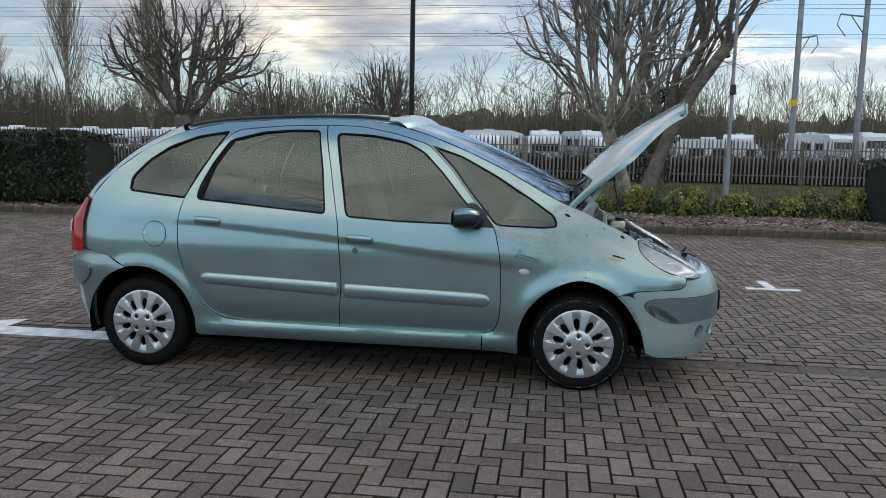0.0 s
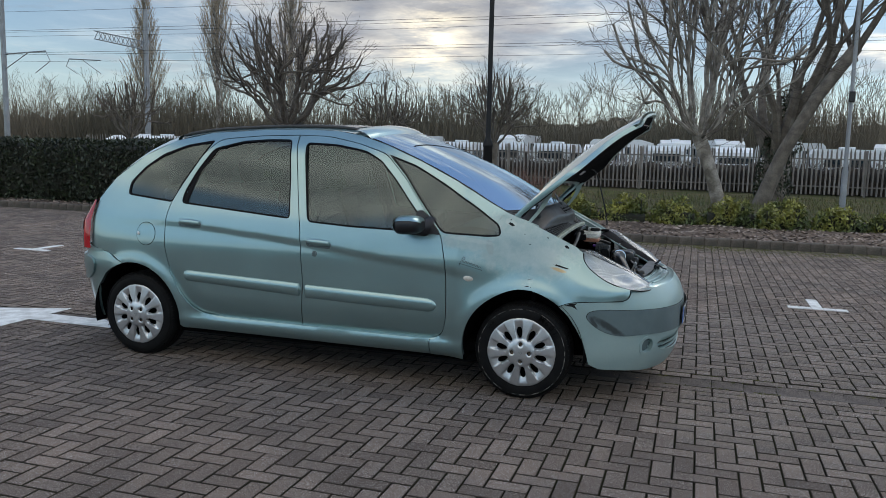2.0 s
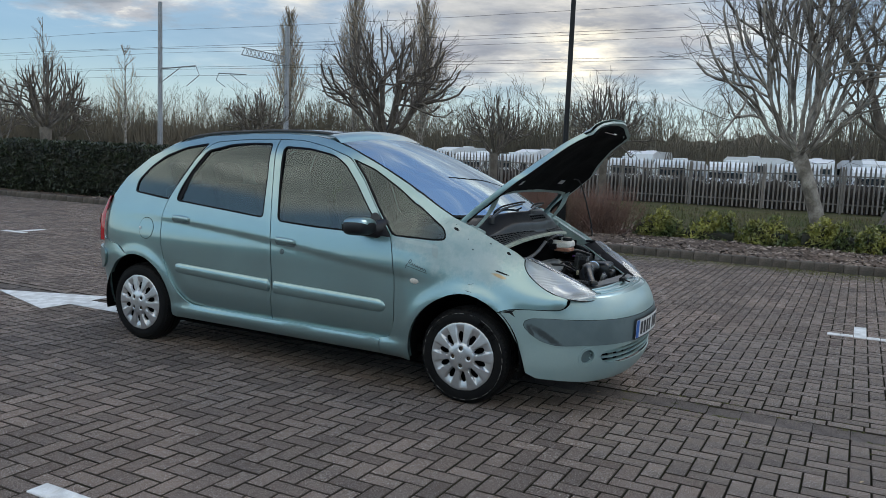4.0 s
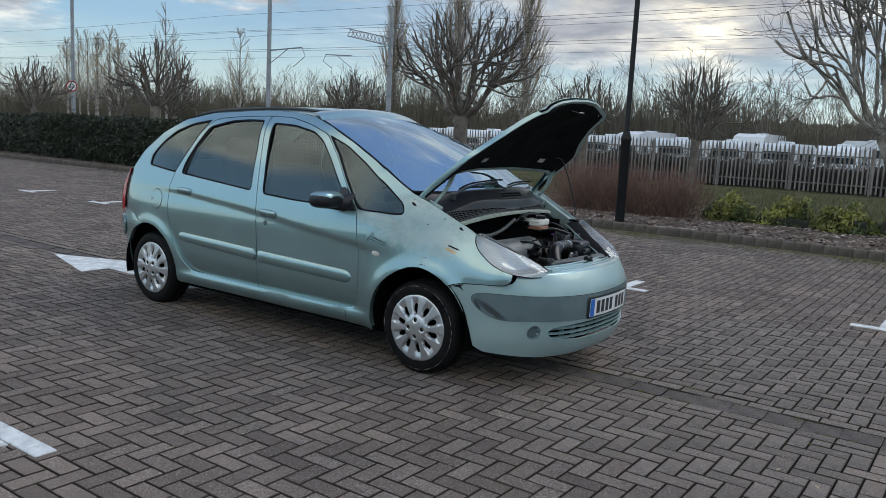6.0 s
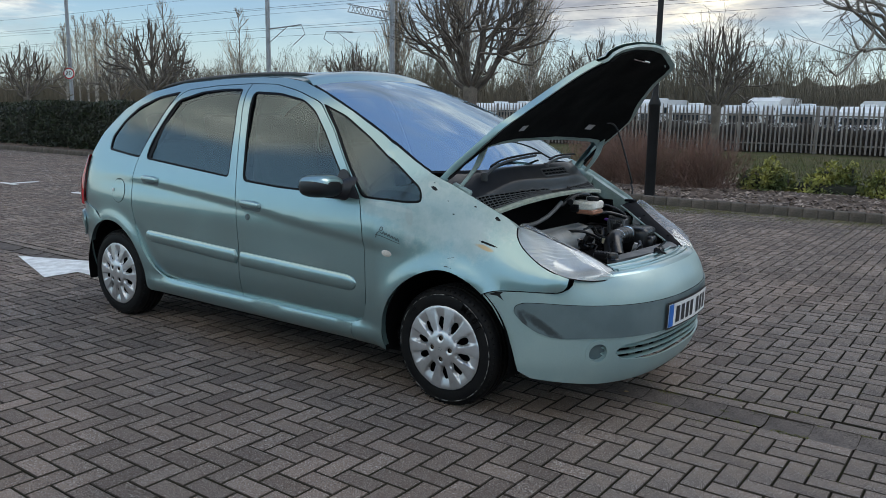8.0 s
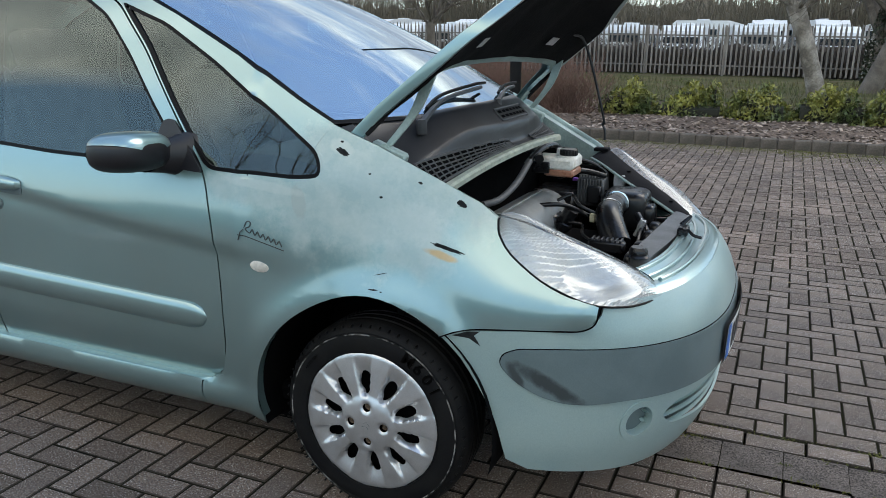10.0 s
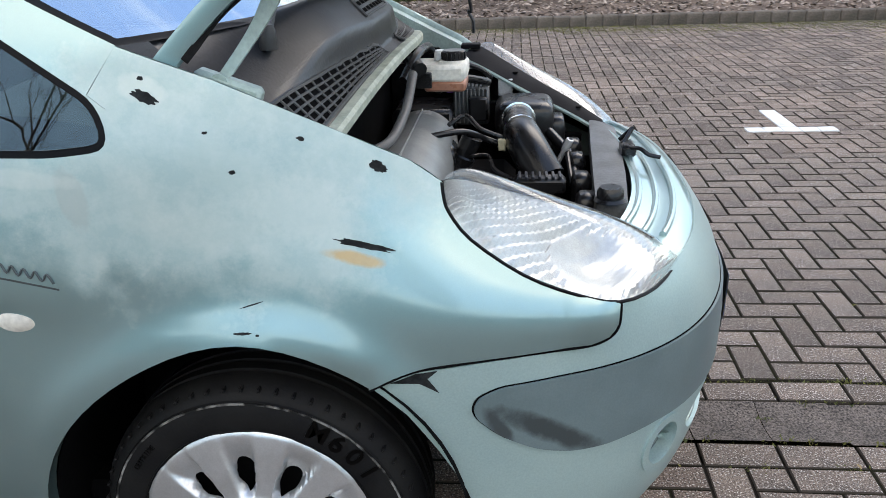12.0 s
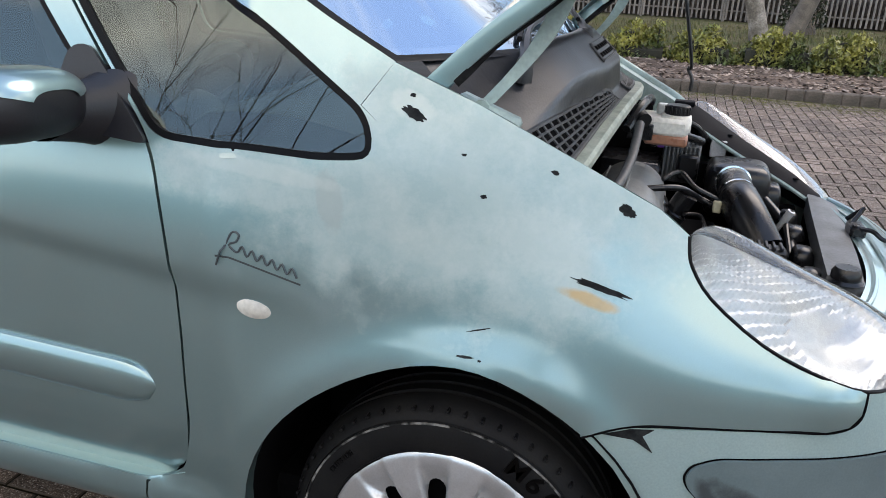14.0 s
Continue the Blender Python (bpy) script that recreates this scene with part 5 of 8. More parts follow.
def glazed(panes):
    """The gloss lies on the outer face; the inner face and the rim are plain tinted glass."""
    for o in panes:
        o.visible_shadow = False
        o.data.materials.append(m_inner)
        for p in o.data.polygons:
            p.material_index = 0 if p.normal.y * p.center.y > 0.15 else 1


for win, pair in ((RWIN, rear_doors), (FWIN, front_doors)):
    both("window_seal", panel(grown(win, 0.001), side(-0.003), 0.05, 0.012, [grown(win, -0.011)]), m_seal, parents=pair)
    glazed(both("window_pane", panel(grown(win, -0.006), fair(win, -0.009), 0.05, 0.004), m_glass, parents=pair))
for q in (QGLASS, FQUART):
    both("window_seal", panel(grown(q, 0.001), side(-0.002), 0.05, 0.012, [grown(q, -0.013)]), m_seal)
    glazed(both("window_pane", panel(grown(q, -0.006), fair(q, -0.008), 0.05, 0.004), m_glass))
# dark division of the rear door glass
both("window_divider", panel([(-1.008, 1.09), (-0.93, 1.30), (-0.81, 1.475), (-0.795, 1.478), (-0.90, 1.30), (-0.972, 1.087)], side(-0.006), 0.05, 0.006), m_seal, parents=rear_doors)


def bar_on_side(pts, depth, material, name, parents, rows=9):
    """A rounded rubbing strip that stands proud of the side: its outline is lofted."""
    (x0, x1, zt0, zt1, zb0, zb1, round0, round1) = pts

    def fn(u, v):
        x = x0 + (x1 - x0) * u
        zt, zb = zt0 + (zt1 - zt0) * u, zb0 + (zb1 - zb0) * u
        c, h = (zt + zb) / 2, (zt - zb) / 2
        e = 1.0
        if round0 and x - x0 < round0:
            e = math.sqrt(max(0.0, 1 - ((round0 - (x - x0)) / round0) ** 2))
        if round1 and x1 - x < round1:
            e = min(e, math.sqrt(max(0.0, 1 - ((round1 - (x1 - x)) / round1) ** 2)))
        a = math.pi * v
        z = c + h * e * math.cos(a)
        return (x, -(half_width(x, z) - 0.004 + depth * max(0.02, e) * math.sin(a) ** 0.7), z)

    g = grid(46, rows, fn)
    for r in (0, 45):
        g.f.append(tuple(r * rows + i for i in range(rows)))
    return both(name, g, material, parents=parents)


bar_on_side((-0.975, -0.072, 0.643, 0.612, 0.570, 0.525, 0.055, 0.006), 0.022, m_paint, "rubbing_strip", rear_doors)
bar_on_side((-0.060, 0.852, 0.608, 0.582, 0.519, 0.495, 0.006, 0.075), 0.022, m_paint, "rubbing_strip", front_doors)


def handle(x, z, pair):
    """A pull handle over a flat darker patch that paints in the recess's shade."""
    both("handle_recess", panel(fillet([(x - 0.088, z - 0.034), (x + 0.088, z - 0.040), (x + 0.088, z + 0.006), (x - 0.088, z + 0.014)], 0.026), side(0.002), 0.03, 0.003), m_primer, parents=pair)
    g = grid(22, 11, lambda u, v: (x - 0.084 + 0.168 * u, -(half_width(x, z) + 0.002 + 0.024 * math.sin(math.pi * min(1, max(0, u))) ** 0.25 * math.sin(math.pi * v) ** 0.6), z + 0.004 - 0.05 * u * 0.16 + 0.022 * math.cos(math.pi * v) * math.sin(math.pi * (0.04 + 0.92 * u)) ** 0.3))
    both("handle", g, m_paint, parents=pair)


handle(-0.922, 0.968, rear_doors)
handle(0.048, 0.888, front_doors)
both("lock", lathe([(0.0, 0.004), (0.012, 0.004), (0.014, 0.001), (0.019, 0.001), (0.020, -0.004)], 18, pose(0.020, -half_width(0.02, 0.812) - 0.001, 0.812, 90, 0, 0)), m_primer, parents=front_doors)
# fuel flap
cx, cz = -1.272, 0.872
ring = [(cx + 0.077 * math.cos(a * math.pi / 18), cz + 0.077 * math.sin(a * math.pi / 18)) for a in range(36)]
# Dark disc showing round the flap: the gap's shade put into colour.
part("flap_gap_shade", panel(grown(ring, 0.0035), side(0.0006), 0.03, 0.002), m_dark, car)
flap = part("fuel_flap", panel(ring, side(0.0022), 0.025, 0.003), m_paint, car)
part("flap_notch", lathe([(0.0, 0.003), (0.008, 0.003), (0.012, 0.0)], 12, pose(cx - 0.062, -half_width(cx, cz) - 0.002, cz, 90, 0, 0)), m_white, flap)

# front wing
WING_TOP = [(1.713, 0.903), (1.664, 0.940), (1.567, 0.988), (1.462, 1.040), (1.383, 1.078), (1.25, 1.131)]
LAMP_LOW = [(1.713, 0.903), (1.716, 0.880), (1.724, 0.858), (1.758, 0.815), (1.841, 0.757), (1.926, 0.723), (1.997, 0.707)]
wing = [(0.806, 0.220), (1.015, 0.212)] + arch(1.38, 0.365, 190, 54, 24) + [(1.594, 0.592), (1.625, 0.606), (1.675, 0.619), (1.78, 0.628), (1.889, 0.634), (1.950, 0.640), (1.980, 0.652), (1.994, 0.672)] + LAMP_LOW[::-1][:-1] + WING_TOP + [(1.207, 1.066), (1.232, 1.046), (1.243, 1.02), (1.238, 0.992), (1.215, 0.982), (1.144, 0.979), (0.870, 0.988), (0.9035, 0.812), (0.9115, 0.648), (0.9125, 0.464), (0.8845, 0.356), (0.812, 0.3265), (0.806, 0.318)]
wings = both("front_wing", panel(wing, skin(0.0018), 0.024, 0.006), m_wing, label="faded wing with peeling lacquer, scratches and chips")
# wing's inner flange under the bonnet edge
top3 = spline([(x, -half_width(x, z), z) for x, z in WING_TOP], 5)


def flange(u, v):
    p = top3[min(len(top3) - 1, int(round(u * (len(top3) - 1))))]
    prof = ((0.0, 0.0), (0.006, -0.004), (0.012, -0.018), (0.05, -0.022), (0.055, -0.10))
    dy, dz = prof[int(round(v * 4))]
    return (p.x, p.y + dy, p.z + dz)


both("wing_flange", grid(len(top3), 5, flange), m_flange)
# wheel housings, near-black: the shade under the arches is in their colour
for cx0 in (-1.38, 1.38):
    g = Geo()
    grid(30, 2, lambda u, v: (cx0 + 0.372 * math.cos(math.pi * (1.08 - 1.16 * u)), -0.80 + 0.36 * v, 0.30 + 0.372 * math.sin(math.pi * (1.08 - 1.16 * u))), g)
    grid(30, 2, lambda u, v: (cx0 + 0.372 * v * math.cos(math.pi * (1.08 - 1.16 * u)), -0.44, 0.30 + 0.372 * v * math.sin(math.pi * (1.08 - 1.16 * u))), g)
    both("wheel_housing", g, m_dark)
    lip = arch(cx0, 0.367, 190 if cx0 > 0 else 104, -8 if cx0 < 0 else 54, 24)
    if cx0 < 0:
        lip = arch(cx0, 0.367, 150, -8, 24)
    g = grid(len(lip), 3, lambda u, v: (lip[int(round(u * (len(lip) - 1)))][0], -half_width(*lip[int(round(u * (len(lip) - 1)))]) + 0.001 + 0.03 * v, lip[int(round(u * (len(lip) - 1)))][1] + 0.004 * v))
    both("arch_lip", g, m_paint)
# black bar along the wing and bumper seam, standing in for the gap's shade
seam = [(1.596, 0.590), (1.625, 0.604), (1.675, 0.617), (1.78, 0.626), (1.889, 0.632), (1.950, 0.638), (1.982, 0.651), (1.996, 0.671), (1.9985, 0.705)]
both("bumper_gap", tube(spline([(x, -half_width(x, z) - 0.0005, z) for x, z in seam], 4), 0.0024, 6), m_dark)

# ---- roof, windscreen, tailgate: bowed between the two side edges ----
edge = spline([(x, z) for x, z in ROOF_EDGE], 8)
EX, EZ = [p.x for p in edge], [p.y for p in edge]


def across(x, v, bow, fwd):
    """A point between the left and right edge (v from -1 to 1), bowed up and along."""
    z = np.interp(x, EX, EZ)
    w = half_width(x, z)
    k = 1 - abs(v) ** 2.3
    return (x + fwd * k, v * w, z + bow * k)


def roof(u, v):
    x = -1.12 + (0.24 + 1.12) * u
    return across(x, 2 * v - 1, 0.045, 0.22 * max(0, u - 0.6) ** 1.0 - 0.18 * max(0, 0.3 - u) / 0.3)


g = grid(40, 31, roof)
part("roof", g, m_paint, car, "faded aqua roof")


def screen(u, v):
    x = 0.245 + (1.245 - 0.245) * u
    k = 1 - abs(2 * v - 1) ** 2.3
    p = across(x, 2 * v - 1, 0.045 - 0.05 * u, 0.088 + 0.10 * u)
    return p


g = grid(30, 31, lambda u, v: screen(0.035 + 0.955 * u, 0.012 + 0.976 * v))
part("windscreen", g, m_screen, car, "tinted windscreen with a blue-grey shine").visible_shadow = False
g = Geo()
for (u0, u1, v0, v1) in ((0, 0.04, 0, 1), (0.965, 1, 0, 1), (0, 1, 0, 0.020), (0, 1, 0.980, 1)):
    grid(24, 24, lambda a, b: (lambda p: (p[0] - 0.004, p[1], p[2] - 0.005))(screen(u0 + (u1 - u0) * a, v0 + (v1 - v0) * b)), g)
part("windscreen_border", g, m_seal, car)
# hood of the roof over the windscreen
g = grid(12, 31, lambda u, v: (lambda p: (p[0], p[1], p[2] + 0.026 * math.sin(math.pi * min(1, 0.08 + u)) ** 0.6))(screen(-0.11 + 0.165 * u, 0.0 + 1.0 * v)))
part("roof_front_edge", g, m_paint, car)
m_sunroof = mat("dark_sunroof", (0.012, 0.014, 0.018), rough=0.08, scale=6, fine=90, bump=0.0, coat=0.5)
g = grid(24, 12, lambda u, v: (lambda p: (p[0], p[1], p[2] + 0.004))(roof(0.15 + 0.72 * u, 0.16 + 0.68 * v)))
part("sunroof", g, m_sunroof, car, "large dark glass sunroof")
g = Geo()
tube([(lambda p: (p[0], p[1], p[2] + 0.008))(roof(i / 24 * 0.93, 0.085)) for i in range(25)], [0.004] + [0.011] * 23 + [0.004], 8, g)
both("roof_rail", g, m_black)

# rear: tailgate bowed between the side edges, rear bumper, lamps
tail = spline([(x, z) for x, z in TAIL_EDGE[:-1] + ROOF_EDGE[:4]], 8)


def tailgate(u, v):
    p = tail[min(len(tail) - 1, int(round(u * (len(tail) - 1))))]
    k = 1 - abs(2 * v - 1) ** 2.6
    w = half_width(p.x, p.y)
    low = max(0.0, 1.2 - p.y)
    return (p.x - (0.17 + 0.14 * min(1, low / 0.3)) * k, (2 * v - 1) * w, p.y + 0.06 * k)


g = grid(len(tail), 31, tailgate)
part("tailgate", g, m_paint, car)
g = grid(14, 21, lambda u, v: (lambda p: (p[0] - 0.004, p[1], p[2] + 0.003))(tailgate(0.42 + 0.48 * u, 0.12 + 0.76 * v)))
part("rear_window", g, m_sunroof, car)


def stern(a, z, off=0.0):
    """The rear bumper's skin: a goes from 0 at the near side to pi."""
    c, q = math.cos(a), abs(math.sin(a))
    b = half_width(-1.55, z) + 0.004 + off
    step = 0.018 * min(1, max(0, (z - 0.46) / 0.02)) * min(1, max(0, (0.715 - z) / 0.03))
    return (-1.3 - (0.71 + off + step - 0.30 * max(0, 0.42 - z)) * q ** 0.45, -math.copysign(abs(c) ** 0.62, c) * b, z)


def stern_a(x):
    return math.asin(min(1.0, max(0.0, (-x - 1.3) / 0.71)) ** (1 / 0.45))


nb = [(stern_a(x), z) for x, z in ((-1.76, 0.24), (-1.748, 0.32), (-1.70, 0.475), (-1.63, 0.568), (-1.475, 0.652), (-1.60, 0.719), (-1.70, 0.739), (-1.80, 0.754))]
hull = nb + [(math.pi / 2, 0.752)] + [(math.pi - a, z) for a, z in nb[::-1]] + [(math.pi / 2, 0.24)]
part("rear_bumper", panel(hull, stern, 0.05, 0.008, out=(-1, 0, 0)), m_paint, car)


pad = [(stern_a(x), z) for x, z in ((-1.80, 0.512), (-1.735, 0.560), (-1.705, 0.625), (-1.722, 0.668), (-1.80, 0.684))]
pad = [(math.pi / 2, 0.492)] + pad + [(math.pi / 2, 0.690)] + [(math.pi - a, z) for a, z in pad[::-1]]
part("rear_rubbing_pad", panel(fillet(pad, 0.03), lambda a, z: stern(a, z, 0.014), 0.05, 0.014, out=(-1, 0, 0)), m_paint, car)


def tail_lamp(u, v):
    z = 0.735 + 0.345 * u
    x0 = -1.778 + (0.035 * max(0, u - 0.6) / 0.4)
    a = v
    x = x0 - 0.16 * a ** 1.0 * (1 - 0.55 * max(0, u - 0.55) / 0.45)
    w = half_width(x0, z)
    return (x - 0.012, -(w + 0.012 - 0.13 * a ** 2.4), z)


g = grid(16, 10, tail_lamp)
lamps = both("tail_lamp", g, m_red, label="red tail lamp wrapping the corner")
g = grid(6, 5, lambda u, v: (lambda p: (p[0] - 0.004, p[1] - 0.004, p[2]))(tail_lamp(0.36 + 0.22 * u, 0.55 + 0.42 * v)))
both("reversing_lamp", g, m_white, parents=lamps)

# ---- front bumper ----
BZ = (0.16, 0.20, 0.25, 0.32, 0.40, 0.50, 0.58, 0.64, 0.70, 0.76)
BS = (0.12, 0.065, 0.035, 0.012, 0.0, -0.004, 0.0, 0.02, 0.06, 0.13)


def nose(a, z, off=0.0):
    """The bumper's skin: a goes from 0 at the near side through pi/2 at the middle to pi."""
    c, s = math.cos(a), math.sin(a)
    b = 0.80 - 0.10 * max(0, 0.30 - z) + off
    return (1.2 + (1.085 + off) * abs(s) ** 0.5 - smooth(BZ, BS, z) * abs(s) ** 0.4, -math.copysign(abs(c) ** 0.8, c) * b, z)


def nose_a(x, z):
    k = min(1.0, max(0.0, (x + smooth(BZ, BS, z) * 0.8 - 1.2) / 1.085))
    return math.asin(min(1.0, k * k))


def nose_y(y):
    return math.acos(min(1.0, abs(y) / 0.80) ** 1.25) if y < 0 else math.pi - math.acos(min(1.0, abs(y) / 0.80) ** 1.25)


NEAR = [(1.83, 0.222), (1.772, 0.25), (1.765, 0.293), (1.744, 0.378), (1.702, 0.460), (1.652, 0.535), (1.594, 0.588), (1.625, 0.602), (1.675, 0.615), (1.78, 0.624), (1.889, 0.630), (1.952, 0.636), (1.984, 0.650), (1.998, 0.670), (2.0, 0.703)]
nl = [(nose_a(x, z), z) for x, z in NEAR] + [(nose_y(-0.60), 0.702), (nose_y(-0.50), 0.702), (nose_y(-0.30), 0.706)]
full = nl + [(math.pi - a, z) for a, z in nl[::-1]]
full += [(math.pi / 2 + 0.7, 0.200), (math.pi / 2, 0.196), (math.pi / 2 - 0.7, 0.200)]
GRILLE = [(0.895, 0.362), (0.97, 0.392), (1.25, 0.404), (math.pi / 2, 0.407)]
GRILLE = fillet(GRILLE + [(math.pi - a, z) for a, z in GRILLE[-2::-1]] + [(math.pi - 0.97, 0.322), (math.pi - 1.25, 0.300), (math.pi / 2, 0.294), (1.25, 0.300), (0.97, 0.322)], 0.03)
FOGA, FOGZ = 0.775, 0.362
fog = [(FOGA + 0.074 * math.cos(i * math.pi / 12), FOGZ + 0.050 * math.sin(i * math.pi / 12)) for i in range(24)]
fog2 = [(math.pi - a, z) for a, z in fog]
bumper = part("front_bumper", panel(full, nose, 0.028, 0.008, [GRILLE, fog, fog2], out=(1, 0, 0)), m_bumper, car, "scuffed aqua front bumper with grey rubbing band")
# upper lip above the band, body coloured ledge under the bonnet's edge
strip = [(nose_a(1.757, 0.54), 0.54), (nose_a(1.765, 0.56), 0.56), (nose_a(1.80, 0.577), 0.577), (nose_a(1.90, 0.583), 0.583), (nose_y(-0.55), 0.580), (math.pi / 2, 0.572)]
low = [(math.pi / 2, 0.424), (1.25, 0.426), (0.99, 0.430), (0.70, 0.434), (nose_a(1.98, 0.43), 0.428), (nose_a(1.92, 0.43), 0.432), (nose_a(1.86, 0.45), 0.450), (nose_a(1.80, 0.485), 0.485), (nose_a(1.764, 0.522), 0.522)]
band = strip + [(math.pi - a, z) for a, z in strip[-2::-1]] + [(math.pi - a, z) for a, z in low[:0:-1]] + low
band = fillet(band, 0.03)
part("bumper_band", panel(band, lambda a, z: nose(a, z, 0.006), 0.04, 0.010, out=(1, 0, 0)), m_primer, bumper, "grey primered rubbing band with dark scuffs")
# Thin dark outline round the band, painted as the seam's shade.
part("band_seam_shade", panel(grown(band, 0.0018), lambda a, z: nose(a, z, 0.0012), 0.04, 0.002, out=(1, 0, 0)), m_dark, bumper)
# lower grille with slats
ga = (0.82, math.pi - 0.82)
# Near-black sheet behind the slats carries the opening's shade in its colour.
g = grid(30, 5, lambda u, v: (lambda p: (p[0] - 0.07, p[1] * 0.97, p[2]))(nose(ga[0] + (ga[1] - ga[0]) * u, 0.275 + 0.15 * v)))
part("grille_back", g, m_dark, bumper)
for z in (0.322, 0.352, 0.382):
    g = grid(30, 5, lambda u, v: (lambda p: (p[0] - 0.012 - 0.02 * math.sin(math.pi * v), p[1], p[2] + 0.008 * math.cos(math.pi * v)))(nose(ga[0] + 0.02 + (ga[1] - ga[0] - 0.04) * u, z)))
    part("grille_slat", g, m_bumper, bumper)
for i in range(9):
    y = -0.40 + 0.1 * i
    p = nose(nose_y(y) if i != 4 else math.pi / 2, 0.32)
    part("grille_bar", cbox((p[0] - 0.045, y, 0.35), (0.03, 0.008, 0.10), 0.002), m_flange, bumper)
for k in (0, 1):
    def ring(s, k=k):
        pts = [(FOGA + 0.074 * s * math.cos(i * math.pi / 14), FOGZ + 0.050 * s * math.sin(i * math.pi / 14)) for i in range(28)]
        return [(math.pi - a, z) for a, z in pts] if k else pts

    part("fog_lamp_rim", panel(ring(1.20), lambda a, z: nose(a, z, 0.0035), 0.02, 0.028, [ring(0.86)], out=(1, 0, 0)), m_bumper, bumper)
    part("fog_lamp_glass", panel(ring(1.05), lambda a, z: nose(a, z, -0.022), 0.02, 0.004, out=(1, 0, 0)), m_primer, bumper)
# number plate with plain bars


def on_plate(y, z, d=0.0):
    p = nose(nose_y(y) if y else math.pi / 2, z, 0.006)
    return (2.309 - 0.017 * (y / 0.26) ** 2 - 0.003 * (0.547 - z) / 0.115 + d, y, z)


plate = part("number_plate", grid(16, 3, lambda u, v: on_plate(-0.26 + 0.52 * u, 0.434 + 0.112 * v)), m_white, bumper, "white number plate with dark bars")
part("plate_backing", grid(16, 3, lambda u, v: on_plate(-0.272 + 0.544 * u, 0.424 + 0.132 * v, -0.004)), m_black, bumper)
for y0 in (-0.185, -0.128, -0.071, -0.014, 0.075, 0.132, 0.189):
    part("plate_bar", grid(4, 4, lambda u, v: on_plate(y0 + 0.040 * u, 0.450 + 0.079 * v, 0.0015)), m_black, plate)
part("plate_flash", grid(3, 3, lambda u, v: on_plate(-0.257 + 0.045 * u, 0.436 + 0.108 * v, 0.0015)), m_blue, plate)
# upper nose ledge between the lamps
def ledge(u, v):
    a = nose_y(-0.56) + (math.pi - 2 * nose_y(-0.56)) * u
    p = nose(a, 0.690 + 0.01 * math.sin(math.pi * u))
    return (p[0] - 0.004 - 0.13 * v, p[1] * (1 - 0.10 * v), p[2] + 0.012 * math.sin(math.pi * min(1, v * 2)) + 0.035 * v)


part("nose_panel", grid(40, 9, ledge), m_paint, car, "aqua nose panel under the open bonnet")


# ---- wheels ----
TYRE_R, HUB_Z, BOLT_R = 0.297, 0.292, 0.053


m_rust = mat("rusty_bolt", (0.17, 0.115, 0.075), (0.08, 0.06, 0.045), rough=0.7, metal=0.3, scale=90, fine=300, bump=0.2)


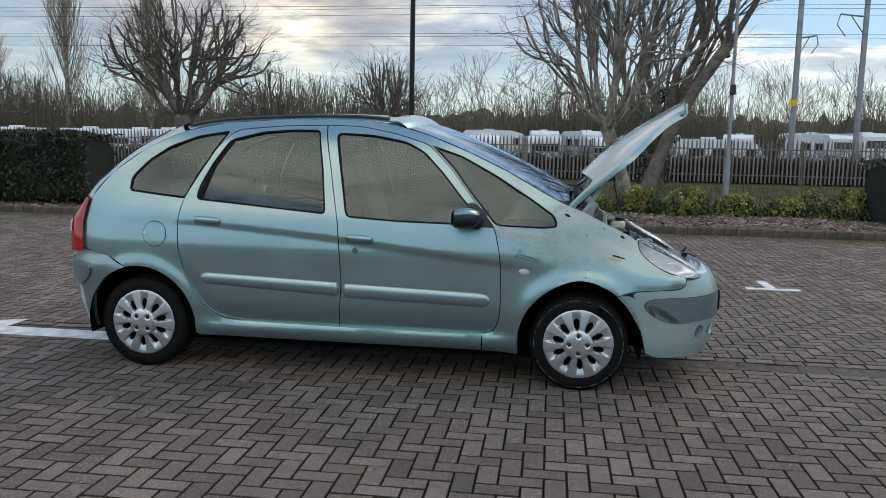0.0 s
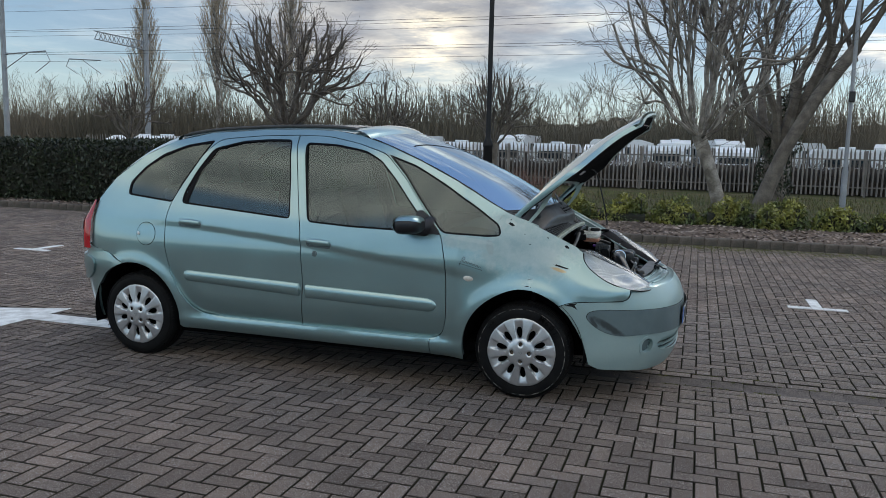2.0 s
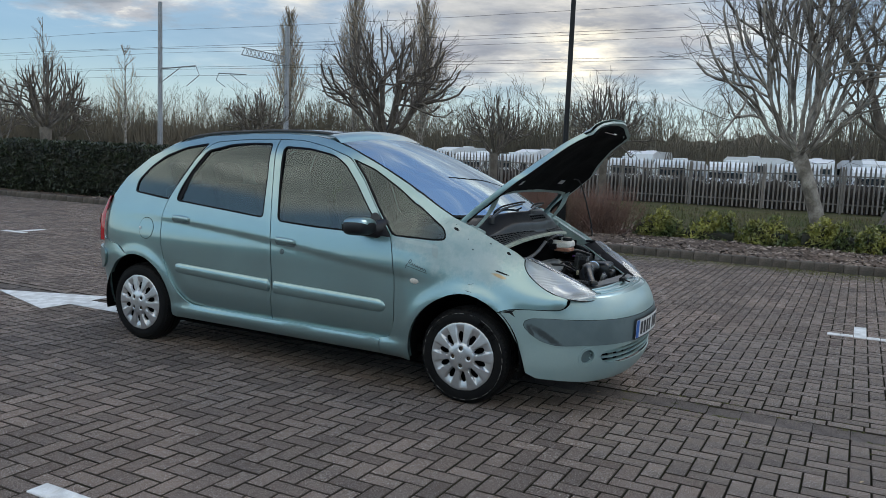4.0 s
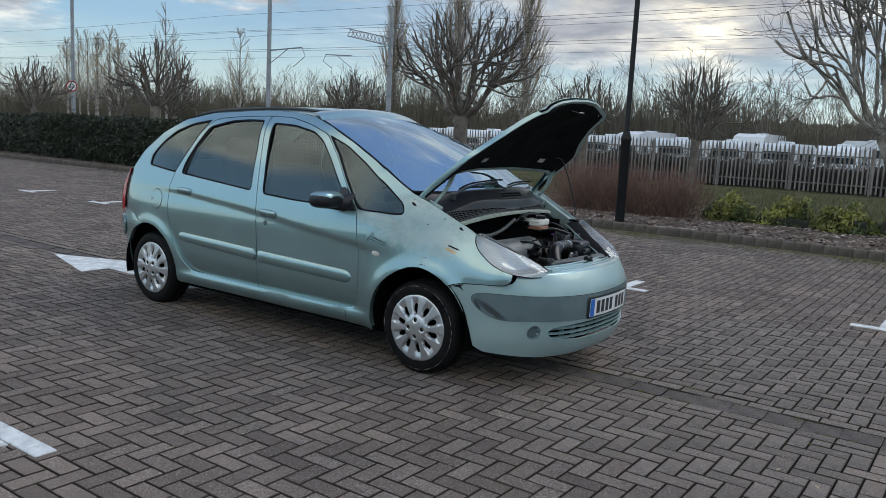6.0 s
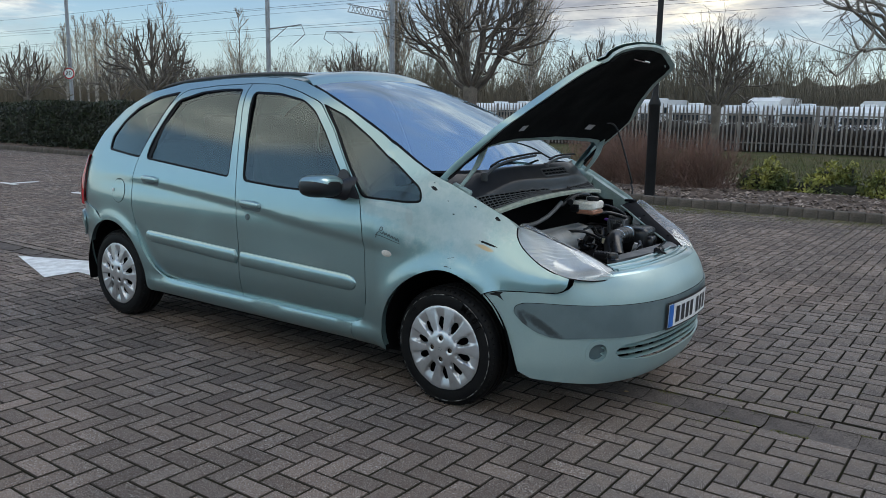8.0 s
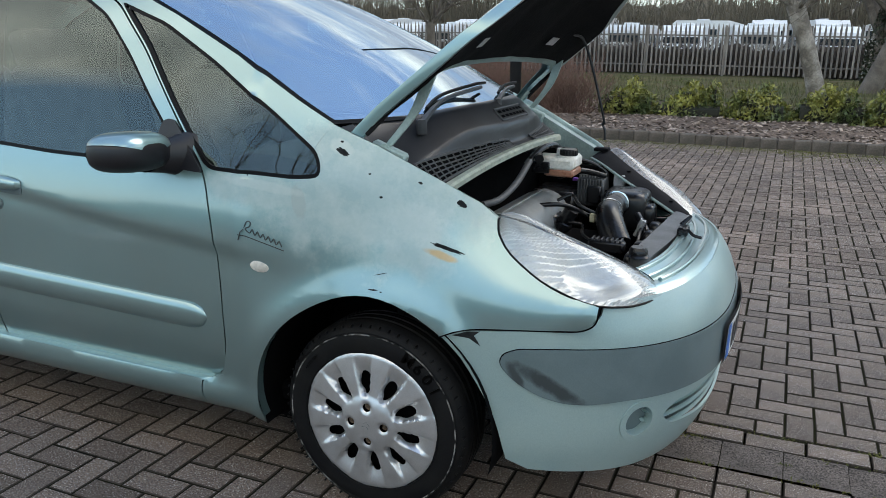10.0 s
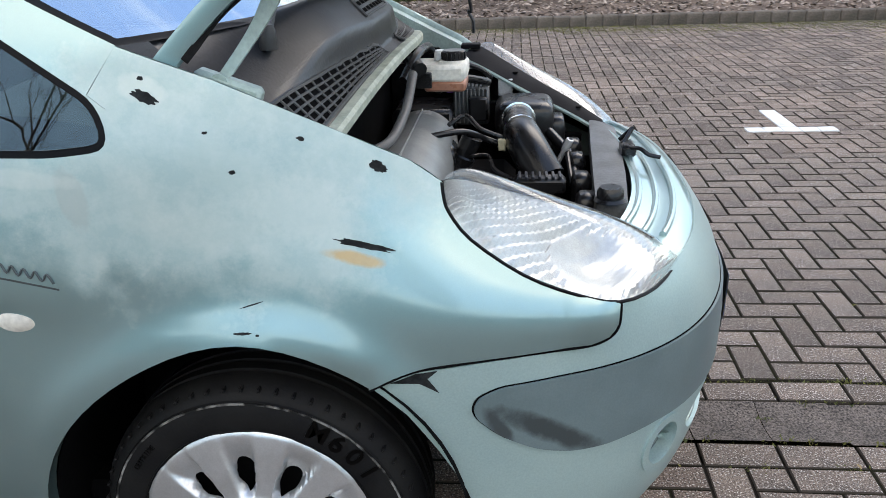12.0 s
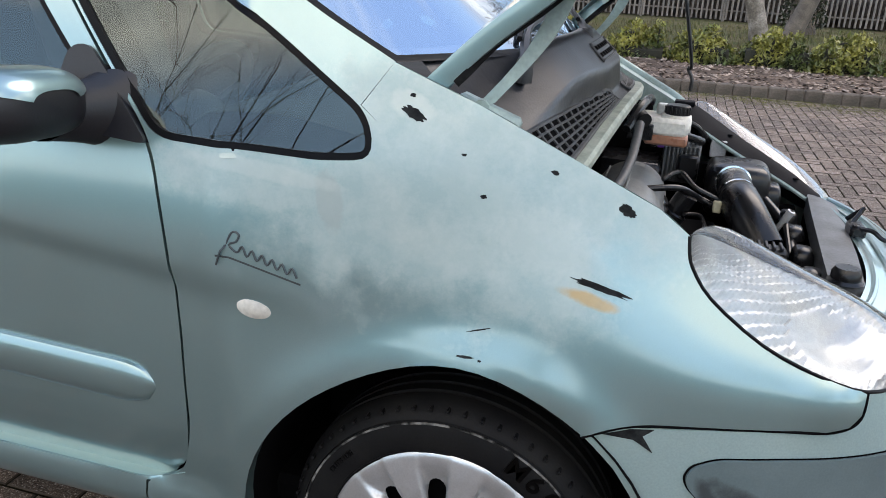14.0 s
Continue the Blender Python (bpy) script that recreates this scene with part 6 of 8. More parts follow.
def wheel_meshes():
    prof = [(0.178, -0.075), (0.190, -0.090), (0.205, -0.094), (0.235, -0.098), (0.262, -0.095), (0.278, -0.086), (0.288, -0.074), (TYRE_R - 0.002, -0.060), (TYRE_R, -0.045), (TYRE_R - 0.007, -0.043), (TYRE_R - 0.007, -0.036), (TYRE_R, -0.034), (TYRE_R, -0.012), (TYRE_R - 0.007, -0.010), (TYRE_R - 0.007, -0.004), (TYRE_R, -0.002), (TYRE_R, 0.02), (TYRE_R - 0.007, 0.022), (TYRE_R - 0.007, 0.028), (TYRE_R, 0.03), (TYRE_R - 0.002, 0.06), (0.278, 0.086), (0.235, 0.098), (0.19, 0.09), (0.178, 0.075)]
    m = pose(0, 0, 0, 90, 0, 0)
    g = lathe([(r, -h) for r, h in prof], 72, m)
    # raised rings on the sidewall
    for r in (0.213, 0.268):
        lathe([(r - 0.0015, 0.0925), (r, 0.0985 if r < 0.25 else 0.0955), (r + 0.0015, 0.0925)], 72, m, g)
    # shoulder sipes
    for i in range(60):
        a = 2 * math.pi * i / 60
        rot = Matrix.Rotation(a, 4, "Y")
        cbox((0, -0.0745, 0.2850), (0.006, 0.028, 0.006), 0.0015, rot, g)
    tyre = mesh_of("tyre", g, m_rubber, 30)
    # hub cap: ten spokes between scoops that open to the rim, each with a slot, and four bolt holes
    slots = []
    for k in range(10):
        a = 2 * math.pi * (k + 0.15) / 10
        pts = []
        for i in range(18):
            b = 2 * math.pi * i / 18
            r, w = 0.122 + 0.034 * math.cos(b), 0.0160 * math.sin(b) * (1 + 0.25 * math.cos(b))
            pts.append((r * math.cos(a) - w * math.sin(a), r * math.sin(a) + w * math.cos(a)))
        slots.append(pts)
    for k in range(4):
        a = math.pi / 2 * k + 0.3
        slots.append([(BOLT_R * math.cos(a) + 0.0125 * math.cos(math.pi * i / 7), BOLT_R * math.sin(a) + 0.0125 * math.sin(math.pi * i / 7)) for i in range(14)])
    rim = [(0.213 * math.cos(2 * math.pi * i / 96), 0.213 * math.sin(2 * math.pi * i / 96)) for i in range(96)]

    def step(t):
        t = min(1.0, max(0.0, t))
        return t * t * (3 - 2 * t)

    def cap(u, v):
        r, a = math.hypot(u, v), math.atan2(v, u)
        q = ((a / (2 * math.pi) * 10 - 0.15) + 0.5) % 1 - 0.5
        arc = q * 2 * math.pi / 10 * r
        edge = (0.0165 + 0.155 * max(0.0, r - 0.094)) - math.hypot(arc, min(0.0, r - 0.100))
        deep = 0.023 * (1 - step((r - 0.125) / 0.078) * 0.93)
        hub = 0.010 * max(0, 1 - (r / 0.088) ** 4)
        dome = 0.016 * (1 - (r / 0.213) ** 2) + hub - 0.005 * max(0, (r - 0.202) / 0.011) ** 2
        dish = sum(0.005 * step((0.0185 - math.hypot(u - BOLT_R * math.cos(math.pi / 2 * k + 0.3), v - BOLT_R * math.sin(math.pi / 2 * k + 0.3))) / 0.006) for k in range(4))
        return (u, -(dome - deep * step(edge / 0.008) - dish), v)

    hub_cap = mesh_of("hub_cap", panel(rim, cap, 0.0055, 0.003, slots, out=(0, -1, 0)), m_alloy, 50)
    # Near-black plate: the shade behind the cap's slots is put into colour.
    disc = mesh_of("wheel_disc", lathe([(0, 0.02), (0.19, 0.02), (0.195, 0.05), (0.195, -0.07)], 40, m), m_dark, 30)
    bolt = mesh_of("bolt", lathe([(0, 0.004), (0.007, 0.004), (0.0085, 0.0), (0.011, 0.002), (0.0105, 0.001), (0.0105, -0.004)], 12, m), m_rust, 30)
    return tyre, hub_cap, disc, bolt


tyre, hub_cap, disc, bolt = wheel_meshes()
front_near = None
for x in (-1.38, 1.38):
    for s in (-1, 1):
        w = new("wheel", tyre)
        w.parent, w.location = car, (x, s * 0.705, HUB_Z)
        w.rotation_euler = (0, radians(17 if x > 0 else 63), 0 if s < 0 else math.pi)
        c = new("hub_cap", hub_cap)
        c.parent, c.location = w, (0, -0.097, 0)
        d = new("wheel_disc", disc)
        d.parent, d.location = w, (0, -0.03, 0)
        for k in range(4):
            a = math.pi / 2 * k + 0.3
            b = new("bolt", bolt)
            b.parent, b.location = w, (BOLT_R * math.cos(a), -0.097 - 0.006, BOLT_R * math.sin(a))
        g = Geo()
        for z in (0.0, 0.011):
            tube([(-0.011, 0, z - 0.008), (0, 0, z), (0.011, 0, z - 0.008)], 0.0018, 6, g)
        e = part("cap_emblem", g, m_primer, w)
        e.location = (0, -0.1215, 0)
        if x > 0 and s < 0:
            front_near = w


def letters(word, radius, a_mid, height, y, parent, material, name, gap=1.0):
    """Raised letters round a sidewall."""
    g = Geo()
    step = height * 0.78 * gap / radius
    for i, ch in enumerate(word):
        cu = bpy.data.curves.new("letter", "FONT")
        cu.body, cu.size, cu.align_x, cu.extrude = ch, height * 1.35, "CENTER", 0.0005
        cu.offset = height * 0.035
        tmp = bpy.data.objects.new("letter", cu)
        me = bpy.data.meshes.new_from_object(tmp)
        a = a_mid - step * (i - (len(word) - 1) / 2)
        m = Matrix.Rotation(math.pi / 2 - a, 4, "Y") @ Matrix.Translation((0, y, radius)) @ pose(0, 0, 0, 90, 0, 0)
        g.add([v.co for v in me.vertices], [tuple(p.vertices) for p in me.polygons], m)
        bpy.data.objects.remove(tmp)
        bpy.data.curves.remove(cu)
        bpy.data.meshes.remove(me)
    o = part(name, g, material, parent, sharp=0)
    o.rotation_euler = (0, -radians(17), 0)


m_scuff = mat("scuffed_rubber", (0.011, 0.011, 0.011), (0.20, 0.195, 0.185), rough=0.8, spec=0.1, scale=30, fine=300, bump=0.2, blend=(0.46, 0.60))
for r0, r1, lift in ((0.2625, 0.2660, 0.0962), (0.2045, 0.2058, 0.0948)):
    part("sidewall_line", lathe([(r0, lift - 0.002), (r0, lift), (r1, lift), (r1, lift - 0.002)], 90, pose(0, 0, 0, 90, 0, 0)), m_scuff, front_near)
m_letter = mat("raised_rubber", (0.0012, 0.0012, 0.0012), rough=0.3, spec=0.1, scale=20, fine=300, bump=0.05)
letters("M601", 0.228, radians(47), 0.036, -0.0985, front_near, m_letter, "tyre_lettering", 1.25)
letters("OUTSIDE", 0.240, radians(141), 0.010, -0.0975, front_near, m_letter, "tyre_lettering", 1.1)

# ---- bonnet, propped open ----
HINGE = Vector((1.30, 0.0, 1.105))
OPEN = Matrix.Translation(HINGE) @ Matrix.Rotation(radians(-66), 4, "Y") @ Matrix.Translation(-HINGE)
CX = (1.25, 1.45, 1.70, 1.90, 2.05, 2.15, 2.21)
CZ = (1.165, 1.118, 1.022, 0.918, 0.822, 0.748, 0.700)
EDX = (1.25, 1.383, 1.462, 1.567, 1.664, 1.713, 1.865, 1.989, 2.076, 2.10)
EDZ = (1.131, 1.080, 1.042, 0.990, 0.944, 0.918, 0.860, 0.802, 0.742, 0.72)
EDY = (0.735, 0.722, 0.715, 0.705, 0.690, 0.672, 0.555, 0.480, 0.440, 0.42)


def lid(x, y, drop=0.0):
    zc, ze, w = smooth(CX, CZ, x), smooth(EDX, EDZ, x), smooth(EDX, EDY, x)
    k = min(1.3, abs(y) / w)
    return OPEN @ Vector((x, y, zc - (zc - ze) * k ** 2.3 - drop))


half = [(1.505, 0.0), (1.505, -0.25), (1.505, -0.50), (1.50, -0.60), (1.47, -0.650), (1.38, -0.680), (1.30, -0.700), (1.275, -0.728)] + list(zip(EDX[1:9], [-w + 0.002 for w in EDY[1:9]])) + [(2.125, -0.39), (2.165, -0.28), (2.195, -0.15), (2.205, 0.0)]
LID = half + [(x, -y) for x, y in half[-2:0:-1]]
up = OPEN.to_3x3() @ Vector((0, 0, 1))
bonnet = part("bonnet", panel(LID, lid, 0.045, 0.0015, out=up), m_paint, car, "raised aqua bonnet with dark felt liner")
rim_in = grown(LID, -0.045)
part("bonnet_frame", panel(grown(LID, -0.006), lambda x, y: lid(x, y, 0.020), 0.05, 0.014, [rim_in], out=up), m_flange, bonnet, "thinly painted inner frame")
liner = grown(LID, -0.032)


def felt(x, y):
    return lid(x, y, 0.030 + 0.007 * math.sin(x * 16) * math.sin(y * 13) + 0.006 * noise.noise((x * 9, y * 9, 0)))


part("bonnet_liner", panel(liner, felt, 0.03, 0.012, out=up), m_liner, bonnet, "black felt bonnet liner")
for y in (-0.37, 0.37):
    part("liner_label", panel([(1.60, y - 0.032), (1.635, y - 0.032), (1.635, y + 0.032), (1.60, y + 0.032)], lambda a, b: lid(a, b, 0.0515), 0.03, 0.002, out=-up), m_engine, bonnet)
# side edges folded down
for sgn in (-1, 1):
    part("bonnet_edge", grid(30, 5, lambda u, v: lid(1.285 + 0.785 * u, sgn * (smooth(EDX, EDY, 1.285 + 0.785 * u) - 0.001 - (0.0, 0.0, 0.003, 0.014, 0.030)[int(round(4 * v))]), (0.0, 0.016, 0.034, 0.038, 0.036)[int(round(4 * v))])), m_paint, bonnet)
# striker near the front edge
g = Geo()
tube([lid(2.10, -0.03, 0.04), lid(2.11, -0.03, 0.085), lid(2.11, 0.03, 0.085), lid(2.10, 0.03, 0.04)], 0.006, 6, g)
part("striker", g, m_chrome, bonnet)
# hinge arms
for s in (-1, 1):
    a, b = Vector((1.37, s * 0.668, 1.062)), lid(1.53, s * 0.640, 0.03)
    g = Geo()
    mid = (a + b) / 2 + Vector((0.02, 0, 0.0))
    pts = spline([a, mid, b], 5)
    ring = ((-0.020, -0.005), (0.020, -0.005), (0.020, 0.005), (-0.020, 0.005))
    vs = [(p.x + dx, p.y + dy, p.z + dx * 0.5) for p in pts for dx, dy in ring]
    g.add(vs, [(4 * i + k, 4 * i + (k + 1) % 4, 4 * i + 4 + (k + 1) % 4, 4 * i + 4 + k) for i in range(len(pts) - 1) for k in range(4)] + [(3, 2, 1, 0), tuple(4 * (len(pts) - 1) + k for k in range(4))])
    lathe([(0, 0.01), (0.014, 0.01), (0.014, -0.01), (0, -0.01)], 12, pose(1.37, s * 0.668, 1.062, 90, 0, 0), g)
    part("bonnet_hinge", g, m_flange, car)
    g = Geo()
    cbox((0, 0, 0), (0.11, 0.03, 0.09), 0.008, Matrix.Translation((1.37, s * 0.665, 1.025)) @ pose(0, 0, 0, 0, 20, 0), g)
    part("hinge_bracket", g, m_flange, car)
g = Geo()
tube(spline([(1.70, 0.645, 0.955), (1.70, 0.645, 0.99), (1.685, 0.655, 1.02), (1.69, 0.64, 1.05), (1.62, 0.57, 1.33), tuple(lid(1.66, 0.50, 0.04))], 5), 0.0055, 6, g)
part("prop_rod", g, m_black, car, "thin dark prop rod")


# ---- headlamps ----
LOW3 = spline([(x, -half_width(x, z), z) for x, z in LAMP_LOW] + [(2.07, -0.620, 0.690), (2.125, -0.515, 0.692)], 5)
UP3 = spline([(1.713, -half_width(1.713, 0.903), 0.903), (1.753, -0.632, 0.890), (1.866, -0.555, 0.832), (1.995, -0.480, 0.770), (2.082, -0.445, 0.718), (2.125, -0.515, 0.692)], 8)


def lamp_skin(u, v, deep=0.0):
    def at(c):
        k = u * (len(c) - 1)
        i = min(int(k), len(c) - 2)
        return c[i].lerp(c[i + 1], k - i)

    p = at(LOW3).lerp(at(UP3), v)
    n = Vector((0.28, -0.38, 0.88)).normalized()
    k = math.sin(math.pi * min(1, max(0, u))) ** 0.7 * math.sin(math.pi * min(1, max(0, v)))
    return p + n * (0.072 * k - deep * (0.25 + 0.75 * k))


g = grid(44, 20, lambda u, v: lamp_skin(u, v, 0.003))
lens = both("headlamp", g, m_lens, label="cloudy clear headlamp with ribbed reflector")
for o in lens:
    o.visible_shadow = False


def reflector(u, v):
    p = lamp_skin(u, v, 0.0)
    n = Vector((0.28, -0.38, 0.88)).normalized()
    k = math.sin(math.pi * min(1, max(0, u))) ** 0.7 * math.sin(math.pi * min(1, max(0, v)))
    bowl = 0.060 * math.exp(-((u - 0.62) / 0.16) ** 2 - ((v - 0.45) / 0.30) ** 2) + 0.030 * math.exp(-((u - 0.30) / 0.12) ** 2 - ((v - 0.55) / 0.25) ** 2)
    ribs = 0.0080 * (abs(((u * 30 - v * 6) % 1) - 0.5) * 2) * min(1.0, 6 * k) * (0.15 if math.hypot((u - 0.68) / 0.17, (v - 0.42) / 0.36) < 1 else 1)
    return p - n * (0.004 + 0.030 * k + bowl * min(1.0, 4 * k) + ribs)


m_refl = mat("silver_reflector", (0.46, 0.47, 0.47), (0.40, 0.41, 0.41), rough=0.34, metal=0.6, scale=14, fine=160, bump=0.02)
both("reflector", grid(241, 22, reflector), m_refl, parents=lens)
# black gasket round the lens
loop = [lamp_skin(u / 24, 0.0) for u in range(25)] + [lamp_skin(1 - u / 24, 1.0) for u in range(1, 24)]
both("lamp_gasket", tube([p + Vector((-0.001, -0.001, -0.001)) for p in loop] + [loop[0] + Vector((-0.001, -0.001, -0.001))], 0.0032, 6), m_seal, parents=lens)
g = grid(20, 6, lambda u, v: lamp_skin(0.05 + 0.9 * u, 0.0, 0.01) + Vector((-0.02, 0.10, -0.02)) * v)
both("lamp_housing", g, m_black, parents=lens)

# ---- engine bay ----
# Floor and walls are near-black, so the bay's shade sits in their colour.
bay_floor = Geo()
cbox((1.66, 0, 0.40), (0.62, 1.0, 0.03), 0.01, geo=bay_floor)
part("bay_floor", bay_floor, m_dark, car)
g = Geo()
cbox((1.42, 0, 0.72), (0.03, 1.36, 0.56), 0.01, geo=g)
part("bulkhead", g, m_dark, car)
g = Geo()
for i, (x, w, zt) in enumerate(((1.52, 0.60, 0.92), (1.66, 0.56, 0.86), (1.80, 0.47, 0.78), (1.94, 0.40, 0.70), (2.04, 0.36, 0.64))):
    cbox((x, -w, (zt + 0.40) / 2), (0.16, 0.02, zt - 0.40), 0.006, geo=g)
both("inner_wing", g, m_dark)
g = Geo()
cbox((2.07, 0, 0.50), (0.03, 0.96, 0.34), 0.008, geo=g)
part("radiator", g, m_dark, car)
# black cover strip inside the far headlamp
def cover_strip(u, v):
    k = u * 0.8 * (len(UP3) - 1)
    i = min(int(k), len(UP3) - 2)
    p = UP3[i].lerp(UP3[i + 1], k - i)
    return (p.x - 0.05 * (1 - u) * v, -p.y - 0.004 - (0.105 - 0.045 * u) * v, p.z + 0.010 - 0.022 * v + 0.006 * math.sin(math.pi * v))


m_cover = mat("matt_black_cover", (0.006, 0.006, 0.008), rough=0.75, spec=0.12, scale=12, fine=200, bump=0.1)
strip = part("wing_cover", grid(20, 6, cover_strip), m_cover, car, "black plastic strip beside the headlamp")
part("cover_edge", tube([Vector(cover_strip(i / 20, 1.0)) + Vector((0, 0, -0.004)) for i in range(21)], 0.006, 6), m_flange, strip)
for u in (0.12, 0.45, 0.80):
    part("clip", lathe([(0, 0.004), (0.007, 0.003), (0.009, 0.0)], 12, Matrix.Translation(Vector(cover_strip(u, 0.45)) + Vector((0, 0, 0.001)))), m_dark, strip)
part("cover_tab", cbox(Vector(cover_strip(0.03, 0.3)) + Vector((-0.01, 0, 0.006)), (0.06, 0.045, 0.014), 0.004), m_cover, strip)
# bulkhead seal rail across the bay
rail = spline([(1.495, -0.655, 0.915), (1.527, -0.555, 0.953), (1.550, -0.30, 0.985), (1.567, 0.0, 1.000), (1.575, 0.25, 0.998), (1.560, 0.46, 0.985), (1.510, 0.62, 0.965)], 10)
g = Geo()
grid(len(rail), 5, lambda u, v: rail[int(round(u * (len(rail) - 1)))] + Vector(((0.002, 0, -0.016), (0.002, 0, -0.002), (-0.004, 0, 0.005), (-0.022, 0, 0.005), (-0.028, 0, -0.006))[int(round(v * 4))]), g)
part("seal_rail", g, mat("chalky_rail_paint", (0.40, 0.44, 0.37), (0.27, 0.31, 0.26), rough=0.55, scale=22, fine=160, bump=0.04), car, "faded body-coloured rail across the bay")


# scuttle of black plastic with intake grilles
def vent_depth(y):
    """How far back from the rail the sunken grilles reach."""
    return 0.034 + 0.105 * max(0.0, abs(y - 0.06) - 0.10)


def scuttle(u, v):
    k = min(1.0, max(0.0, v)) * (len(rail) - 1)
    i = min(int(k), len(rail) - 2)
    r = rail[i].lerp(rail[i + 1], k - i)
    back = Vector(screen(1.0, min(0.97, max(0.03, 0.5 + r.y / 1.44)))) + Vector((-0.03, 0, 0.012))
    front = Vector((r.x - 0.024, r.y, r.z + 0.001))
    p = front.lerp(back, u)
    t = min(1.0, max(0.0, ((front - p).length - vent_depth(r.y)) / 0.016))
    t2 = min(1.0, max(0.0, (u - 0.70) / 0.28))
    hump = 0.040 * t * t * (3 - 2 * t) * (1 - t2 * t2) * math.exp(-(r.y / 0.44) ** 6)
    return p + Vector((0, 0, hump - 0.012 * math.exp(-(r.y / 0.50) ** 8) * math.sin(math.pi * min(1, u * 2.2)) * (1 - t)))


m_scuttle = mat("weathered_black_plastic", (0.022, 0.024, 0.029), (0.014, 0.015, 0.019), spec=0.5, rough=0.34, scale=8, fine=160, bump=0.12, vary=0.2)
m_web = mat("dusty_grille_plastic", (0.085, 0.088, 0.092), (0.06, 0.062, 0.065), rough=0.55, scale=8, fine=160, bump=0.1, vary=0.2)
part("scuttle", grid(44, 81, scuttle), m_scuttle, car, "grey-black plastic scuttle with grilles")


def vent(a, v):
    """A place on a sunken grille: a from the rail to the step behind it."""
    k = v * (len(rail) - 1)
    y = rail[int(k)].y
    far = (Vector(screen(1.0, min(0.97, max(0.03, 0.5 + y / 1.44)))) - rail[int(k)]).length
    return scuttle(a * vent_depth(y) / far, v)


up_by = Vector((0, 0, 0.005))
# Near-black sheets laid on the scuttle paint the shade below the webs.
for v0, v1, rows, cross, lean in ((0.115, 0.475, 5, 15, 0.012), (0.60, 0.87, 2, 16, 0.0)):
    gr = part("intake_grille", grid(8, 24, lambda u, v: vent(0.08 + 0.88 * u, v0 + (v1 - v0) * v) + Vector((0, 0, 0.002))), m_dark, car)
    g = Geo()
    for i in range(rows + 1):
        tube([vent(0.06 + 0.90 * i / rows, v0 + (v1 - v0) * k / 14) + up_by for k in range(15)], 0.0042 if i in (0, rows) else 0.0026, 5, g)
    for i in range(cross + 1):
        v = v0 + (v1 - v0) * i / cross
        tube([vent(0.06 + 0.90 * k / 4, min(v1, v + lean * (k / 4 - 0.5))) + up_by for k in range(5)], 0.0042 if i in (0, cross) else 0.0026, 5, g)
    part("grille_web", g, m_web, gr)
slots = part("vent_slots", grid(8, 16, lambda u, v: scuttle(0.33 + 0.24 * u, 0.47 + 0.17 * v) + Vector((0, 0, 0.0025))), m_scuttle, car)
# Near-black patches laid on top paint the shade inside each slot.
for r0 in (0.365, 0.465):
    for k in range(7):
        part("slot", grid(4, 4, lambda u, v: scuttle(r0 + 0.055 * u, 0.478 + 0.0225 * k + 0.017 * v) + Vector((0, 0, 0.0045))), m_dark, slots)
g = Geo()
tube([scuttle(a, b) + Vector((0, 0, 0.003)) for a, b in [(0.33, 0.47 + 0.017 * i) for i in range(11)] + [(0.33 + 0.024 * i, 0.64) for i in range(1, 11)] + [(0.57, 0.64 - 0.017 * i) for i in range(1, 11)] + [(0.57 - 0.024 * i, 0.47) for i in range(1, 11)]], 0.0032, 6, g)
part("slot_frame", g, m_web, slots)
# wipers
for pts in (((1.40, -0.50, 1.115), (1.36, -0.25, 1.165), (1.375, 0.05, 1.19)), ((1.44, 0.05, 1.14), (1.38, 0.30, 1.165), (1.33, 0.55, 1.165))):
    a = spline(pts, 8)
    w = part("wiper", tube(a, [0.010] * 6 + [0.007] * (len(a) - 6), 6), m_black, car)
    part("wiper_blade", tube([p + Vector((-0.012, 0.0, 0.012)) for p in a[4:]] + [a[-1] + Vector((-0.03, 0.12, 0.008))], 0.006, 5), m_rubber, w)
    part("wiper_pivot", lathe([(0, 0.014), (0.012, 0.012), (0.016, 0.0), (0.016, -0.03)], 14, Matrix.Translation(a[0])), m_black, w)

# fluid reservoir on the bulkhead
m_translucent = mat("clouded_tank", (0.78, 0.77, 0.72), (0.66, 0.64, 0.58), rough=0.35, scale=10, fine=120, bump=0.02)
tank = part("fluid_reservoir", cbox((1.628, 0.180, 0.925), (0.150, 0.130, 0.044), 0.012), m_translucent, car, "milky plastic fluid reservoir with black cap")
part("neck", cbox((1.668, 0.185, 0.930), (0.080, 0.120, 0.046), 0.02), m_translucent, tank)
part("fluid", cbox((1.652, 0.180, 0.893), (0.105, 0.124, 0.026), 0.010), m_orange, tank)
part("cap", lathe([(0, 0.024), (0.027, 0.024), (0.030, 0.021), (0.030, 0.0)], 28, Matrix.Translation((1.672, 0.175, 0.952))), m_bay, tank)
for i in range(18):
    a = 2 * math.pi * i / 18
    part("cap_ridge", cbox((0.0305, 0, 0.011), (0.004, 0.004, 0.018), 0.001, Matrix.Translation((1.672, 0.175, 0.952)) @ Matrix.Rotation(a, 4, "Z")), m_bay, tank)
part("filler", lathe([(0, 0.026), (0.012, 0.026), (0.015, 0.020), (0.015, 0.0)], 14, Matrix.Translation((1.634, 0.205, 0.946))), m_white, tank)
part("bracket", cbox((1.588, 0.112, 0.912), (0.064, 0.012, 0.040), 0.004), m_bay, tank)
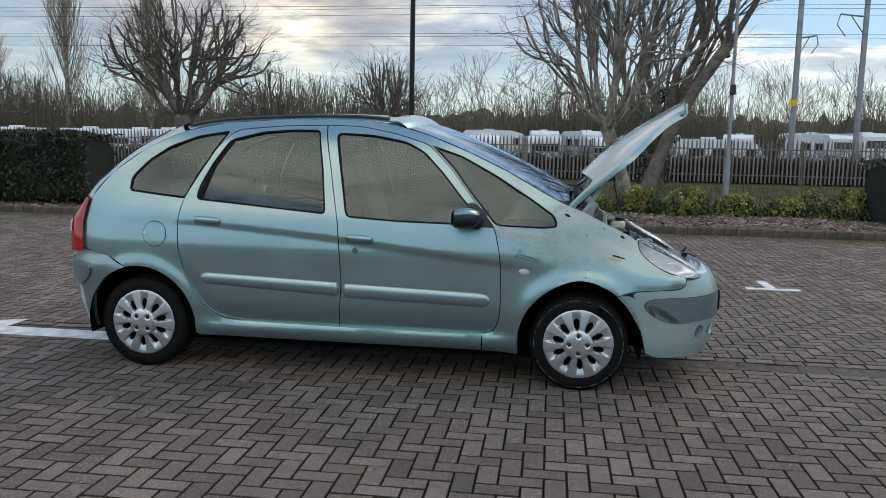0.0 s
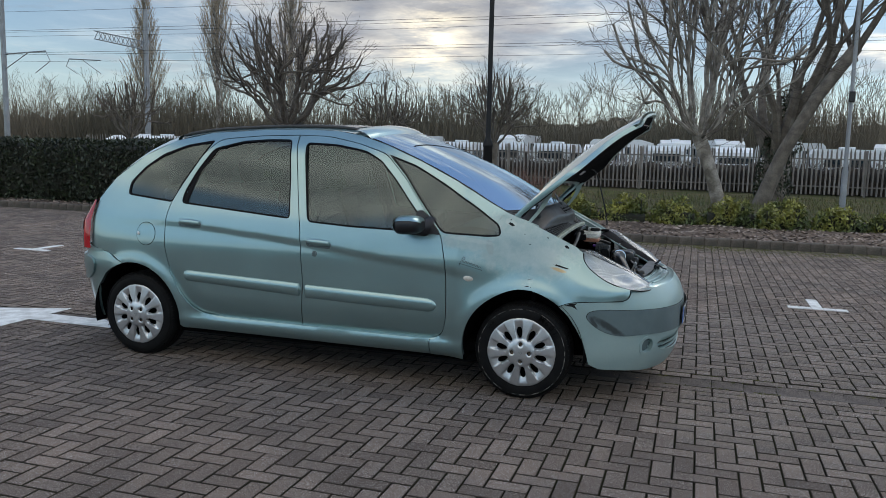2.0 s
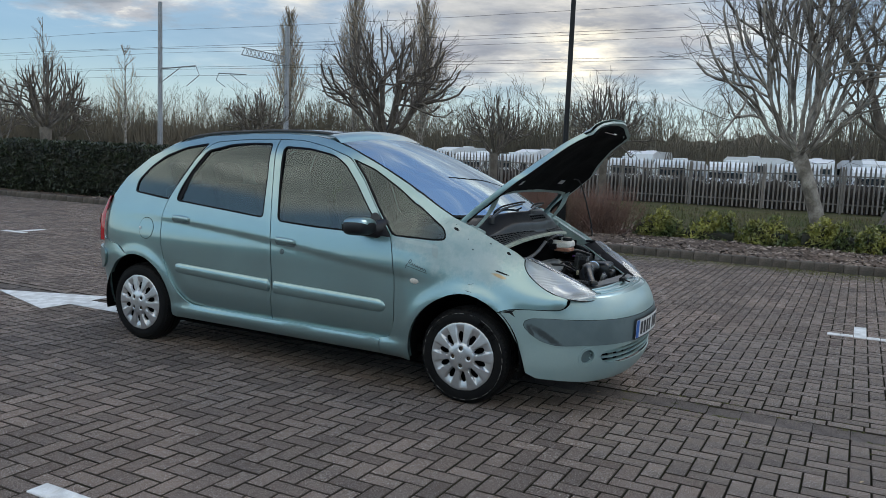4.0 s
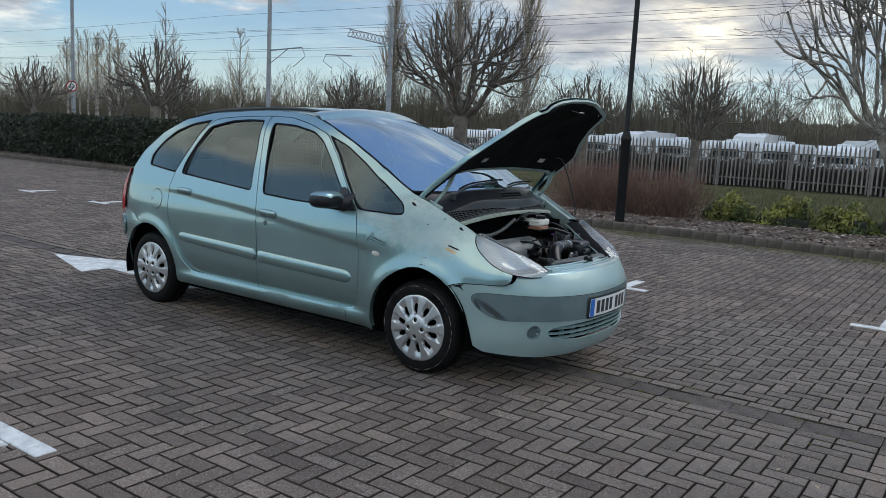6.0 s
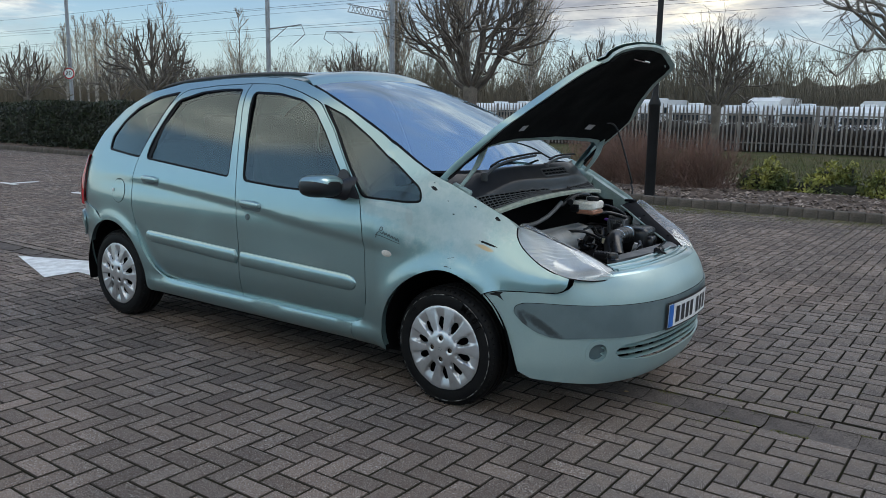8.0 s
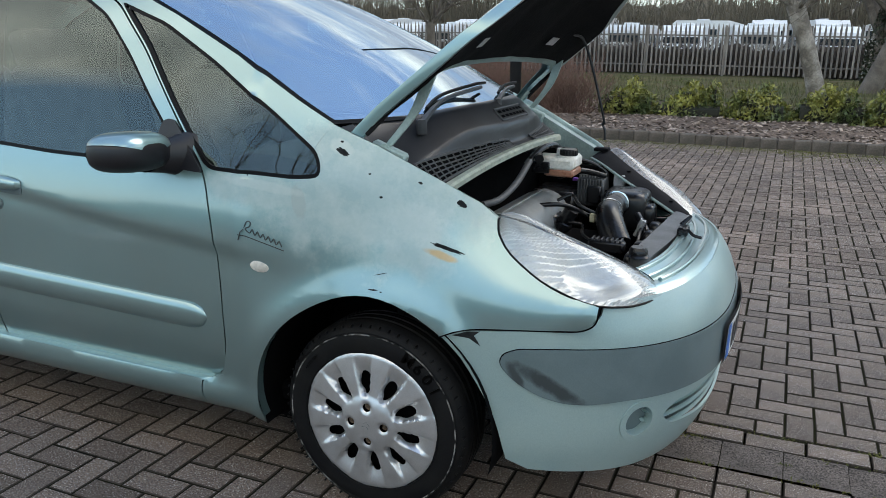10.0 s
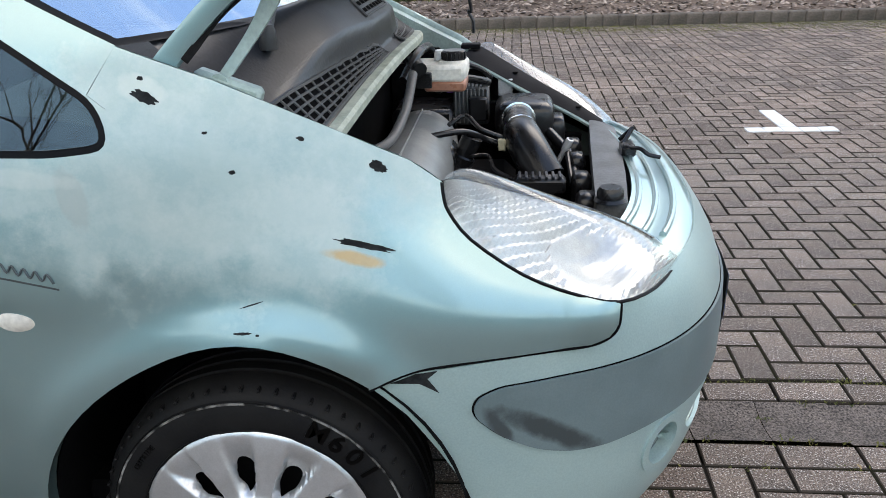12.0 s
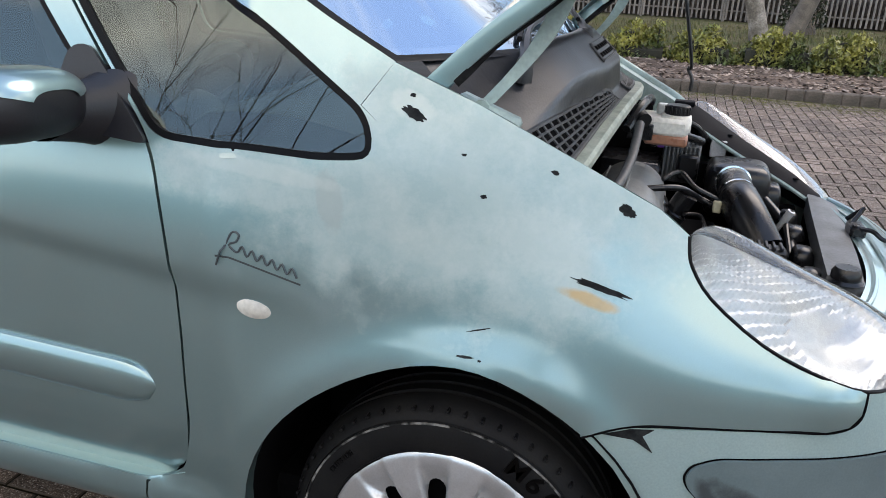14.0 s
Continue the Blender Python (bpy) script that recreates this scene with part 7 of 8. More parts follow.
# engine cover and block
m_greyplate = mat("pale_badge_plate", (0.42, 0.42, 0.42), (0.30, 0.28, 0.28), rough=0.35, metal=0.3, scale=60, fine=200, bump=0.0)
m_covergrey = mat("dull_grey_cover", (0.25, 0.26, 0.26), (0.19, 0.20, 0.20), rough=0.38, metal=0.3, scale=10, fine=240, bump=0.12)
DOME = [math.pi * (1.06 - 1.12 * i / 25) for i in range(26)]
g = Geo()
grid(26, 18, lambda u, v: (1.582 + 0.098 * math.cos(DOME[int(round(25 * u))]) * (1 - 0.05 * v - 0.10 * max(0, v - 0.93) / 0.07), -0.30 + 0.54 * v, 0.722 + 0.100 * math.sin(DOME[int(round(25 * u))]) * (1 - 0.05 * v - 0.10 * max(0, v - 0.93) / 0.07)), g)
g.add([(1.582 + 0.083 * math.cos(a * math.pi / 12), 0.242, 0.722 + 0.085 * math.sin(a * math.pi / 12)) for a in range(24)], [tuple(range(24))])
cov = part("engine_cover", g, m_covergrey, car, "dull grey domed engine cover")
for a in (0.72, 0.50):
    part("rib", tube([(1.582 + 0.0985 * math.cos(math.pi * a), -0.29, 0.722 + 0.1005 * math.sin(math.pi * a)), (1.582 + 0.0945 * math.cos(math.pi * a), 0.20, 0.722 + 0.0965 * math.sin(math.pi * a))], 0.0028, 6), m_covergrey, cov)
part("cover_badge", grid(4, 4, lambda u, v: (1.570 + 0.040 * u, 0.150 + 0.035 * v, 0.7225 + math.sqrt(0.0955 ** 2 - (0.040 * u - 0.012) ** 2) + 0.0012)), m_greyplate, cov, "small pale badge")
part("cover_bracket", cbox((1.655, 0.06, 0.735), (0.05, 0.12, 0.05), 0.014), m_bay, cov)
part("coolant_neck", lathe([(0, 0.05), (0.026, 0.05), (0.026, 0.0), (0.032, -0.004), (0.032, -0.03)], 20, pose(1.700, 0.06, 0.735, 0, 28, 0)), m_bay, car)
# The block is near-black too, coloured as shade deep in the bay.
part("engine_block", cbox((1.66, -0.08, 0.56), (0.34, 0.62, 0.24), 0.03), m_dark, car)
# finned control box and battery beyond the reservoir
m_box = mat("dull_cast_box", (0.13, 0.135, 0.14), (0.09, 0.092, 0.095), rough=0.5, metal=0.3, scale=10, fine=200, bump=0.15)
box = part("control_box", cbox((1.700, 0.485, 0.775), (0.105, 0.11, 0.115), 0.008), m_box, car, "finned metal control box")
for i in range(9):
    part("fin", cbox((1.654 + 0.0115 * i, 0.426, 0.775), (0.005, 0.014, 0.10), 0.0015), m_box, box)
    part("fin", cbox((1.654 + 0.0115 * i, 0.485, 0.836), (0.005, 0.10, 0.012), 0.0015), m_box, box)
part("connector", cbox((1.722, 0.412, 0.770), (0.055, 0.03, 0.07), 0.006), m_bay, box)
part("purple_plug", cbox((1.640, 0.43, 0.822), (0.02, 0.02, 0.012), 0.003), mat("purple_plastic", (0.20, 0.06, 0.40), rough=0.4), box)
part("battery", cbox((1.56, 0.48, 0.68), (0.18, 0.20, 0.19), 0.012), m_bay, car)
# air box and ribbed intake pipe
def rounded_box(c, size, power, n=18):
    """A box with generous round corners."""
    def fn(u, v):
        a, b = 2 * math.pi * u, math.pi * (v - 0.5)
        q = (math.cos(b) * math.cos(a), math.cos(b) * math.sin(a), math.sin(b))
        return tuple(o + 0.5 * w * math.copysign(abs(x) ** power, x) for o, w, x in zip(c, size, q))

    return grid(2 * n, n, fn, close=True)


airbox = part("air_box", rounded_box((1.855, 0.385, 0.735), (0.17, 0.19, 0.15), 0.42), m_bay, car, "black rounded air box")
part("side_duct", rounded_box((1.945, 0.36, 0.700), (0.05, 0.10, 0.13), 0.5), m_bay, airbox)
part("metal_bracket", cbox((1.80, 0.50, 0.815), (0.045, 0.02, 0.05), 0.003, None), m_engine, car)
pts = spline([(1.838, 0.34, 0.765), (1.838, 0.23, 0.776), (1.842, 0.13, 0.772), (1.862, 0.04, 0.752), (1.905, -0.02, 0.690)], 10)
rad = [(0.041 if i < 22 else 0.048) + (0.0030 if i % 3 == 0 and 9 < i < 20 else 0.0) for i in range(len(pts))]
pipe = part("intake_pipe", tube(pts, rad, 20), m_bay, car, "black ribbed air intake pipe")
for i in (7, 20):
    d = (pts[i + 1] - pts[i]).normalized()
    part("clamp", lathe([(0.042, -0.004), (0.0465, -0.0035), (0.0465, 0.0035), (0.042, 0.004)], 24, Matrix.Translation(pts[i]) @ d.to_track_quat("Z", "Y").to_matrix().to_4x4()), m_chrome, pipe)
part("ribbed_coupler", cbox((1.885, -0.10, 0.705), (0.12, 0.05, 0.04), 0.008), m_bay, car)
for i in range(7):
    part("coupler_rib", cbox((1.838 + 0.0155 * i, -0.100, 0.7265), (0.007, 0.046, 0.009), 0.002), m_scuttle, car)
for pts, r in ((((1.62, -0.02, 0.80), (1.70, 0.03, 0.80), (1.76, 0.10, 0.76), (1.84, 0.06, 0.74)), 0.008), (((1.75, 0.45, 0.84), (1.68, 0.35, 0.87), (1.62, 0.25, 0.86)), 0.012), (((1.50, 0.25, 0.95), (1.56, 0.15, 0.96), (1.60, 0.05, 0.95)), 0.016), (((1.92, 0.25, 0.74), (1.97, 0.15, 0.70), (1.98, 0.0, 0.66)), 0.014)):
    part("hose", tube(spline(pts, 6), r, 10), m_bay, car)
for pts, r in ((((1.66, 0.10, 0.80), (1.70, 0.14, 0.815), (1.74, 0.10, 0.79), (1.80, 0.10, 0.765)), 0.006), (((1.72, 0.02, 0.74), (1.76, 0.06, 0.73), (1.78, 0.0, 0.71), (1.83, -0.05, 0.70)), 0.005), (((1.95, 0.22, 0.70), (1.965, 0.16, 0.74), (1.96, 0.08, 0.72), (1.97, -0.05, 0.66)), 0.006), (((1.60, 0.30, 0.90), (1.66, 0.33, 0.915), (1.72, 0.36, 0.90), (1.76, 0.42, 0.86)), 0.007), (((1.56, 0.02, 0.93), (1.585, 0.10, 0.975), (1.60, 0.22, 0.98), (1.60, 0.32, 0.955)), 0.011)):
    part("cable", tube(spline(pts, 6), r, 8), m_bay, car)
part("hose_union", lathe([(0.006, 0.03), (0.010, 0.028), (0.010, 0.0), (0.007, -0.01), (0.007, -0.04)], 12, pose(1.955, 0.10, 0.735, 10, 25, 0)), m_engine, car)
for y in (-0.20, -0.05, 0.12, 0.26):
    part("radiator_stay", rounded_box((1.985, y, 0.675), (0.05, 0.07, 0.09), 0.55, 8), m_bay, car)
part("bent_pipe", tube(spline([(1.545, -0.36, 0.86), (1.572, -0.28, 0.865), (1.588, -0.16, 0.90), (1.592, -0.04, 0.955)], 6), 0.011, 10), m_web, car)
part("hose_clip", cbox((1.795, 0.07, 0.755), (0.02, 0.012, 0.03), 0.003), mat("pale_clip", (0.45, 0.42, 0.30), rough=0.4), car)
# radiator top panel of grey plastic, cap, latch
m_greyplastic = mat("dusty_grey_plastic", (0.095, 0.10, 0.105), (0.065, 0.068, 0.072), rough=0.4, scale=12, fine=180, bump=0.15, vary=0.25)
g = Geo()
PANEL = [(1.992, -0.33), (2.006, -0.10), (2.022, 0.15), (2.038, 0.38), (2.105, 0.33), (2.094, 0.10), (2.078, -0.12), (2.055, -0.34)]
panel(fillet(PANEL, 0.02), lambda x, y: (x, y, 0.742 - 0.25 * max(0, x - 2.065)), 0.04, 0.05, out=(0, 0, 1), geo=g)
part("radiator_panel", g, m_greyplastic, car, "dusty grey plastic panel over the radiator")
part("radiator_cap", lathe([(0, 0.028), (0.022, 0.028), (0.028, 0.018), (0.028, 0.006), (0.034, 0.0)], 20, Matrix.Translation((2.022, -0.318, 0.742))), m_bay, car)
g = Geo()
cbox((2.105, 0.06, 0.745), (0.035, 0.07, 0.03), 0.008, None, g)
tube(spline([(2.108, 0.03, 0.755), (2.128, 0.0, 0.760), (2.145, -0.015, 0.750), (2.172, -0.02, 0.745)], 5), 0.0055, 6, g)
tube([(2.095, 0.07, 0.755), (2.12, 0.10, 0.785), (2.09, 0.105, 0.755)], 0.006, 6, g)
part("bonnet_catch", g, m_bay, car)
for v in (0.35, 0.62, 0.88):
    g = tube([Vector(ledge(0.12 + 0.76 * i / 30, v)) + Vector((0, 0, 0.001)) for i in range(31)], 0.007, 8)
    part("ledge_ridge", g, m_paint, car)

# ---- door mirrors ----
def mirror_shell(u, v, grow=1.0):
    a, b = 2 * math.pi * u, math.pi * v
    sx, sy, sz = math.cos(b), math.sin(b) * math.cos(a), math.sin(b) * math.sin(a)
    p = Vector((0.095 * math.copysign(abs(sx) ** 0.75, sx), 0.120 * math.copysign(abs(sy) ** 0.7, sy), 0.060 * math.copysign(abs(sz) ** 0.72, sz))) * grow
    if p.x < -0.055:
        p.x = -0.055 + (p.x + 0.055) * 0.15
    if p.z < 0:
        p.z *= 0.92
    return Vector((0.690, -0.925, 1.040)) + Vector((p.x - 0.075 * p.y, p.y, p.z + 0.06 * p.x - 0.06 * (p.y + 0.05)))


m_mirrorshell = mat("satin_black_plastic", (0.010, 0.010, 0.013), rough=0.42, scale=10, fine=300, bump=0.06)
mir = both("mirror_housing", grid(36, 22, mirror_shell, close=True), m_mirrorshell, parents=front_doors)
both("mirror_cap", grid(20, 22, lambda u, v: mirror_shell(0.055 + 0.39 * u, 0.10 + 0.80 * v, 1.025)), m_paint, label="painted aqua mirror cap", parents=mir)
both("mirror_glass", lathe([(0, 0.0), (0.070, 0.0), (0.074, -0.004)], 28, Matrix.Translation((0.622, -0.925, 1.038)) @ pose(0, 0, 0, 0, -90, 0) @ Matrix.Diagonal((0.62, 1.3, 1, 1))), m_chrome, parents=mir)


def stalk(u, v):
    """The arm: an oval that tapers from the housing and spreads into the sail panel."""
    a = 2 * math.pi * u
    c = Vector((0.705, -0.89, 1.022)).lerp(Vector((0.785, -0.795, 1.020)), v)
    k = 1 + 0.55 * v ** 3
    return c + Vector((0.050 * k * math.cos(a), 0.018 * math.cos(a), 0.046 * k * math.sin(a) - 0.004 * v))


both("mirror_stalk", grid(20, 8, stalk, close=True), m_mirrorshell, parents=mir)
both("mirror_foot", panel(fillet([(0.66, 0.992), (0.864, 0.978), (0.775, 1.085), (0.735, 1.125), (0.70, 1.118)], 0.02), side(0.010), 0.03, 0.024), m_mirrorshell, parents=mir)

# ---- cabin ----
def seat(x, y, w, rear=False):
    s = part("seat", cbox((x, y, 0.52), (0.50, w, 0.16), 0.06), m_seat, car)
    m = Matrix.Translation((x - 0.24, y, 0.60)) @ pose(0, 0, 0, 0, -16, 0)
    part("seat_back", cbox((0, 0, 0.30), (0.13, w * 0.96, 0.62), 0.055, m), m_seat, s)
    part("headrest", cbox((0, 0, 0.71), (0.09, 0.26, 0.17), 0.04, m), m_seat, s)
    for k in (-0.05, 0.05):
        part("headrest_post", tube([m @ Vector((0, k, 0.58)), m @ Vector((0, k, 0.68))], 0.006, 6), m_chrome, s)


for y in (-0.36, 0.36):
    seat(0.20, y, 0.50)
for y in (-0.47, 0.0, 0.47):
    seat(-0.80, y, 0.44)
part("cabin_floor", cbox((-0.25, 0, 0.27), (2.9, 1.40, 0.06), 0.02), m_dark, car)
part("boot_floor", cbox((-1.60, 0, 0.62), (0.5, 1.3, 0.05), 0.02), m_dark, car)
m_dash = mat("grey_dashboard", (0.055, 0.058, 0.065), (0.04, 0.042, 0.047), rough=0.7, scale=10, fine=220, bump=0.2)
g = grid(14, 24, lambda u, v: (1.30 - 0.55 * u + 0.06 * math.sin(math.pi * v), -0.74 + 1.48 * v, 0.98 + 0.05 * math.sin(math.pi * u) + 0.04 * math.sin(math.pi * v) - 0.28 * max(0, u - 0.75) * 4))
part("dashboard", g, m_dash, car)
g = Geo()
mw = Matrix.Translation((0.63, -0.36, 0.93)) @ pose(0, 0, 0, 0, -58, 0)
tube([mw @ Vector((0.185 * math.cos(i * math.pi / 16), 0.185 * math.sin(i * math.pi / 16), 0)) for i in range(33)], 0.014, 8, g)
for a in (0.3, math.pi - 0.3, -math.pi / 2):
    tube([mw @ Vector((0, 0, -0.02)), mw @ Vector((0.18 * math.sin(a), 0.18 * math.cos(a), 0))], 0.016, 6, g)
lathe([(0, 0.02), (0.06, 0.015), (0.07, -0.03), (0.03, -0.25)], 16, mw, g)
part("steering_wheel", g, m_dash, car)
part("inner_mirror", cbox((0.62, 0.0, 1.40), (0.02, 0.22, 0.06), 0.01), m_black, car)
part("headlining", grid(20, 20, lambda u, v: (lambda p: (p[0], p[1] * 0.97, p[2] - 0.035))(roof(0.02 + 0.96 * u, v))), m_seat, car)
m_sticker = mat("white_sticker", (0.7, 0.7, 0.68), rough=0.6)
part("windscreen_sticker", grid(2, 2, lambda u, v: (lambda p: (p[0] - 0.006, p[1], p[2] - 0.008))(screen(0.10 + 0.06 * u, 0.36 + 0.055 * v))), m_sticker, car)
# underside, near-black: the shade beneath the car is in its colour
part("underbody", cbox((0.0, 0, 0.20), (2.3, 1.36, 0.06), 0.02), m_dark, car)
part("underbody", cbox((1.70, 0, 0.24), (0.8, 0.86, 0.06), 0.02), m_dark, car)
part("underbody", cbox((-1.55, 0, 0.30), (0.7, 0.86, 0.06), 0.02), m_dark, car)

# ---- small marks on the wing and bumper ----
m_chip2 = mat("bare_dark_chip", (0.007, 0.008, 0.009), (0.022, 0.024, 0.025), spec=0.1, rough=0.6, scale=60, fine=300, bump=0.1)
m_badge = mat("dark_badge", (0.06, 0.075, 0.08), rough=0.35, scale=20, fine=200, bump=0.0, metal=0.3)


def blot(x, z, rx, rz, tilt, seed, material, name="paint_chip", off=0.0026, rough=0.35, parent=None):
    r = random.Random(seed)
    c, s = math.cos(radians(tilt)), math.sin(radians(tilt))
    pts = []
    for i in range(30):
        a = 2 * math.pi * i / 30
        k = 1 + rough * (0.9 * noise.noise((2.2 * math.cos(a), 2.2 * math.sin(a), seed * 3.7)) + 0.45 * r.uniform(-1, 1))
        u, v = rx * k * math.cos(a), rz * k * math.sin(a)
        pts.append((x + u * c - v * s, z + u * s + v * c))
    return part(name, panel(pts, side(off), 0.02, 0.001), material, parent or wings[0], sharp=0)


blot(1.288, 1.060, 0.020, 0.008, -28, 1, m_chip2)
blot(1.284, 1.086, 0.004, 0.003, 0, 2, m_chip2)
blot(1.617, 0.936, 0.014, 0.007, -30, 3, m_chip2)
blot(1.505, 0.986, 0.006, 0.003, -20, 4, m_chip2)
blot(1.592, 0.822, 0.048, 0.0045, -15, 5, m_chip2)
blot(1.405, 0.700, 0.014, 0.0022, -2, 7, m_chip2)
blot(1.428, 0.696, 0.003, 0.0018, 0, 8, m_chip2)
blot(1.405, 0.945, 0.005, 0.003, 0, 9, m_chip2)
blot(1.37, 1.005, 0.004, 0.002, 0, 10, m_chip2)
blot(1.42, 0.742, 0.018, 0.0012, 14, 11, m_chip2)
# script badge, kept as one plain scribbled stroke
scribble = [(0.992, 0.800), (1.000, 0.824), (1.012, 0.852), (1.024, 0.850), (1.020, 0.838), (1.008, 0.832)] + [(1.022 + 0.0085 * i, 0.826 - 0.0026 * i + (0.0075 if i % 2 else -0.0055)) for i in range(13)]
stroke = spline(scribble, 4)
part("badge_stroke", tube([(p.x, -(half_width(p.x, p.y) + 0.0030), p.y) for p in stroke], 0.0019, 6), m_badge, wings[0])
part("badge_underline", panel([(0.990, 0.8165), (1.130, 0.7805), (1.130, 0.7775), (0.990, 0.8135)], side(0.0030), 0.02, 0.001), m_badge, wings[0])
# side repeater
rep = [(1.046 + 0.031 * math.cos(a * math.pi / 12), 0.7235 + 0.0165 * math.sin(a * math.pi / 12) - 0.07 * 0.031 * math.cos(a * math.pi / 12)) for a in range(24)]
both("repeater_lamp", panel(rep, lambda x, z: (x, -(half_width(x, z) + 0.002 + 0.008 * max(0, 1 - ((x - 1.046) / 0.033) ** 2 - ((z - 0.7235) / 0.019) ** 2)), z), 0.008, 0.004), m_tank, label="pale oval repeater lamp", parents=wings)
# black scuffs on the bumper's corner
def bumper_blot(pts, material, off):
    part("scuff", panel([(nose_a(x, z), z) for x, z in pts], lambda a, z: nose(a, z, off), 0.02, 0.001, out=(0, -1, 0)), material, bumper, sharp=0)


bumper_blot([(1.625, 0.596), (1.665, 0.612), (1.70, 0.616), (1.685, 0.602), (1.705, 0.575), (1.672, 0.594)], m_chip2, 0.0015)


# ---- block paving: herringbone of 200 x 100 bricks, channel drain, markings, kerb ----
CH0, CH1 = -0.21, 0.19


def brick_lists():
    """Centres and turns of the bricks of a square herringbone."""
    out = []
    ny, nx = int((PAVE_Y1 - PAVE_Y0) / 0.1) + 2, int((PAVE_X1 - PAVE_X0) / 0.1) + 2
    for j in range(ny):
        for i in range(nx):
            k = (i - j) % 4
            x, y = PAVE_X0 + 0.1 * i, PAVE_Y0 + 0.1 * j
            if k == 0:
                out.append((x + 0.1, y + 0.05, 0))
            elif k == 3:
                out.append((x + 0.05, y + 0.1, 1))
    return out


# one brick with worn, rounded top edges
def brick_block(lx, ly, h=0.034):
    a, b, c, d = lx / 2 - 0.0032, ly / 2 - 0.0032, 0.0034, 0.0034
    vs = [(-a, -b, -h), (a, -b, -h), (a, b, -h), (-a, b, -h), (-a, -b, -d), (a, -b, -d), (a, b, -d), (-a, b, -d), (-a + c, -b + c, 0), (a - c, -b + c, 0), (a - c, b - c, 0), (-a + c, b - c, 0)]
    fs = [(0, 1, 5, 4), (1, 2, 6, 5), (2, 3, 7, 6), (3, 0, 4, 7), (4, 5, 9, 8), (5, 6, 10, 9), (6, 7, 11, 10), (7, 4, 8, 11), (8, 9, 10, 11)]
    return vs, fs


pavement = bpy.data.objects["pavement"]
m_edge = mat("dirty_brick_edge", (0.062, 0.050, 0.042), (0.040, 0.034, 0.027), rough=0.95, spec=0.1, scale=3, fine=120, bump=0.3)


def edged(me):
    """Dirt fills the bevelled edges of the bricks: nine faces each, the last one the worn top."""
    me.materials.append(m_edge)
    n = len(me.polygons)
    idx = np.ones(n, dtype=np.int32)
    idx[8::9] = 0
    me.polygons.foreach_set("material_index", idx)
    return me


m_brickpiece = mat("paving_brick_piece", (0.162, 0.126, 0.104), (0.118, 0.096, 0.083), scale=7, rnd=0.20, **BRICK)
piece = {}
rng = random.Random(3)
V, F = [], []
ff = np.array(brick_block(0.2, 0.1)[1])
count, made = 0, 0
for x, y, turn in brick_lists():
    hx, hy = (0.05, 0.1) if turn else (0.1, 0.05)
    y0, y1 = y - hy, min(y + hy, PAVE_Y1)
    if y1 > CH0 and y0 < CH1:
        if y0 < CH0 - 0.02:
            y1 = CH0
        elif y1 > CH1 + 0.02:
            y0 = CH1
        else:
            continue
    if y1 - y0 < 0.025:
        continue
    y, ly = (y0 + y1) / 2, round(y1 - y0, 3)
    dz, tx, ty = rng.gauss(0, 0.0007), rng.gauss(0, 0.004), rng.gauss(0, 0.006)
    if made < 300 and 2.3 < x < 3.9 and -1.2 < y < 2.6:
        if (turn, ly) not in piece:
            piece[turn, ly] = edged(mesh_of("brick", Geo().add(*brick_block(2 * hx, ly)), m_brickpiece, 0))
        o = new("brick", piece[turn, ly])
        o.parent, o.location, o.rotation_euler = pavement, (x, y, dz), (ty, tx, rng.gauss(0, 0.006))
        made += 1
        continue
    v = np.array(brick_block(2 * hx, ly)[0]) + np.array((x, y, dz))
    v[:, 2] += (v[:, 0] - x) * tx + (v[:, 1] - y) * ty
    V.append(v)
    F.append(ff + 12 * count)
    count += 1
me = bpy.data.meshes.new("paving_bricks")
me.from_pydata(np.concatenate(V).tolist(), [], np.concatenate(F).tolist())
me.materials.append(m_brick)
edged(me)
tagged(new("paving_bricks", me), "brown herringbone paving bricks with worn faces", "paving", kind="stuff")

# channel drain of dished stones between two courses of stretchers
random.seed(9)
chan = thing("channel_drain", "dished dark stone drainage channel across the paving", "drain", kind="structure")


def dished(u, v):
    return (-0.0985 + 0.197 * u, -0.092 + 0.184 * v, -0.004 - 0.013 * math.sin(math.pi * min(1, max(0, v))) ** 0.8)


g = grid(4, 8, dished)
stone = mesh_of("channel_stone", g, m_channel, 60)
flatm = edged(mesh_of("edge_brick", Geo().add(*brick_block(0.2, 0.1)), m_brickpiece, 0))
for i in range(90):
    x = -8.0 + 0.2 * i
    o = new("channel_stone", stone)
    o.parent, o.location, o.rotation_euler = chan, (x, 0.0 - 0.005, random.gauss(0, 0.002)), (random.gauss(0, 0.008), random.gauss(0, 0.008), 0)
for i in range(90):
    for y in (0.137, -0.160):
        x = -7.0 + 0.2 * i + (0.07 if y > 0 else 0)
        o = new("edge_brick", flatm)
        o.parent, o.location, o.rotation_euler = chan, (x, y, random.gauss(0, 0.0015)), (random.gauss(0, 0.006), random.gauss(0, 0.004), 0)
rest, rest2 = Geo(), Geo()
for i in range(130):
    q = grid(2, 6, dished)
    rest.add(q.v, q.f, Matrix.Translation((-8.2 - 0.2 * i, -0.005, 0)))
for i in range(140):
    for y in (0.137, -0.160):
        rest2.add(*brick_block(0.2, 0.1), Matrix.Translation((-7.2 - 0.2 * i, y, 0)))
tagged(part("channel_rest", rest, m_channel, chan), kind="stuff")
tagged(part("edge_rest", rest2, m_brick, chan, sharp=0), kind="stuff")


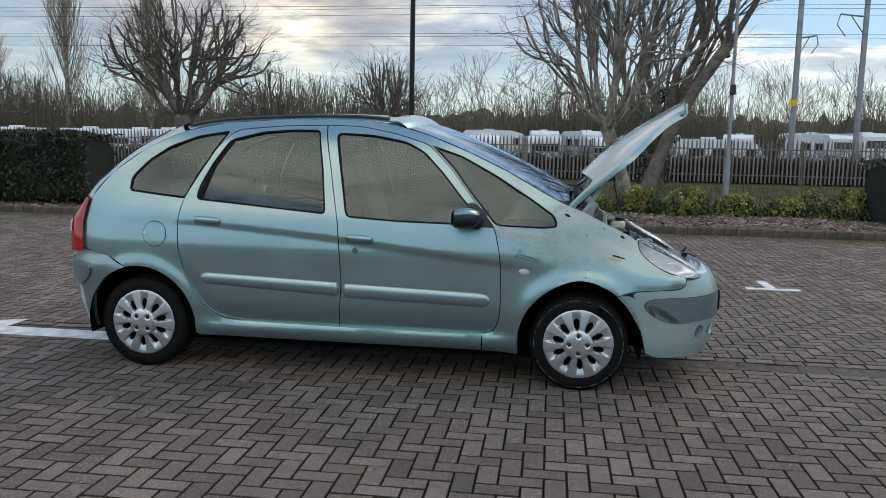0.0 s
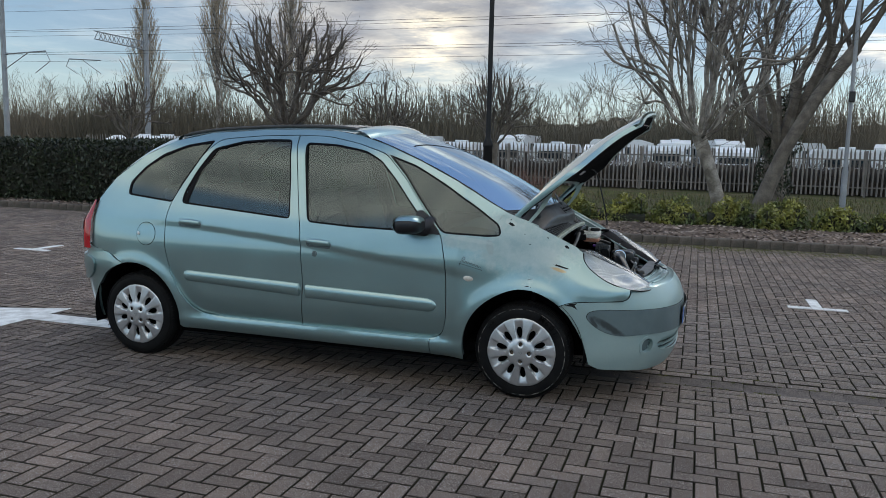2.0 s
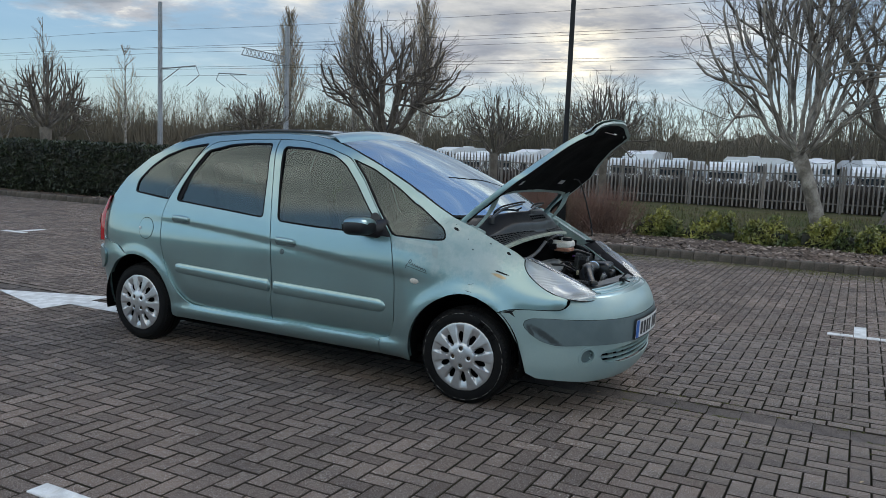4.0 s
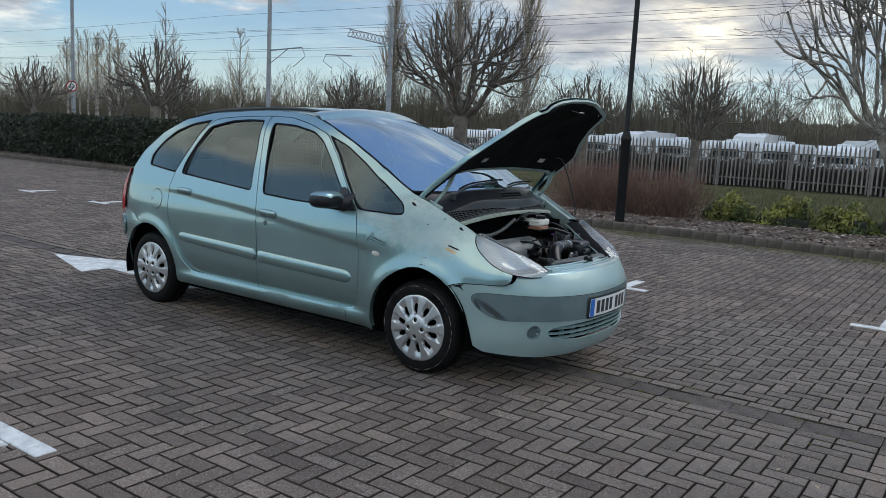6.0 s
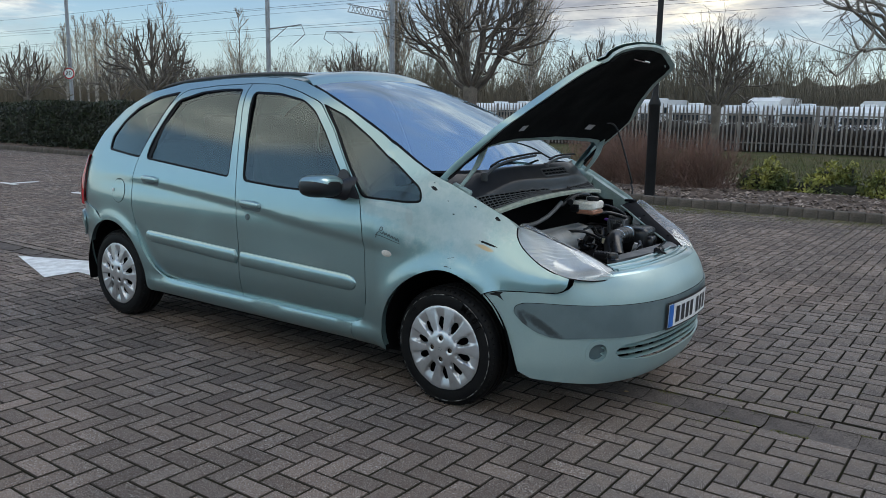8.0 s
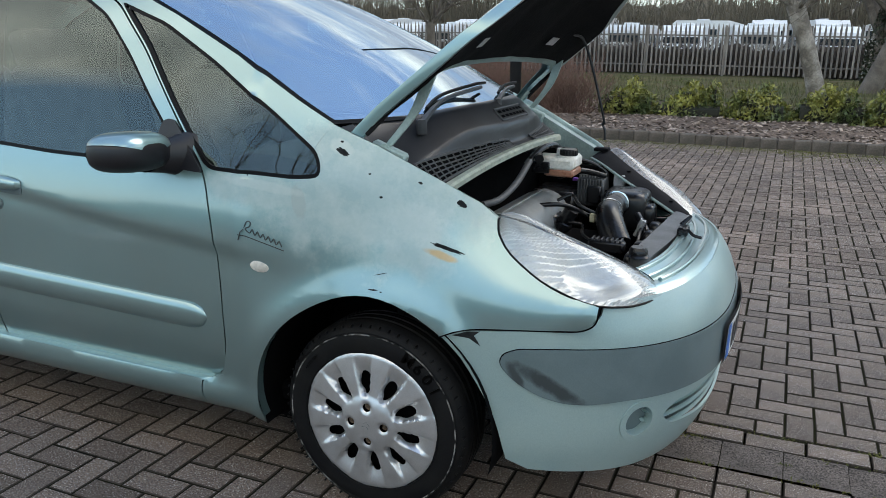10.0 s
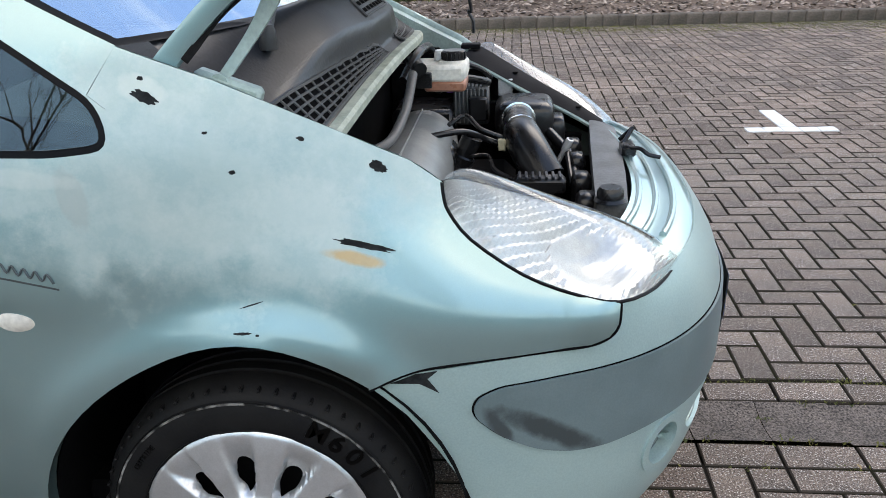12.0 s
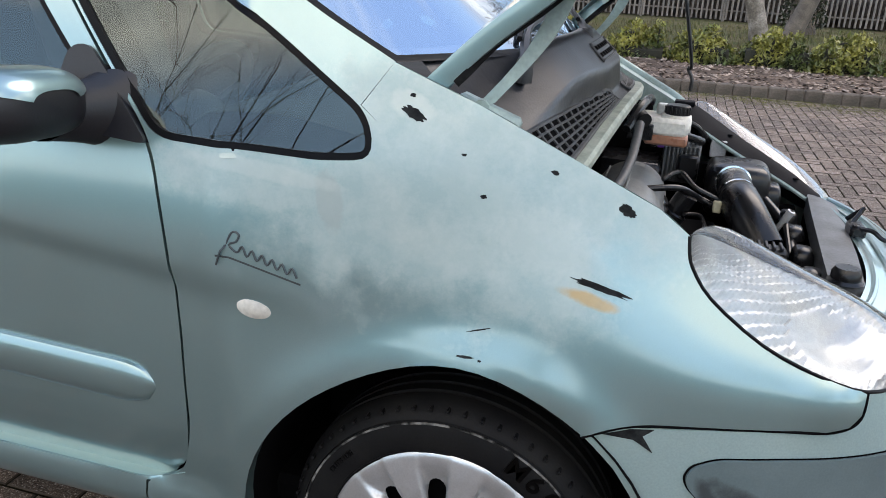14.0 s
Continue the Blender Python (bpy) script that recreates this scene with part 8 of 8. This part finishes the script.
# white markings of painted blocks
def mark(boxes, label, name="bay_marking"):
    t = thing(name, label, "road marking", "bay markings", at=(boxes[0][0], boxes[0][1], 0))
    for x0, y0, x1, y1 in boxes:
        n = max(1, round(max(x1 - x0, y1 - y0) / 0.11))
        for i in range(n):
            a, b = i / n, (i + 1) / n
            if x1 - x0 > y1 - y0:
                c, s = ((x0 + (x1 - x0) * (a + b) / 2, (y0 + y1) / 2), ((x1 - x0) / n, y1 - y0))
            else:
                c, s = (((x0 + x1) / 2, y0 + (y1 - y0) * (a + b) / 2), (x1 - x0, (y1 - y0) / n))
            part("painted_block", cbox((c[0] - boxes[0][0], c[1] - boxes[0][1], 0.001), (s[0] - 0.004, s[1] - 0.004, 0.012), 0.003), m_paintmark, t, sharp=0)


for x in (3.54, 1.09, -1.36, -3.81, -6.26, -8.71, -11.16, -13.6, -16.1):
    mark([(x - 0.275, 3.065, x + 0.275, 3.17), (x - 0.055, 3.176, x + 0.055, 3.64)], "worn white painted bay tick on the paving")
for x in (0.68, -1.77):
    mark([(x - 0.275, -2.98, x + 0.275, -2.875), (x - 0.055, -3.45, x + 0.055, -2.985)], "worn white painted bay tick on the paving")
arrow = thing("direction_arrow", "white painted direction arrow on the paving", "road marking", at=(-3, -0.15, 0))
head = [(-4.04, -0.2), (-2.93, 0.23), (-2.93, -0.02), (-1.6, -0.02), (-1.6, -0.24), (-2.93, -0.24), (-2.93, -0.53)]
g = panel([(x + 3, y + 0.15) for x, y in head], lambda a, b: (a, b, 0.0065 + 0.001 * noise.noise((a * 20, b * 20, 0))), 0.1, 0.004, out=(0, 0, 1))
part("painted_shape", g, m_paintmark, arrow)

# kerb of small concrete blocks
kerb = thing("kerb", "low kerb of weathered concrete blocks edging the bed", "kerb", kind="structure")
kb = mesh_of("kerb_block", cbox((0, 0, 0), (0.197, 0.125, 0.22), 0.014), m_kerb, 0)
for i in range(178):
    x = -25.0 + 0.2 * i
    o = new("kerb_block", kb)
    o.parent, o.location, o.rotation_euler = kerb, (x, 8.335 + random.gauss(0, 0.003), 0.02 + random.gauss(0, 0.003)), (random.gauss(0, 0.012), random.gauss(0, 0.01), random.gauss(0, 0.008))
for i in range(22):
    a = math.pi / 2 * i / 14
    o = new("kerb_block", kb)
    px, py = (-25.1 - 1.5 * math.sin(a), 9.835 - 1.5 * math.cos(a)) if i < 15 else (-26.6, 9.835 + 0.2 * (i - 14))
    o.parent, o.location, o.rotation_euler = kerb, (px, py, 0.02), (0, 0, -min(a, math.pi / 2))


# moss and small weeds in the joints
rng = random.Random(17)
m_moss = mat("yellow_green_moss", (0.14, 0.135, 0.030), (0.075, 0.085, 0.024), rough=0.95, scale=9, fine=120, bump=0.5, island=0.3)
g = Geo()


def tuft(x, y, size, n, z=-0.004):
    for _ in range(n):
        px, py = x + rng.gauss(0, size), y + rng.gauss(0, size * 0.35)
        h, a = rng.uniform(0.003, 0.007) + size * 0.07, rng.uniform(0, 6.28)
        w = rng.uniform(0.002, 0.005)
        tip = (px + rng.gauss(0, h * 0.7), py + rng.gauss(0, h * 0.7), z + h)
        g.add([(px - w * math.cos(a), py - w * math.sin(a), z), (px + w * math.cos(a), py + w * math.sin(a), z), tip], [(0, 1, 2)])


for _ in range(70):
    tuft(rng.uniform(2.0, 5.0), rng.choice((-0.212, -0.106, 0.085, 0.19)) + rng.gauss(0, 0.006), rng.uniform(0.01, 0.04), rng.randint(10, 40))
for _ in range(24):
    tuft(2.3 + 0.1 * rng.randint(0, 24), -1.2 + 0.1 * rng.randint(0, 22), 0.012, rng.randint(8, 26))
for _ in range(2600):
    tuft(rng.uniform(-9, 9), 8.26 - abs(rng.gauss(0, 0.42)), 0.08, 13, 0.0)
tagged(part("moss", g, m_moss, sharp=0), "yellow-green moss in the paving joints", "moss", kind="stuff")
# dead leaves blown over the paving
g = Geo()
for _ in range(500):
    x, y = rng.uniform(-8, 8), 8.25 - abs(rng.gauss(0, 1.6)) if rng.random() < 0.7 else rng.uniform(-4, 7)
    s, a = rng.uniform(0.008, 0.022), rng.uniform(0, 6.28)
    m = Matrix.Translation((x, y, 0.004)) @ pose(0, 0, 0, rng.uniform(-12, 12), rng.uniform(-12, 12), math.degrees(a))
    g.add([(-s, 0, 0), (0, -s * 0.5, 0.003), (s, 0, 0), (0, s * 0.5, 0.003)], [(0, 1, 2), (0, 2, 3)], m)
m_litter = mat("dead_leaf", (0.20, 0.13, 0.06), (0.30, 0.24, 0.14), rough=0.8, scale=3, fine=60, bump=0.0, island=0.4)
tagged(part("leaf_litter", g, m_litter, sharp=0), "small dead leaves scattered on the paving", "leaf litter", kind="stuff")
